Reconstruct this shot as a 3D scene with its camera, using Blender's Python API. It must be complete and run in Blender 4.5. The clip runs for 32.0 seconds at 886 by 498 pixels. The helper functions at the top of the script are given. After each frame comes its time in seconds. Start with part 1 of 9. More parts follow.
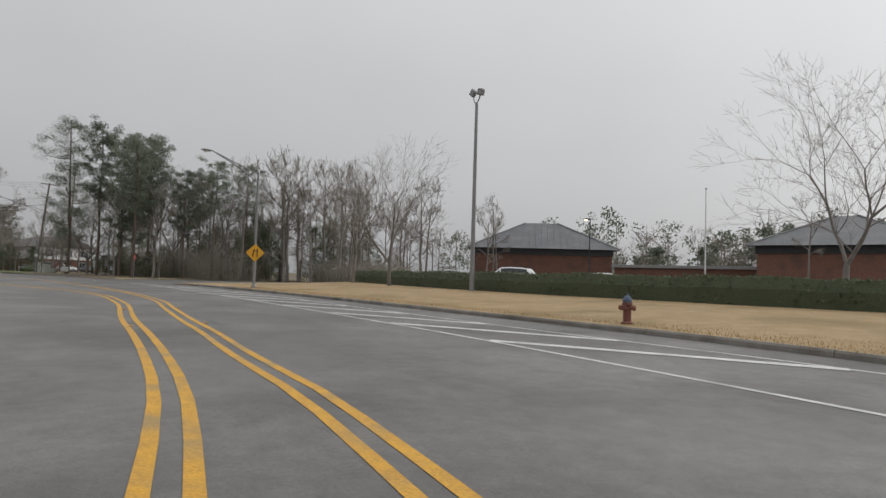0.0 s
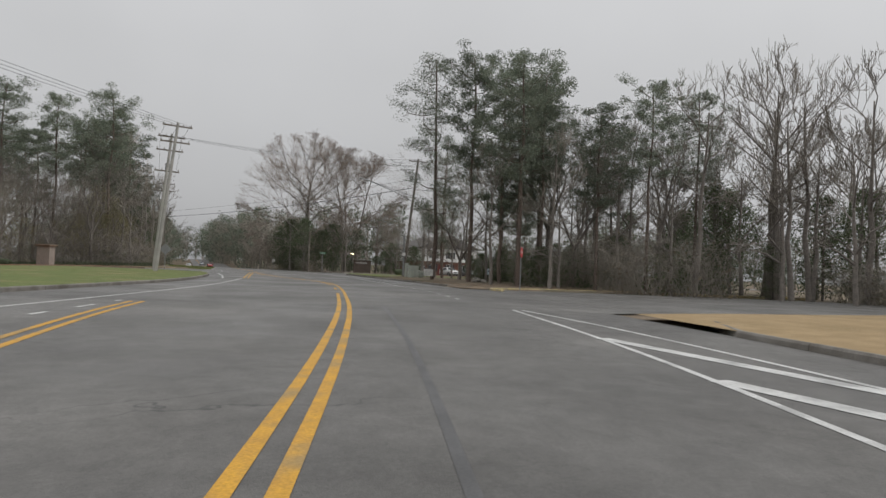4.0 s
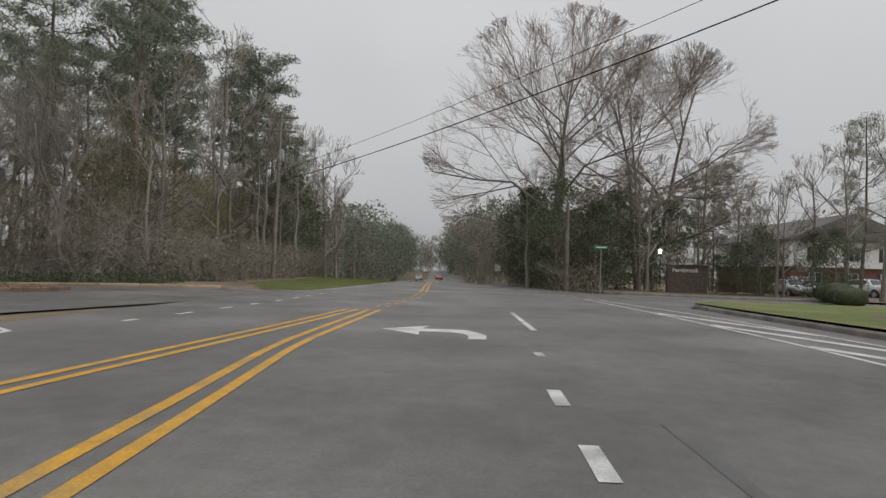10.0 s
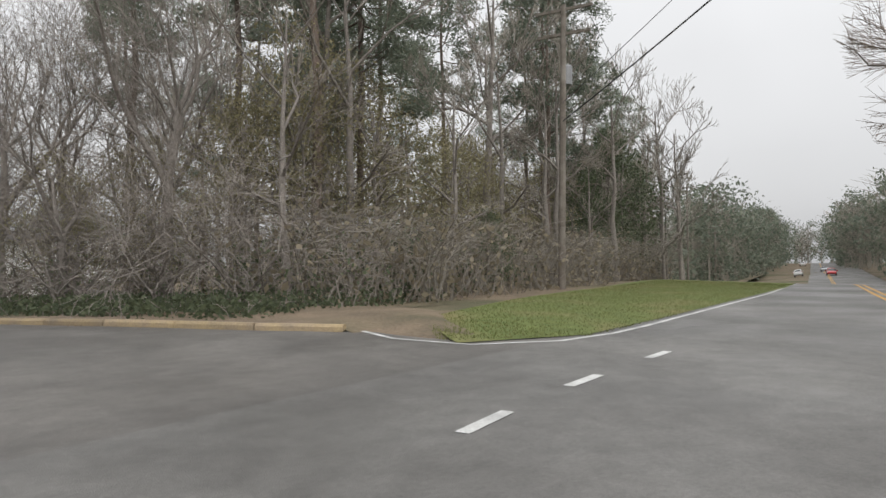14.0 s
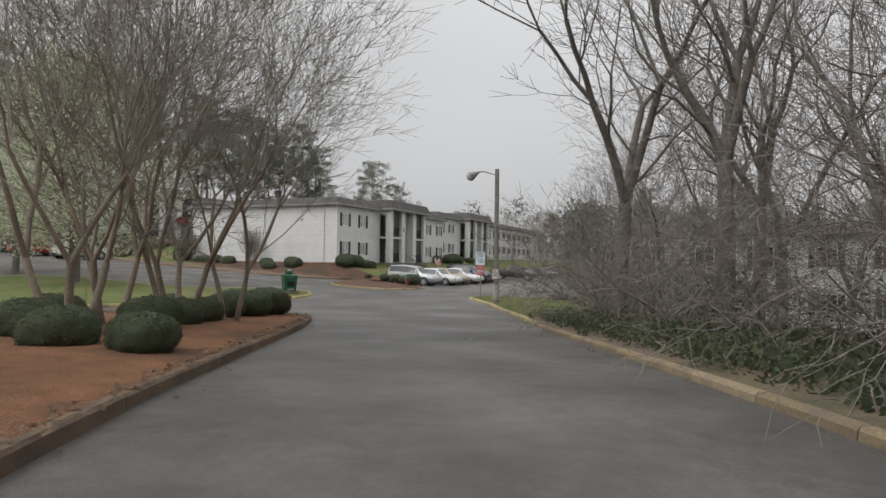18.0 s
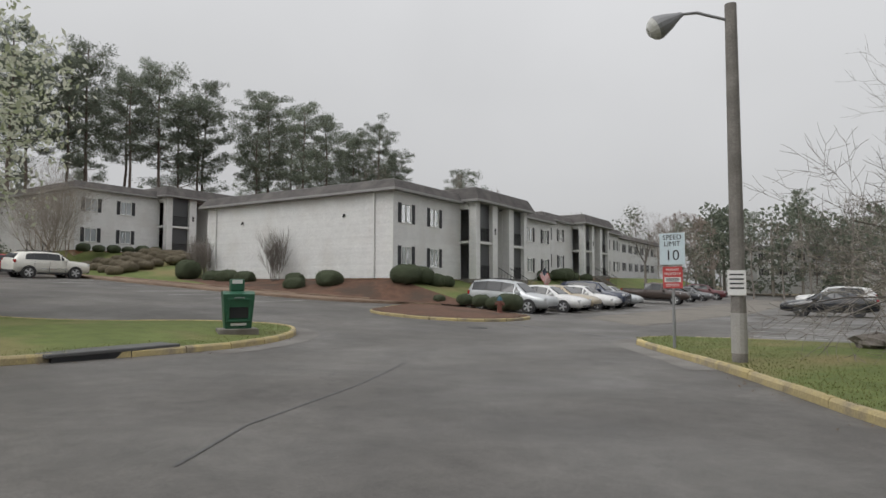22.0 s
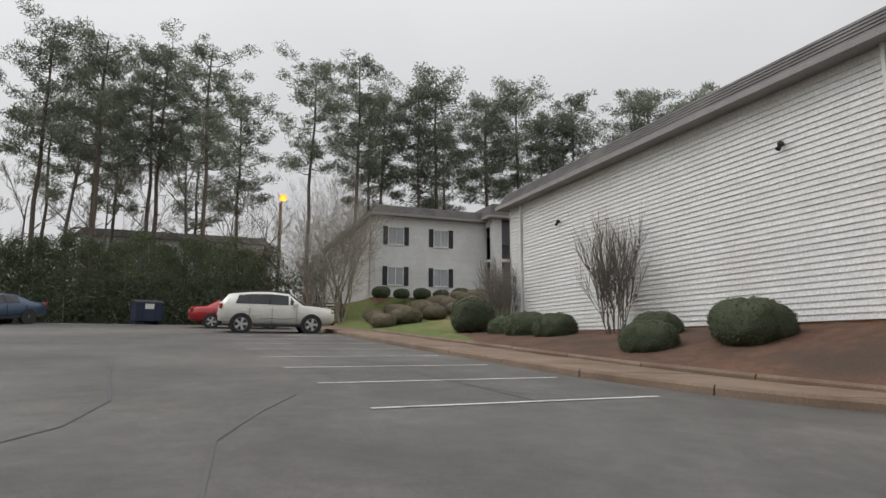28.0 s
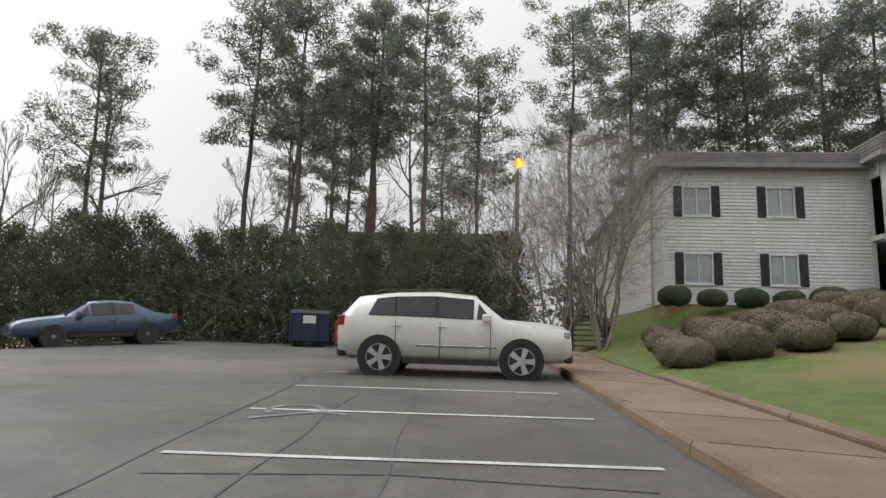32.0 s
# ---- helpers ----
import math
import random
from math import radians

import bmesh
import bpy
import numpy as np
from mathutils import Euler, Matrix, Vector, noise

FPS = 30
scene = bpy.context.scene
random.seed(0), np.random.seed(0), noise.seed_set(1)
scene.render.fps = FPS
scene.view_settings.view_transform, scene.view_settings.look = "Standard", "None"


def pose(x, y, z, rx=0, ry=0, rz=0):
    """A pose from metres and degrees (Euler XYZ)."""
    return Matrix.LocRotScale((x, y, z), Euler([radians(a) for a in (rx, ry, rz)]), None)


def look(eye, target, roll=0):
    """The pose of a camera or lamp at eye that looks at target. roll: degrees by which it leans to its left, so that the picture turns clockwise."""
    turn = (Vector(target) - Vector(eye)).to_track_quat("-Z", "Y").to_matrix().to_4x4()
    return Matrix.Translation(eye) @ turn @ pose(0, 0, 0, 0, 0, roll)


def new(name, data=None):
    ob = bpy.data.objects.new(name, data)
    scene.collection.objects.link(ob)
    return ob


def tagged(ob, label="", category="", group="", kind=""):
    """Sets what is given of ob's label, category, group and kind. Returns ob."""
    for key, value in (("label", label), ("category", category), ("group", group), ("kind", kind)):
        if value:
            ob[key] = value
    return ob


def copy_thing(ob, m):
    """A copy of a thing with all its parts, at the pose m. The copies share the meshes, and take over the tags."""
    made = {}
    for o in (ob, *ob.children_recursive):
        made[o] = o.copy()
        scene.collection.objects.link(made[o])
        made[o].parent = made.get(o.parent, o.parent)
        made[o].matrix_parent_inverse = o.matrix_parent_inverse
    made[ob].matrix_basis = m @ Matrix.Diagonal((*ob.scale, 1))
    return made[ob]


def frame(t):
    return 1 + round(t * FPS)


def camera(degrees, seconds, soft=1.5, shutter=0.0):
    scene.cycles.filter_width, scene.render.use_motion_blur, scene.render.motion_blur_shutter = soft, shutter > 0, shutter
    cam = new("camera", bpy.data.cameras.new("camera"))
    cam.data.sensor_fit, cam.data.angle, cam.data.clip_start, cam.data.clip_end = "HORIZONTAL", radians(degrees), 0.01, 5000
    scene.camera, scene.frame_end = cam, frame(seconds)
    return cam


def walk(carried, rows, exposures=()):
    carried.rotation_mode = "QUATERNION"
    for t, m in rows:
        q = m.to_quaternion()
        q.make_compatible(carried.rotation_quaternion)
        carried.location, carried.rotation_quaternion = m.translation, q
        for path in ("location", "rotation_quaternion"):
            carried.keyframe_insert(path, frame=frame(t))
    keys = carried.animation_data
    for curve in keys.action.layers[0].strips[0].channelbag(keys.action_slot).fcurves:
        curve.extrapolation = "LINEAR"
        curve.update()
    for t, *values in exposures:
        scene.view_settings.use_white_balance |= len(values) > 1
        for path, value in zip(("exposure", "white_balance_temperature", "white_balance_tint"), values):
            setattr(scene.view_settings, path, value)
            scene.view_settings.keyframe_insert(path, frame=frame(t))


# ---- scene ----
EXPOSURES = [(0, -0.12), (5, -0.05), (12, 0.0), (13, 0.2), (14, 0.5), (15, 0.95), (15.6, 0.95), (17.5, 0.25), (18.5, 0.1), (20, 0.22), (22, 0.1), (24, 0.0), (26, 0.0), (28.5, 0.15), (30.5, 0.15), (32, 0.3)]
cam = camera(70.5, 32.0, 1.5)
PATH = [
    (0, (-114.624, -9.843, 1.281), (-113.149, -11.191, 1.372), 1.7),
    (0.5, (-111.198, -11.935, 1.279), (-109.526, -13.03, 1.364), 1.2),
    (1, (-107.22, -13.74, 1.29), (-105.435, -14.639, 1.365), 1.8),
    (1.5, (-102.447, -15.781, 1.324), (-100.589, -16.519, 1.393), 2.2),
    (2, (-97.408, -17.389, 1.351), (-95.499, -17.983, 1.417), 2.3),
    (2.5, (-92.531, -18.404, 1.274), (-90.597, -18.91, 1.343), 2.4),
    (3, (-87.08, -19.477, 1.227), (-85.13, -19.918, 1.294), 2.1),
    (3.5, (-81.417, -20.306, 1.224), (-79.454, -20.687, 1.29), 2.2),
    (5.5, (-60.12, -22.251, 1.209), (-58.13, -22.434, 1.283), 2.4),
    (6, (-55.087, -22.479, 1.183), (-53.094, -22.614, 1.264), 2.3),
    (6.5, (-49.792, -22.424, 1.196), (-47.796, -22.514, 1.279), 2.1),
    (7, (-44.9, -22.364, 1.222), (-42.903, -22.406, 1.305), 2.1),
    (7.5, (-40.092, -22.121, 1.222), (-38.094, -22.082, 1.3), 2.3),
    (8, (-35.566, -21.549, 1.234), (-33.572, -21.407, 1.308), 2.2),
    (8.5, (-31.145, -20.792, 1.244), (-29.165, -20.524, 1.314), 2.6),
    (9, (-27.063, -19.83, 1.272), (-25.099, -19.455, 1.336), 2.2),
    (9.5, (-22.848, -18.723, 1.215), (-20.896, -18.291, 1.28), 2.2),
    (10, (-19.347, -17.769, 1.163), (-17.4, -17.314, 1.233), 1.9),
    (10.5, (-16.258, -17.104, 1.146), (-14.314, -16.64, 1.219), 1.9),
    (11, (-13.208, -16.244, 1.245), (-11.258, -15.801, 1.312), 1.4),
    (11.5, (-10.354, -15.573, 1.326), (-8.402, -15.145, 1.399), 1.2),
    (12, (-7.983, -15.018, 1.378), (-6.028, -14.602, 1.449), 0.9),
    (12.5, (-5.631, -14.351, 1.418), (-3.687, -13.888, 1.483), 0.7),
    (13, (-3.288, -13.504, 1.395), (-1.42, -12.792, 1.459), 0.1),
    (13.5, (-1.124, -11.635, 1.275), (0.574, -10.58, 1.341), 0.3),
    (14, (0.34, -9.946, 1.19), (1.777, -8.557, 1.24), -0.2),
    (14.5, (0.915, -8.414, 1.198), (2.067, -6.779, 1.224), 0.9),
    (15, (1.524, -6.629, 1.24), (2.358, -4.811, 1.237), 0.5),
    (15.5, (1.879, -4.859, 1.258), (2.412, -2.932, 1.232), -0.4),
    (17.5, (1.526, 3.133, 1.318), (0.825, 5.005, 1.392), 0.6),
    (18, (0.845, 5.505, 1.218), (0.035, 7.333, 1.261), 0.7),
    (18.5, (-0.006, 7.918, 1.14), (-0.839, 9.736, 1.19), -0.2),
    (19, (-1.023, 10.267, 1.074), (-1.89, 12.067, 1.174), 0.1),
    (19.5, (-2.137, 12.641, 0.96), (-3.092, 14.394, 1.077), 0.5),
    (20, (-3.307, 14.946, 0.861), (-4.325, 16.663, 0.985), 0.5),
    (20.5, (-4.63, 17.307, 0.872), (-5.675, 19.008, 0.992), 0.7),
    (21, (-5.959, 19.572, 0.707), (-7.017, 21.265, 0.832), 0.7),
    (21.5, (-7.29, 21.925, 0.63), (-8.359, 23.611, 0.752), 0.6),
    (22, (-8.575, 24.27, 0.532), (-9.653, 25.95, 0.654), 0.1),
    (22.5, (-9.782, 26.516, 0.457), (-10.867, 28.19, 0.591), -0.3),
    (23, (-10.992, 28.773, 0.349), (-12.081, 30.444, 0.495), -0.4),
    (23.5, (-12.093, 30.851, 0.27), (-13.189, 32.518, 0.424), -0.6),
    (24, (-13.196, 32.775, 0.273), (-14.335, 34.41, 0.447), -1.0),
    (24.5, (-14.322, 34.403, 0.264), (-15.563, 35.958, 0.469), -1.1),
    (25, (-15.651, 35.887, 0.275), (-16.997, 37.352, 0.479), -0.7),
    (25.5, (-17.068, 37.281, 0.25), (-18.522, 38.638, 0.46), 0.1),
    (26, (-18.587, 38.507, 0.242), (-20.155, 39.728, 0.464), 0.0),
    (26.5, (-20.126, 39.505, 0.249), (-21.805, 40.567, 0.482), -0.4),
    (28.5, (-27.326, 43.371, 0.637), (-29.189, 44.021, 0.965), 0.1),
    (29, (-29.16, 44.073, 0.705), (-31.028, 44.703, 1.041), -0.3),
    (29.5, (-30.927, 44.703, 0.805), (-32.808, 45.294, 1.144), -0.2),
    (30, (-32.882, 45.331, 0.918), (-34.78, 45.86, 1.262), 0.1),
    (30.5, (-34.793, 45.835, 1.029), (-36.714, 46.273, 1.372), 0.4),
    (31, (-36.752, 46.165, 1.076), (-38.692, 46.503, 1.426), 0.4),
    (31.5, (-38.497, 46.428, 1.209), (-40.461, 46.562, 1.56), 0.7),
    (32, (-40.133, 46.328, 1.571), (-42.099, 46.155, 1.898), 1.9),
]
walk(cam, [(t, look(eye, target, roll)) for t, eye, target, roll in PATH], EXPOSURES)
SKY = 0.72

# world: a low overcast sky, brighter overhead than at the horizon
world = bpy.data.worlds.new("overcast_sky")
scene.world = world
world.use_nodes = True
wn, wl = world.node_tree.nodes, world.node_tree.links
sky = wn.new("ShaderNodeTexSky")
sky.sky_type, sky.sun_disc = "NISHITA", False
sky.sun_elevation, sky.sun_rotation = radians(38), radians(200)
sky.dust_density, sky.air_density = 4.0, 1.5
grey = wn.new("ShaderNodeHueSaturation")
grey.inputs["Saturation"].default_value = 0.06
wl.new(sky.outputs[0], grey.inputs["Color"])
coord = wn.new("ShaderNodeTexCoord")
sep = wn.new("ShaderNodeSeparateXYZ")
wl.new(coord.outputs["Generated"], sep.inputs[0])
ramp = wn.new("ShaderNodeValToRGB")
ramp.color_ramp.elements[0].position, ramp.color_ramp.elements[0].color = 0.0, (0.50, 0.505, 0.52, 1)
ramp.color_ramp.elements[1].position, ramp.color_ramp.elements[1].color = 0.95, (1.42, 1.42, 1.46, 1)
for height, grey_value in ((0.3, 0.63), (0.45, 0.76)):
    band = ramp.color_ramp.elements.new(height)
    band.color = (grey_value, grey_value * 1.008, grey_value * 1.032, 1)
wl.new(sep.outputs["Z"], ramp.inputs["Fac"])
cloud = wn.new("ShaderNodeTexNoise")
cloud.inputs["Scale"].default_value, cloud.inputs["Detail"].default_value = 2.2, 4.0
wl.new(coord.outputs["Generated"], cloud.inputs["Vector"])
shade = wn.new("ShaderNodeMapRange")
shade.inputs["From Min"].default_value, shade.inputs["From Max"].default_value = 0.3, 0.7
shade.inputs["To Min"].default_value, shade.inputs["To Max"].default_value = 0.93, 1.05
wl.new(cloud.outputs["Fac"], shade.inputs["Value"])
mul = wn.new("ShaderNodeMix")
mul.data_type, mul.blend_type = "RGBA", "MULTIPLY"
mul.inputs["Factor"].default_value = 1.0
wl.new(ramp.outputs["Color"], mul.inputs["A"])
wl.new(shade.outputs["Result"], mul.inputs["B"])
layer = wn.new("ShaderNodeMix")
layer.data_type, layer.blend_type = "RGBA", "MIX"
layer.inputs["Factor"].default_value = 0.94
wl.new(grey.outputs["Color"], layer.inputs["A"])
wl.new(mul.outputs["Result"], layer.inputs["B"])
back = wn["Background"]
back.inputs["Strength"].default_value = SKY
wl.new(layer.outputs["Result"], back.inputs["Color"])
sun = new("sun", bpy.data.lights.new("sun", "SUN"))
sun.data.energy, sun.data.angle, sun.data.color = 0.5, radians(25), (1.0, 0.98, 0.95)
sun.matrix_world = look((0, 0, 60), (0 + 20, 40, 0))

# ---------- mesh helpers ----------
R = random.Random(7)


class MB:
    """Vertices and faces of one mesh part."""

    def __init__(self):
        self.v, self.f = [], []

    def add(self, verts, faces):
        n = len(self.v)
        self.v += [tuple(p) for p in verts]
        self.f += [tuple(n + i for i in f) for f in faces]
        return self

    def box(self, x0, y0, z0, x1, y1, z1, b=0.0):
        """A box; b: width of its chamfered edges."""
        if b <= 0:
            p = [(x, y, z) for z in (z0, z1) for y in (y0, y1) for x in (x0, x1)]
            return self.add(p, [(0, 2, 3, 1), (4, 5, 7, 6), (0, 1, 5, 4), (2, 6, 7, 3), (0, 4, 6, 2), (1, 3, 7, 5)])
        c, h = ((x0 + x1) / 2, (y0 + y1) / 2, (z0 + z1) / 2), ((x1 - x0) / 2, (y1 - y0) / 2, (z1 - z0) / 2)
        at, verts = {}, []
        for sx in (-1, 1):
            for sy in (-1, 1):
                for sz in (-1, 1):
                    for k in range(3):
                        s = (sx, sy, sz)
                        at[s, k] = len(verts)
                        verts.append(tuple(c[i] + s[i] * (h[i] - (0 if i == k else b)) for i in range(3)))
        faces = []
        for k in range(3):
            i, j = (k + 1) % 3, (k + 2) % 3
            for s in (-1, 1):
                ring = []
                for a, e in ((-1, -1), (1, -1), (1, 1), (-1, 1)):
                    q = [0, 0, 0]
                    q[k], q[i], q[j] = s, a, e
                    ring.append(at[tuple(q), k])
                faces.append(ring if s > 0 else ring[::-1])
                for a in (-1, 1):
                    q, w = [0, 0, 0], [0, 0, 0]
                    q[k], q[i], q[j] = s, a, -1
                    w[k], w[i], w[j] = s, a, 1
                    e = [at[tuple(q), k], at[tuple(w), k], at[tuple(w), i], at[tuple(q), i]]
                    faces.append(e if s * a < 0 else e[::-1])
        for sx in (-1, 1):
            for sy in (-1, 1):
                for sz in (-1, 1):
                    t = [at[(sx, sy, sz), k] for k in range(3)]
                    faces.append(t if sx * sy * sz > 0 else t[::-1])
        return self.add(verts, faces)

    def tube(self, pts, radii, n=8, caps=True):
        """A tapered tube along points."""
        pts = [Vector(p) for p in pts]
        rings = []
        side = None
        for i, p in enumerate(pts):
            d = (pts[min(i + 1, len(pts) - 1)] - pts[max(i - 1, 0)])
            d = d.normalized() if d.length > 1e-9 else Vector((0, 0, 1))
            if side is None:
                side = d.cross(Vector((0.3, 1, 0.1)))
                if side.length < 0.1:
                    side = d.cross(Vector((1, 0, 0)))
            side = (side - d * side.dot(d)).normalized()
            up = d.cross(side)
            r = radii[i] if isinstance(radii, (list, tuple)) else radii
            rings.append([p + (side * math.cos(a) + up * math.sin(a)) * r for a in (2 * math.pi * k / n for k in range(n))])
        faces = []
        for i in range(len(pts) - 1):
            for k in range(n):
                faces.append((i * n + k, i * n + (k + 1) % n, (i + 1) * n + (k + 1) % n, (i + 1) * n + k))
        if caps:
            faces += [tuple(range(n))[::-1], tuple((len(pts) - 1) * n + k for k in range(n))]
        return self.add([q for ring in rings for q in ring], faces)

    def cyl(self, x, y, z0, z1, r0, r1=None, n=16):
        return self.tube([(x, y, z0), (x, y, z1)], [r0, r0 if r1 is None else r1], n)

    def lathe(self, profile, n=20, m=Matrix()):
        """Profile of (radius, height) turned round z, then moved by m."""
        verts = [m @ Vector((r * math.cos(2 * math.pi * k / n), r * math.sin(2 * math.pi * k / n), h)) for r, h in profile for k in range(n)]
        faces = [(i * n + k, i * n + (k + 1) % n, (i + 1) * n + (k + 1) % n, (i + 1) * n + k) for i in range(len(profile) - 1) for k in range(n)]
        faces += [tuple(range(n))[::-1], tuple((len(profile) - 1) * n + k for k in range(n))]
        return self.add(verts, faces)

    def prism(self, outline, z0, z1, m=Matrix()):
        n = len(outline)
        verts = [m @ Vector((x, y, z0)) for x, y in outline] + [m @ Vector((x, y, z1)) for x, y in outline]
        faces = [tuple(range(n))[::-1], tuple(range(n, 2 * n))] + [(k, (k + 1) % n, n + (k + 1) % n, n + k) for k in range(n)]
        return self.add(verts, faces)

    def blob(self, c, r, seed=0, rough=0.18, n=10, flat=1.0):
        """A lumpy rounded mass, flattened below."""
        rr = random.Random(seed)
        ph = [rr.uniform(0, 6) for _ in range(6)]
        verts, faces, rows = [], [], n
        for i in range(rows + 1):
            th = math.pi * i / rows
            for k in range(2 * n):
                a = math.pi * k / n
                q = 1 + rough * (math.sin(3 * a + ph[0] + 2 * th) * 0.4 + math.sin(5 * th + ph[1] + 2 * a) * 0.4 + math.sin(7 * a + ph[2]) * math.sin(4 * th + ph[3]) * 0.5)
                z = math.cos(th) * q
                verts.append((c[0] + r[0] * math.sin(th) * math.cos(a) * q, c[1] + r[1] * math.sin(th) * math.sin(a) * q, c[2] + r[2] * (z if z > 0 else z * flat)))
        w = 2 * n
        for i in range(rows):
            for k in range(w):
                faces.append((i * w + k, (i + 1) * w + k, (i + 1) * w + (k + 1) % w, i * w + (k + 1) % w))
        return self.add(verts, faces)

    def mesh(self, name, material, smooth=False):
        me = bpy.data.meshes.new(name)
        me.from_pydata(self.v, [], self.f)
        if material is not None:
            me.materials.append(material)
        if smooth:
            me.polygons.foreach_set("use_smooth", [True] * len(me.polygons))
        me.update()
        return me


def part(name, mb, material, parent=None, label="", smooth=False, at=None):
    """Links a mesh as one object under a thing or a part."""
    ob = new(name, mb.mesh(name, material, smooth) if isinstance(mb, MB) else mb)
    if parent is not None:
        ob.parent = parent
    if at is not None:
        ob.matrix_basis = at
    return tagged(ob, label)


def thing(name, label, category, at=None, group="", kind=""):
    ob = new(name)
    ob.empty_display_size = 0.2
    if at is not None:
        ob.matrix_basis = at
    return tagged(ob, label, category, group, kind)


def structure(name, mb, material, label, category, smooth=False, kind="structure"):
    return tagged(part(name, mb, material, None, label, smooth), "", category, "", kind)


def ss(v):
    v = min(max(v, 0.0), 1.0)
    return v * v * (3 - 2 * v)


def G(x, y):
    """The height of the pavement or soil at a place."""
    u = (y - 3) / 31
    drive = -1.1 * (0.5 * min(max(u, 0), 1) + 0.5 * ss(u))
    w = (-19 - x) / 3.0
    lot = 0.064 * 3.0 * (math.log1p(math.exp(w)) if w < 30 else w) * ss((y - 15) / 20) * (1 - 0.75 * ss((-60 - x) / 40))
    e = -2.0 * ss((x - 38) / 52) + 5.5 * ss((x - 95) / 230)
    e *= 1 - 0.6 * ss((abs(y - 0.24 * x) - 60) / 120)
    return drive * (1 - ss((x - 6) / 30)) + lot + e - 2.2 * ss((y - 22) / 20) * ss((x + 4) / 12)


def resample(poly, n):
    d = [0.0]
    for a, b in zip(poly, poly[1:]):
        d.append(d[-1] + math.dist(a[:2], b[:2]))
    out = []
    for i in range(n):
        s = d[-1] * i / (n - 1)
        k = min(max(j for j in range(len(d)) if d[j] <= s + 1e-9), len(d) - 2)
        f = (s - d[k]) / max(d[k + 1] - d[k], 1e-9)
        out.append(tuple(poly[k][c] + (poly[k + 1][c] - poly[k][c]) * f for c in range(len(poly[k]))))
    return out


def smooth_line(poly, times=2):
    """Rounds a polyline's corners."""
    for _ in range(times):
        q = [poly[0]]
        for a, b in zip(poly, poly[1:]):
            q.append(tuple(a[c] * 0.75 + b[c] * 0.25 for c in range(len(a))))
            q.append(tuple(a[c] * 0.25 + b[c] * 0.75 for c in range(len(a))))
        poly = q + [poly[-1]]
    return poly


def strip(left, right, n, m, dz=0.0, dzr=None, mb=None):
    """A sheet between two lines, laid over the ground. Points with a third number give their own height."""
    mb = mb or MB()
    a, b = resample(left, n), resample(right, n)
    verts = []
    for i in range(n):
        for j in range(m):
            f = j / (m - 1)
            x, y = a[i][0] + (b[i][0] - a[i][0]) * f, a[i][1] + (b[i][1] - a[i][1]) * f
            za = a[i][2] if len(a[i]) > 2 else G(x, y) + dz
            zb = b[i][2] if len(b[i]) > 2 else G(x, y) + (dz if dzr is None else dzr)
            verts.append((x, y, za + (zb - za) * f))
    return mb.add(verts, [(i * m + j, i * m + j + 1, (i + 1) * m + j + 1, (i + 1) * m + j) for i in range(n - 1) for j in range(m - 1)])


def fan(outline, dz, rise=0.0, rings=4, mb=None):
    """A sheet inside a closed outline, drawn in rings to its middle, which may rise."""
    mb = mb or MB()
    cx, cy = sum(p[0] for p in outline) / len(outline), sum(p[1] for p in outline) / len(outline)
    n, verts, faces = len(outline), [], []
    for r in range(rings):
        f = r / rings
        for x, y in (p[:2] for p in outline):
            px, py = x + (cx - x) * f, y + (cy - y) * f
            verts.append((px, py, G(px, py) + dz + rise * math.sin(f * math.pi / 2)))
    verts.append((cx, cy, G(cx, cy) + dz + rise))
    for r in range(rings - 1):
        for k in range(n):
            faces.append((r * n + k, r * n + (k + 1) % n, (r + 1) * n + (k + 1) % n, (r + 1) * n + k))
    faces += [((rings - 1) * n + k, (rings - 1) * n + (k + 1) % n, rings * n) for k in range(n)]
    return mb.add(verts, faces)


def ribbon(poly, width, dz, step=1.5, mb=None, z=None):
    """A painted line of a width along a polyline, just above the pavement."""
    mb = mb or MB()
    length = sum(math.dist(a[:2], b[:2]) for a, b in zip(poly, poly[1:]))
    pts = resample(poly, max(2, int(length / step) + 1))
    verts = []
    for i, p in enumerate(pts):
        a, b = pts[max(i - 1, 0)], pts[min(i + 1, len(pts) - 1)]
        dx, dy = b[0] - a[0], b[1] - a[1]
        s = math.hypot(dx, dy) or 1
        for k in (-0.5, 0.5):
            x, y = p[0] - dy / s * width * k, p[1] + dx / s * width * k
            verts.append((x, y, G(x, y) + dz))
    return mb.add(verts, [(2 * i, 2 * i + 2, 2 * i + 3, 2 * i + 1) for i in range(len(pts) - 1)])


def offset(poly, d):
    """The line moved to its left by d."""
    out = []
    for i, p in enumerate(poly):
        a, b = poly[max(i - 1, 0)], poly[min(i + 1, len(poly) - 1)]
        dx, dy = b[0] - a[0], b[1] - a[1]
        s = math.hypot(dx, dy) or 1
        out.append((p[0] - dy / s * d, p[1] + dx / s * d))
    return out


def cut(poly, a, b):
    """The stretch of a line between the points nearest to a and b."""
    i = min(range(len(poly)), key=lambda k: math.dist(poly[k], a))
    j = min(range(len(poly)), key=lambda k: math.dist(poly[k], b))
    return poly[i : j + 1]

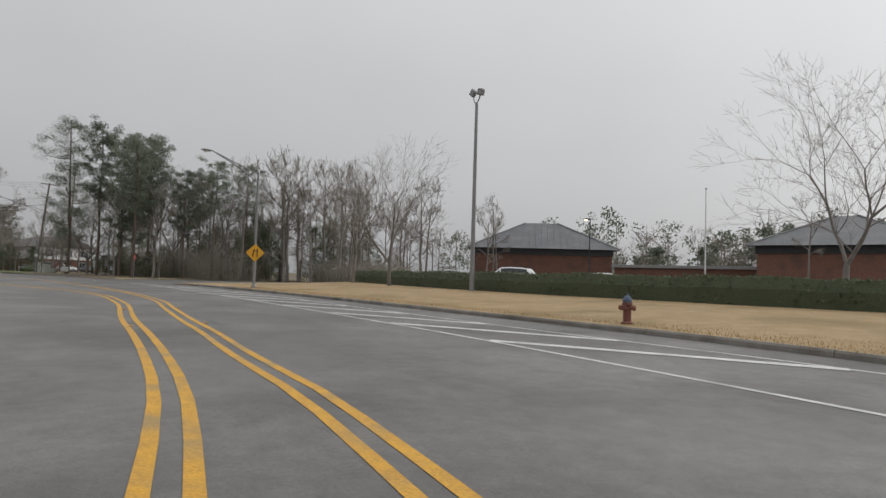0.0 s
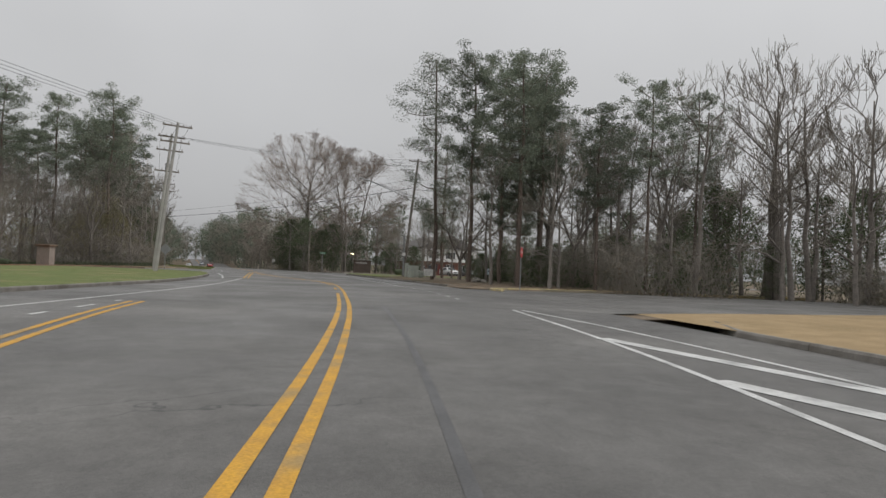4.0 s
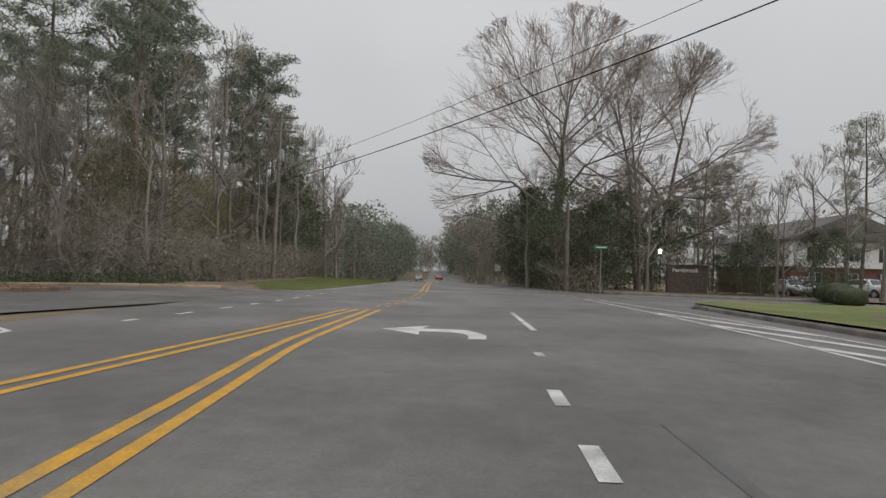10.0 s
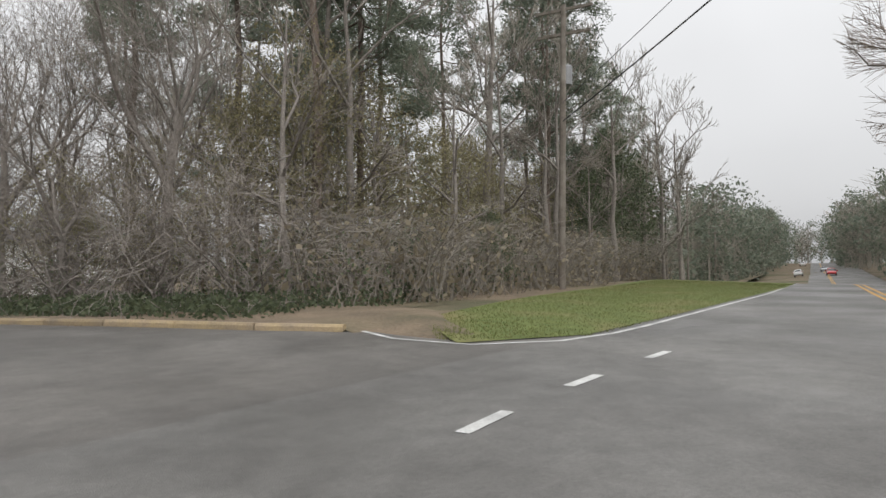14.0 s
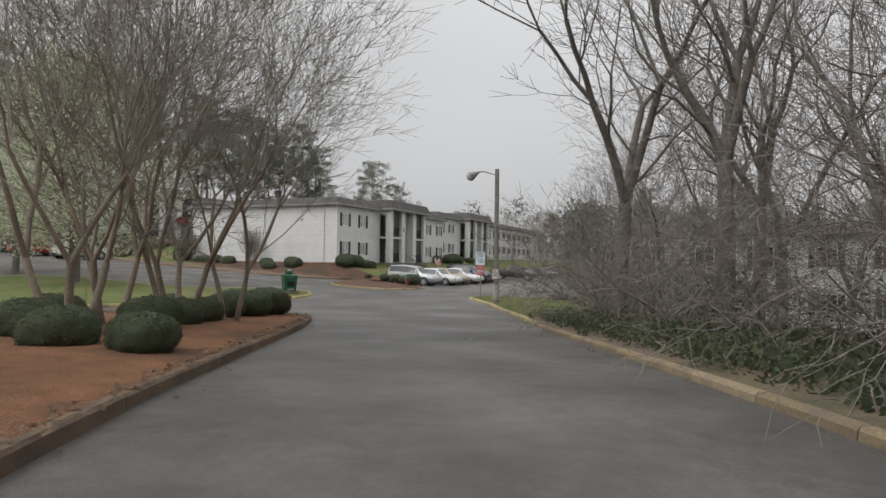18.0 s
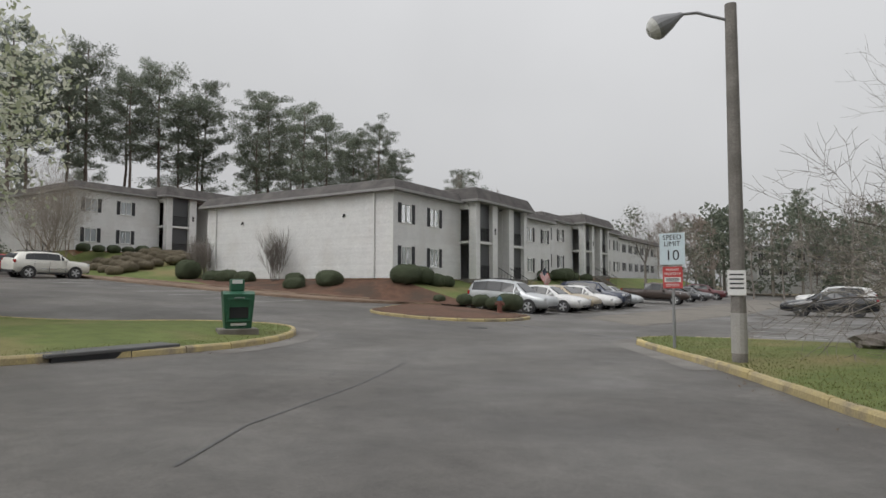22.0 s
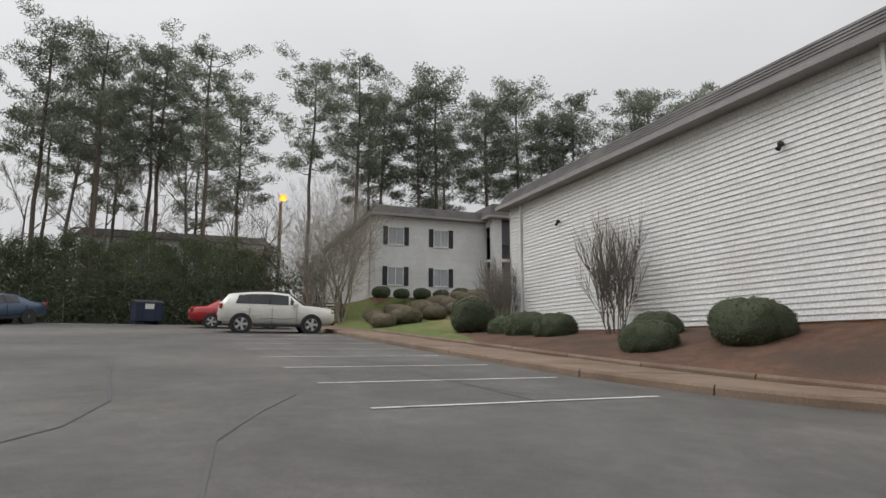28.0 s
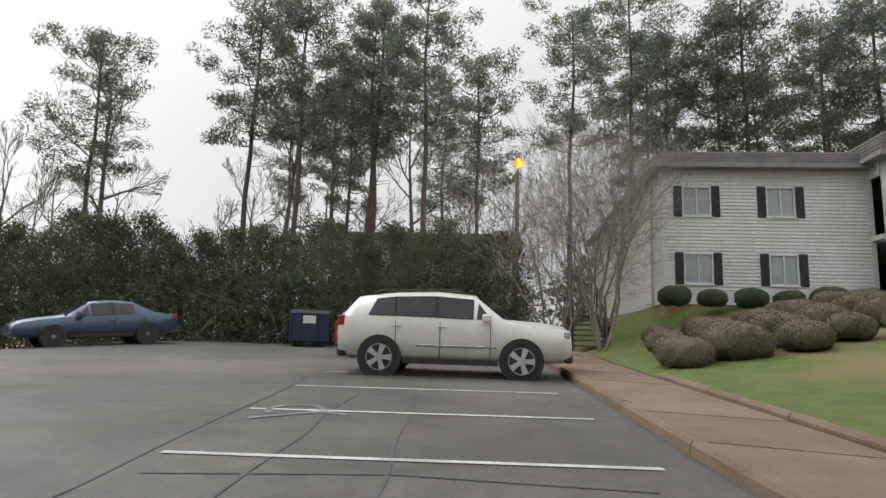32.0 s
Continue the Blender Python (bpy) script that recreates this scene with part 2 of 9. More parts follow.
# ---------- materials ----------
def surf(name, c1, c2, scale=6.0, rough=0.8, bump=0.15, fine=60.0, c3=None, s3=0.6, metal=0.0, spec=0.4, rnd=0.0, rough2=None, depth=0.01, coat=0.0):
    """Two colours mixed at two scales, with grain, relief and, if rnd, a shift from piece to piece."""
    m = bpy.data.materials.new(name)
    m.use_nodes = True
    nt = m.node_tree
    n, l = nt.nodes, nt.links
    b = n["Principled BSDF"]
    b.inputs["Metallic"].default_value, b.inputs["Specular IOR Level"].default_value = metal, spec
    b.inputs["Coat Weight"].default_value = coat
    tc = n.new("ShaderNodeTexCoord")

    def noise_at(s, d):
        t = n.new("ShaderNodeTexNoise")
        t.inputs["Scale"].default_value, t.inputs["Detail"].default_value = s, d
        l.new(tc.outputs["Object"], t.inputs["Vector"])
        return t

    a, f = noise_at(scale, 6), noise_at(fine, 3)

    def spread(src, lo, hi):
        r = n.new("ShaderNodeMapRange")
        r.inputs["From Min"].default_value, r.inputs["From Max"].default_value = lo, hi
        l.new(src, r.inputs["Value"])
        return r.outputs["Result"]

    def mix(fac, ca, cb, kind="MIX"):
        q = n.new("ShaderNodeMix")
        q.data_type, q.blend_type = "RGBA", kind
        if isinstance(fac, float):
            q.inputs["Factor"].default_value = fac
        else:
            l.new(fac, q.inputs["Factor"])
        for slot, c in (("A", ca), ("B", cb)):
            if isinstance(c, tuple):
                q.inputs[slot].default_value = (*c, 1)
            else:
                l.new(c, q.inputs[slot])
        return q.outputs["Result"]

    col = mix(spread(a.outputs["Fac"], 0.35, 0.65), c1, c2)
    if c3 is not None:
        big = noise_at(s3, 4)
        col = mix(spread(big.outputs["Fac"], 0.5, 0.68), col, c3)
    g = n.new("ShaderNodeMapRange")
    g.inputs["From Min"].default_value, g.inputs["From Max"].default_value = 0.3, 0.7
    g.inputs["To Min"].default_value, g.inputs["To Max"].default_value = 0.82, 1.15
    l.new(f.outputs["Fac"], g.inputs["Value"])
    col = mix(1.0, col, g.outputs["Result"], "MULTIPLY")
    if rnd:
        oi = n.new("ShaderNodeObjectInfo")
        rr = n.new("ShaderNodeMapRange")
        rr.inputs["To Min"].default_value, rr.inputs["To Max"].default_value = 1 - rnd, 1 + rnd
        l.new(oi.outputs["Random"], rr.inputs["Value"])
        col = mix(1.0, col, rr.outputs["Result"], "MULTIPLY")
    l.new(col, b.inputs["Base Color"])
    if rough2 is None:
        b.inputs["Roughness"].default_value = rough
    else:
        q = n.new("ShaderNodeMapRange")
        q.inputs["From Min"].default_value, q.inputs["From Max"].default_value = 0.35, 0.65
        q.inputs["To Min"].default_value, q.inputs["To Max"].default_value = rough2, rough
        l.new(noise_at(s3 * 1.7, 3).outputs["Fac"], q.inputs["Value"])
        l.new(q.outputs["Result"], b.inputs["Roughness"])
    if bump:
        bp = n.new("ShaderNodeBump")
        bp.inputs["Strength"].default_value, bp.inputs["Distance"].default_value = bump, depth
        l.new(f.outputs["Fac"], bp.inputs["Height"])
        l.new(bp.outputs["Normal"], b.inputs["Normal"])
    return m


def glossy(name, color, rough, metal=0.0, coat=0.0, rnd=0.0):
    return surf(name, color, tuple(c * 0.93 for c in color), 3.0, rough, 0.02, 200.0, None, 0.5, metal, 0.5, rnd, None, 0.001, coat)


def glass_like(name, color, rough=0.03, alpha=1.0):
    m = bpy.data.materials.new(name)
    m.use_nodes = True
    b = m.node_tree.nodes["Principled BSDF"]
    b.inputs["Base Color"].default_value = (*color, 1)
    b.inputs["Roughness"].default_value = rough
    b.inputs["Transmission Weight"].default_value = 1.0 - alpha
    b.inputs["IOR"].default_value = 1.45
    return m


def lamp_like(name, color, power):
    m = bpy.data.materials.new(name)
    m.use_nodes = True
    b = m.node_tree.nodes["Principled BSDF"]
    b.inputs["Base Color"].default_value = (*color, 1)
    b.inputs["Emission Color"].default_value = (*color, 1)
    b.inputs["Emission Strength"].default_value = power
    return m


def asphalt(name, c1, c2, c3, wet):
    """Worn asphalt: stone grain, broad stains, tar-filled cracks and damp gloss."""
    m = surf(name, c1, c2, 0.7, 0.75, 0.5, 90.0, c3, 0.16, 0.0, 0.5, 0.0, wet, 0.012)
    nt = m.node_tree
    n, l = nt.nodes, nt.links
    b = n["Principled BSDF"]
    base = b.inputs["Base Color"].links[0].from_socket
    tc = n.new("ShaderNodeTexCoord")
    for size, detail, lo, hi in ((0.3, 6.0, 0.74, 1.2), (3.5, 6.0, 0.82, 1.17), (26.0, 4.0, 0.84, 1.15)):
        wear = n.new("ShaderNodeTexNoise")
        wear.inputs["Scale"].default_value, wear.inputs["Detail"].default_value, wear.inputs["Roughness"].default_value = size, detail, 0.65
        l.new(tc.outputs["Object"], wear.inputs["Vector"])
        fit = n.new("ShaderNodeMapRange")
        fit.inputs["From Min"].default_value, fit.inputs["From Max"].default_value = 0.32, 0.68
        fit.inputs["To Min"].default_value, fit.inputs["To Max"].default_value = lo, hi
        l.new(wear.outputs["Fac"], fit.inputs["Value"])
        by = n.new("ShaderNodeMix")
        by.data_type, by.blend_type = "RGBA", "MULTIPLY"
        by.inputs["Factor"].default_value = 1.0
        l.new(base, by.inputs["A"])
        l.new(fit.outputs["Result"], by.inputs["B"])
        base = by.outputs["Result"]
    warp = n.new("ShaderNodeTexNoise")
    warp.inputs["Scale"].default_value, warp.inputs["Detail"].default_value = 0.5, 5
    l.new(tc.outputs["Object"], warp.inputs["Vector"])
    add = n.new("ShaderNodeMix")
    add.data_type, add.blend_type = "RGBA", "LINEAR_LIGHT"
    add.inputs["Factor"].default_value = 0.9
    l.new(tc.outputs["Object"], add.inputs["A"])
    l.new(warp.outputs["Color"], add.inputs["B"])
    vor = n.new("ShaderNodeTexVoronoi")
    vor.feature = "DISTANCE_TO_EDGE"
    vor.inputs["Scale"].default_value = 0.13
    l.new(add.outputs["Result"], vor.inputs["Vector"])
    r = n.new("ShaderNodeMapRange")
    r.inputs["From Min"].default_value, r.inputs["From Max"].default_value = 0.0004, 0.0016
    l.new(vor.outputs["Distance"], r.inputs["Value"])
    part_of = n.new("ShaderNodeTexNoise")
    part_of.inputs["Scale"].default_value = 0.11
    l.new(tc.outputs["Object"], part_of.inputs["Vector"])
    sel = n.new("ShaderNodeMapRange")
    sel.inputs["From Min"].default_value, sel.inputs["From Max"].default_value = 0.56, 0.66
    l.new(part_of.outputs["Fac"], sel.inputs["Value"])
    inv = n.new("ShaderNodeMath")
    inv.operation = "SUBTRACT"
    inv.inputs[0].default_value = 1.0
    l.new(r.outputs["Result"], inv.inputs[1])
    fac = n.new("ShaderNodeMath")
    fac.operation = "MULTIPLY"
    l.new(inv.outputs[0], fac.inputs[0])
    l.new(sel.outputs["Result"], fac.inputs[1])
    q = n.new("ShaderNodeMix")
    q.data_type = "RGBA"
    l.new(fac.outputs[0], q.inputs["Factor"])
    l.new(base, q.inputs["A"])
    q.inputs["B"].default_value = (0.055, 0.054, 0.053, 1)
    l.new(q.outputs["Result"], b.inputs["Base Color"])
    return m


def foliage(name, c1, c2, rnd=0.25):
    """Leaves or needles: a shift of colour from leaf to leaf and from plant to plant, a little light through."""
    m = bpy.data.materials.new(name)
    m.use_nodes = True
    n, l = m.node_tree.nodes, m.node_tree.links
    b = n["Principled BSDF"]
    geo, oi = n.new("ShaderNodeNewGeometry"), n.new("ShaderNodeObjectInfo")
    q = n.new("ShaderNodeMix")
    q.data_type = "RGBA"
    q.inputs["A"].default_value, q.inputs["B"].default_value = (*c1, 1), (*c2, 1)
    l.new(geo.outputs["Random Per Island"], q.inputs["Factor"])
    rr = n.new("ShaderNodeMapRange")
    rr.inputs["To Min"].default_value, rr.inputs["To Max"].default_value = 1 - rnd, 1 + rnd
    l.new(oi.outputs["Random"], rr.inputs["Value"])
    w = n.new("ShaderNodeMix")
    w.data_type, w.blend_type = "RGBA", "MULTIPLY"
    w.inputs["Factor"].default_value = 1.0
    l.new(q.outputs["Result"], w.inputs["A"])
    l.new(rr.outputs["Result"], w.inputs["B"])
    l.new(w.outputs["Result"], b.inputs["Base Color"])
    b.inputs["Roughness"].default_value = 0.6
    b.inputs["Specular IOR Level"].default_value = 0.25
    through_light = n.new("ShaderNodeBsdfTranslucent")
    l.new(w.outputs["Result"], through_light.inputs["Color"])
    blend = n.new("ShaderNodeMixShader")
    blend.inputs["Fac"].default_value = 0.45
    l.new(b.outputs["BSDF"], blend.inputs[1])
    l.new(through_light.outputs["BSDF"], blend.inputs[2])
    l.new(blend.outputs["Shader"], n["Material Output"].inputs["Surface"])
    return m


M = {
    "road": asphalt("road_asphalt", (0.142, 0.138, 0.129), (0.120, 0.116, 0.108), (0.168, 0.162, 0.150), 0.45),
    "drive": asphalt("drive_asphalt", (0.124, 0.117, 0.107), (0.096, 0.091, 0.083), (0.148, 0.139, 0.126), 0.45),
    "patch": surf("asphalt_patch", (0.10, 0.10, 0.10), (0.125, 0.125, 0.123), 2.0, 0.7, 0.4, 90.0),
    "seal": surf("tar_seam", (0.085, 0.085, 0.085), (0.12, 0.12, 0.12), 2.0, 0.5, 0.3, 60.0),
    "yellow": surf("yellow_road_paint", (0.62, 0.33, 0.03), (0.50, 0.27, 0.04), 4.0, 0.6, 0.3, 40.0, (0.36, 0.24, 0.09), 1.4),
    "white": surf("white_road_paint", (0.66, 0.66, 0.64), (0.52, 0.52, 0.50), 3.0, 0.6, 0.3, 40.0, (0.36, 0.36, 0.35), 1.3),
    "faded": surf("faded_paint", (0.30, 0.30, 0.29), (0.20, 0.20, 0.195), 3.0, 0.7, 0.3, 40.0, (0.16, 0.16, 0.155), 1.5),
    "kerb": surf("concrete_kerb", (0.25, 0.235, 0.21), (0.18, 0.165, 0.145), 2.0, 0.85, 0.4, 40.0, (0.13, 0.115, 0.095), 0.9, rnd=0.12),
    "kerb_stain": surf("earth_stained_kerb", (0.225, 0.165, 0.115), (0.17, 0.12, 0.085), 2.0, 0.9, 0.4, 40.0, (0.115, 0.085, 0.065), 0.9, rnd=0.15),
    "apron": surf("concrete_gutter_pan", (0.20, 0.19, 0.175), (0.165, 0.157, 0.145), 1.5, 0.8, 0.3, 40.0, (0.13, 0.12, 0.11), 0.8, rnd=0.1),
    "pale_lot": surf("bleached_asphalt", (0.205, 0.187, 0.16), (0.175, 0.16, 0.138), 1.2, 0.85, 0.4, 60.0, (0.13, 0.12, 0.108), 0.5),
    "dark_brick": surf("dark_brick", (0.125, 0.10, 0.085), (0.09, 0.073, 0.063), 6.0, 0.95, 0.4, 30.0, spec=0.1),
    "twig_dark": surf("dark_bare_twigs", (0.26, 0.232, 0.205), (0.20, 0.178, 0.158), 6.0, 0.9, 0.0, 20.0, rnd=0.2),
    "kerb_yellow": surf("yellow_painted_kerb", (0.52, 0.42, 0.20), (0.43, 0.355, 0.20), 2.5, 0.8, 0.4, 30.0, (0.27, 0.235, 0.18), 1.6, rnd=0.15),
    "kerb_orange": surf("worn_yellow_kerb", (0.345, 0.265, 0.15), (0.275, 0.215, 0.145), 2.0, 0.85, 0.4, 30.0, (0.21, 0.17, 0.125), 1.4, rnd=0.2),
    "walk": surf("clay_stained_concrete", (0.255, 0.185, 0.135), (0.195, 0.14, 0.10), 1.2, 0.85, 0.3, 40.0, (0.16, 0.10, 0.07), 0.5, rnd=0.08),
    "soil": surf("woodland_floor", (0.21, 0.16, 0.11), (0.14, 0.11, 0.075), 1.0, 0.95, 0.8, 14.0, (0.06, 0.075, 0.03), 0.12, depth=0.05),
    "lawn_dry": surf("dormant_lawn", (0.40, 0.29, 0.16), (0.32, 0.23, 0.12), 1.5, 0.95, 0.8, 35.0, (0.24, 0.18, 0.09), 0.25, depth=0.03),
    "lawn": surf("green_lawn", (0.15, 0.185, 0.055), (0.11, 0.14, 0.042), 2.0, 0.95, 0.8, 35.0, (0.22, 0.19, 0.085), 0.35, depth=0.03),
    "mulch": surf("pine_bark_mulch", (0.165, 0.092, 0.062), (0.112, 0.064, 0.044), 3.0, 0.95, 0.9, 25.0, (0.085, 0.06, 0.045), 0.6, depth=0.04),
    "straw": surf("pine_straw", (0.26, 0.125, 0.065), (0.19, 0.09, 0.045), 3.0, 0.95, 0.9, 30.0, (0.14, 0.075, 0.045), 0.7, depth=0.04),
    "siding": surf("white_vinyl_siding", (0.735, 0.735, 0.72), (0.69, 0.69, 0.675), 1.5, 0.5, 0.05, 20.0, (0.66, 0.65, 0.625), 0.5, rnd=0.03),
    "trim": surf("white_trim", (0.74, 0.74, 0.72), (0.68, 0.68, 0.66), 2.0, 0.5, 0.05, 30.0),
    "shutter": surf("dark_grey_shutter", (0.035, 0.036, 0.04), (0.05, 0.05, 0.055), 4.0, 0.6, 0.1, 50.0),
    "shingle": surf("grey_roof_shingle", (0.135, 0.125, 0.12), (0.10, 0.094, 0.09), 2.0, 0.9, 0.5, 30.0, (0.16, 0.15, 0.14), 0.7, rnd=0.12),
    "soffit": surf("grey_soffit", (0.30, 0.295, 0.285), (0.26, 0.255, 0.25), 2.0, 0.7, 0.1, 30.0),
    "brick": surf("red_brick", (0.235, 0.118, 0.085), (0.18, 0.09, 0.066), 5.0, 0.9, 0.4, 50.0, (0.155, 0.088, 0.07), 0.9, rnd=0.18),
    "mortar": surf("mortar", (0.36, 0.31, 0.27), (0.30, 0.26, 0.23), 4.0, 0.95, 0.4, 60.0),
    "foundation": surf("red_clay_foundation", (0.36, 0.19, 0.115), (0.29, 0.15, 0.09), 2.0, 0.9, 0.4, 40.0, (0.42, 0.33, 0.26), 0.8),
    # near-black colour standing in for the shade of rooms and hollows
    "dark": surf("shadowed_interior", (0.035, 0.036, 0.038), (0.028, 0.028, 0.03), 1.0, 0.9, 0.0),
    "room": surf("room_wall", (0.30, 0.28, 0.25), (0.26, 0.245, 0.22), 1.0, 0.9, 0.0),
    "curtain": surf("pale_curtain", (0.55, 0.54, 0.52), (0.48, 0.47, 0.455), 3.0, 0.9, 0.2, 20.0, rnd=0.12),
    "pane": glass_like("window_glass", (0.72, 0.76, 0.78), 0.03, 0.35),
    "screen": glass_like("insect_screen", (0.12, 0.125, 0.13), 0.35, 0.6),
    "door_dark": surf("dark_door_paint", (0.05, 0.047, 0.05), (0.065, 0.06, 0.06), 2.0, 0.5, 0.1, 40.0),
    "door_red": surf("oxblood_panel", (0.17, 0.035, 0.03), (0.13, 0.03, 0.028), 2.0, 0.6, 0.1, 40.0),
    "rail": glossy("black_iron", (0.02, 0.02, 0.021), 0.5),
    "galv": glossy("galvanised_steel", (0.27, 0.275, 0.28), 0.55, 0.3),
    "pole_wood": surf("weathered_pole", (0.19, 0.165, 0.14), (0.14, 0.12, 0.10), 3.0, 0.9, 0.4, 30.0, (0.24, 0.22, 0.19), 0.9, rnd=0.1),
    "pole_lamp": surf("silvered_timber_pole", (0.25, 0.235, 0.215), (0.185, 0.172, 0.158), 3.0, 0.9, 0.4, 30.0, (0.15, 0.14, 0.125), 0.9),
    "pole_grey": surf("pale_spun_pole", (0.40, 0.385, 0.36), (0.33, 0.32, 0.30), 1.2, 0.8, 0.3, 40.0),
    "bark": surf("grey_bark", (0.245, 0.22, 0.195), (0.18, 0.16, 0.142), 5.0, 0.95, 0.8, 22.0, rnd=0.15, depth=0.03),
    "bark_pine": surf("pine_bark", (0.18, 0.14, 0.115), (0.13, 0.102, 0.086), 4.0, 0.95, 0.9, 14.0, rnd=0.15, depth=0.04),
    "bark_tan": surf("smooth_tan_bark", (0.31, 0.26, 0.20), (0.24, 0.20, 0.155), 3.0, 0.8, 0.3, 18.0, rnd=0.1),
    "twig": surf("bare_twigs", (0.29, 0.262, 0.222), (0.23, 0.207, 0.176), 6.0, 0.9, 0.0, 20.0, rnd=0.15),
    "twig_red": surf("budding_twigs", (0.265, 0.215, 0.18), (0.21, 0.17, 0.145), 6.0, 0.9, 0.0, 20.0, rnd=0.15),
    # needle greens lightened beyond their own tone, standing in for misty haze
    "needle": foliage("hazed_pine_needles", (0.15, 0.178, 0.138), (0.235, 0.258, 0.192)),
    "leaf": foliage("evergreen_leaves", (0.075, 0.097, 0.058), (0.145, 0.168, 0.095)),
    "leaf_bush": foliage("clipped_boxwood", (0.065, 0.085, 0.05), (0.135, 0.155, 0.09)),
    "leaf_brown": foliage("bronze_shrub_leaves", (0.18, 0.155, 0.11), (0.28, 0.24, 0.17)),
    "leaf_pale": foliage("opening_blossom", (0.34, 0.38, 0.22), (0.74, 0.74, 0.64), 0.06),
    "leaf_olive": foliage("olive_scrub_leaves", (0.20, 0.185, 0.105), (0.32, 0.285, 0.17)),
    "leaf_litter": foliage("dead_leaves", (0.15, 0.105, 0.07), (0.25, 0.185, 0.125)),
    "blade": foliage("grass_blades", (0.18, 0.215, 0.07), (0.29, 0.295, 0.13)),
    "blade_dry": foliage("dry_grass_blades", (0.34, 0.24, 0.125), (0.46, 0.345, 0.20)),
    # core tones darker than the leaves: inner shade put into the colour
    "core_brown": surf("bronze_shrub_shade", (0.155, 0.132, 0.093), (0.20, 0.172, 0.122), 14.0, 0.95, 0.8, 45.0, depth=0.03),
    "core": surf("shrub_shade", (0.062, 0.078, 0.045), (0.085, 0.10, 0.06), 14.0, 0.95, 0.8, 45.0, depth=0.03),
}

# ---------- ground, roads, kerbs ----------
def ground_axis(lo, hi, near0, near1, step, grow=1.35):
    out, x, s = [], near0, step
    while x < near1:
        out.append(x)
        x += step
    while x < hi:
        out.append(x)
        s *= grow
        x += s
    out.append(hi)
    x, s = near0, step
    while x > lo:
        s *= grow
        x -= s
        out.insert(0, max(x, lo))
    return out


GX, GY = ground_axis(-1800, 1800, -140, 330, 5.0), ground_axis(-1800, 1800, -90, 150, 5.0)
gm = MB()
gm.add([(x, y, G(x, y) - 0.05) for y in GY for x in GX], [(j * len(GX) + i, j * len(GX) + i + 1, (j + 1) * len(GX) + i + 1, (j + 1) * len(GX) + i) for j in range(len(GY) - 1) for i in range(len(GX) - 1)])
structure("ground", gm, M["soil"], "leaf-strewn brown soil and rough grass under the woods", "ground", True)

NORTH = smooth_line([(-150, 9), (-135, 4), (-120, -0.5), (-100, -5.2), (-80, -8.6), (-65, -10), (-50, -11.5), (-38.9, -12.5), (-25.5, -11.2), (-17, -9.4), (-13.4, -8), (-11.4, -4), (-11.5, 4), (-14, 13), (-20, 17), (-34, 20), (-70, 22), (-110, 22)])
NORTH_ROAD = smooth_line([(-150, 9), (-135, 4), (-120, -0.5), (-100, -5.2), (-80, -8.6), (-65, -10), (-50, -11.5), (-38.9, -12.5), (-25.5, -11.2), (-17, -9.4), (-10, -7.6), (0, -5.4), (9.3, -4.3), (34.8, -0.4), (100, 14.6), (330, 70)])
SOUTH_ROAD = smooth_line([(-150, -10), (-135, -15.2), (-120, -20.2), (-111.6, -23.2), (-105.4, -24.6), (-94, -26.2), (-82, -28), (-74.7, -28.8), (-63, -30), (-33, -29.4), (-14, -25.9), (8, -21.6), (22, -18.4), (40, -10.8), (100, 3.4), (330, 58.8)])
road = structure("road", strip(SOUTH_ROAD, NORTH_ROAD, 200, 9), M["road"], "worn grey asphalt road with turn lanes, damp from drizzle", "road", True)
side = structure("side_street", strip([(7, -21), (12, -30), (14, -60), (16, -110)], [(23, -18), (23, -30), (24, -60), (26, -110)], 30, 5, 0.004), M["road"], "grey asphalt side street leading off between trees", "road", True)
bank_drive = structure("driveway", strip([(-57, -28.5), (-54, -36), (-52, -60), (-70, -75)], [(-35.5, -28.5), (-34, -38), (-36, -60), (-45, -80)], 24, 5, 0.004), M["road"], "asphalt driveway into the brick office grounds", "driveway", True)
lot = structure("parking_lot", strip([(-125, -6), (-125, 150)], [(32, -6), (32, 150)], 130, 130, -0.003), M["drive"], "cracked dark asphalt drive and parking lot", "parking lot", True)

# raised ground behind the kerbs
HEDGE_LINE = [(-150, -40), (-122, -37.5), (-112, -36.5), (-100, -36.6), (-87.6, -38.4), (-72, -44), (-57, -50)]
structure("office_yard", strip(HEDGE_LINE, [(-150, -110), (-100, -115), (-52, -110)], 30, 6, 0.52, 0.6), M["drive"], "office car park behind the hedge", "parking lot", True)
structure("office_lawn", strip(cut(SOUTH_ROAD, (-150, -10), (-60, -29.9)) + [(-56.5, -34), (-55, -40)], HEDGE_LINE, 50, 12, 0.13, 0.55), M["lawn_dry"], "dormant straw-coloured lawn before the office", "lawn", True)
SOUTH2 = smooth_line([(-31.5, -44), (-34, -34), (-33.5, -30.2), (-30.2, -28.9), (-22, -27.6), (-14, -25.9), (1.4, -22.9), (9, -21.6), (12.5, -24.5), (14, -34), (14.5, -60)])
structure("south_verge", fan(SOUTH2 + [(-31, -60)], 0.12, 0.15, 6), M["soil"], "leaf-littered verge under the pine clump", "verge", True)
VERGE_W = cut(SOUTH2, (-31.5, -44), (-30.2, -28.9))
structure("verge_edge", strip([(x - 0.9 if y < -31 else x - 0.55, y if y < -31 else y + 0.35) for x, y in VERGE_W], VERGE_W, 24, 4, 0.006, 0.125), M["soil"], "brown verge sloping down to the driveway", "verge", True)
SOUTH3 = smooth_line([(24.5, -60), (23.5, -34), (22.5, -22), (26, -17.2), (40, -11), (100, 3.2), (200, 27.4)])
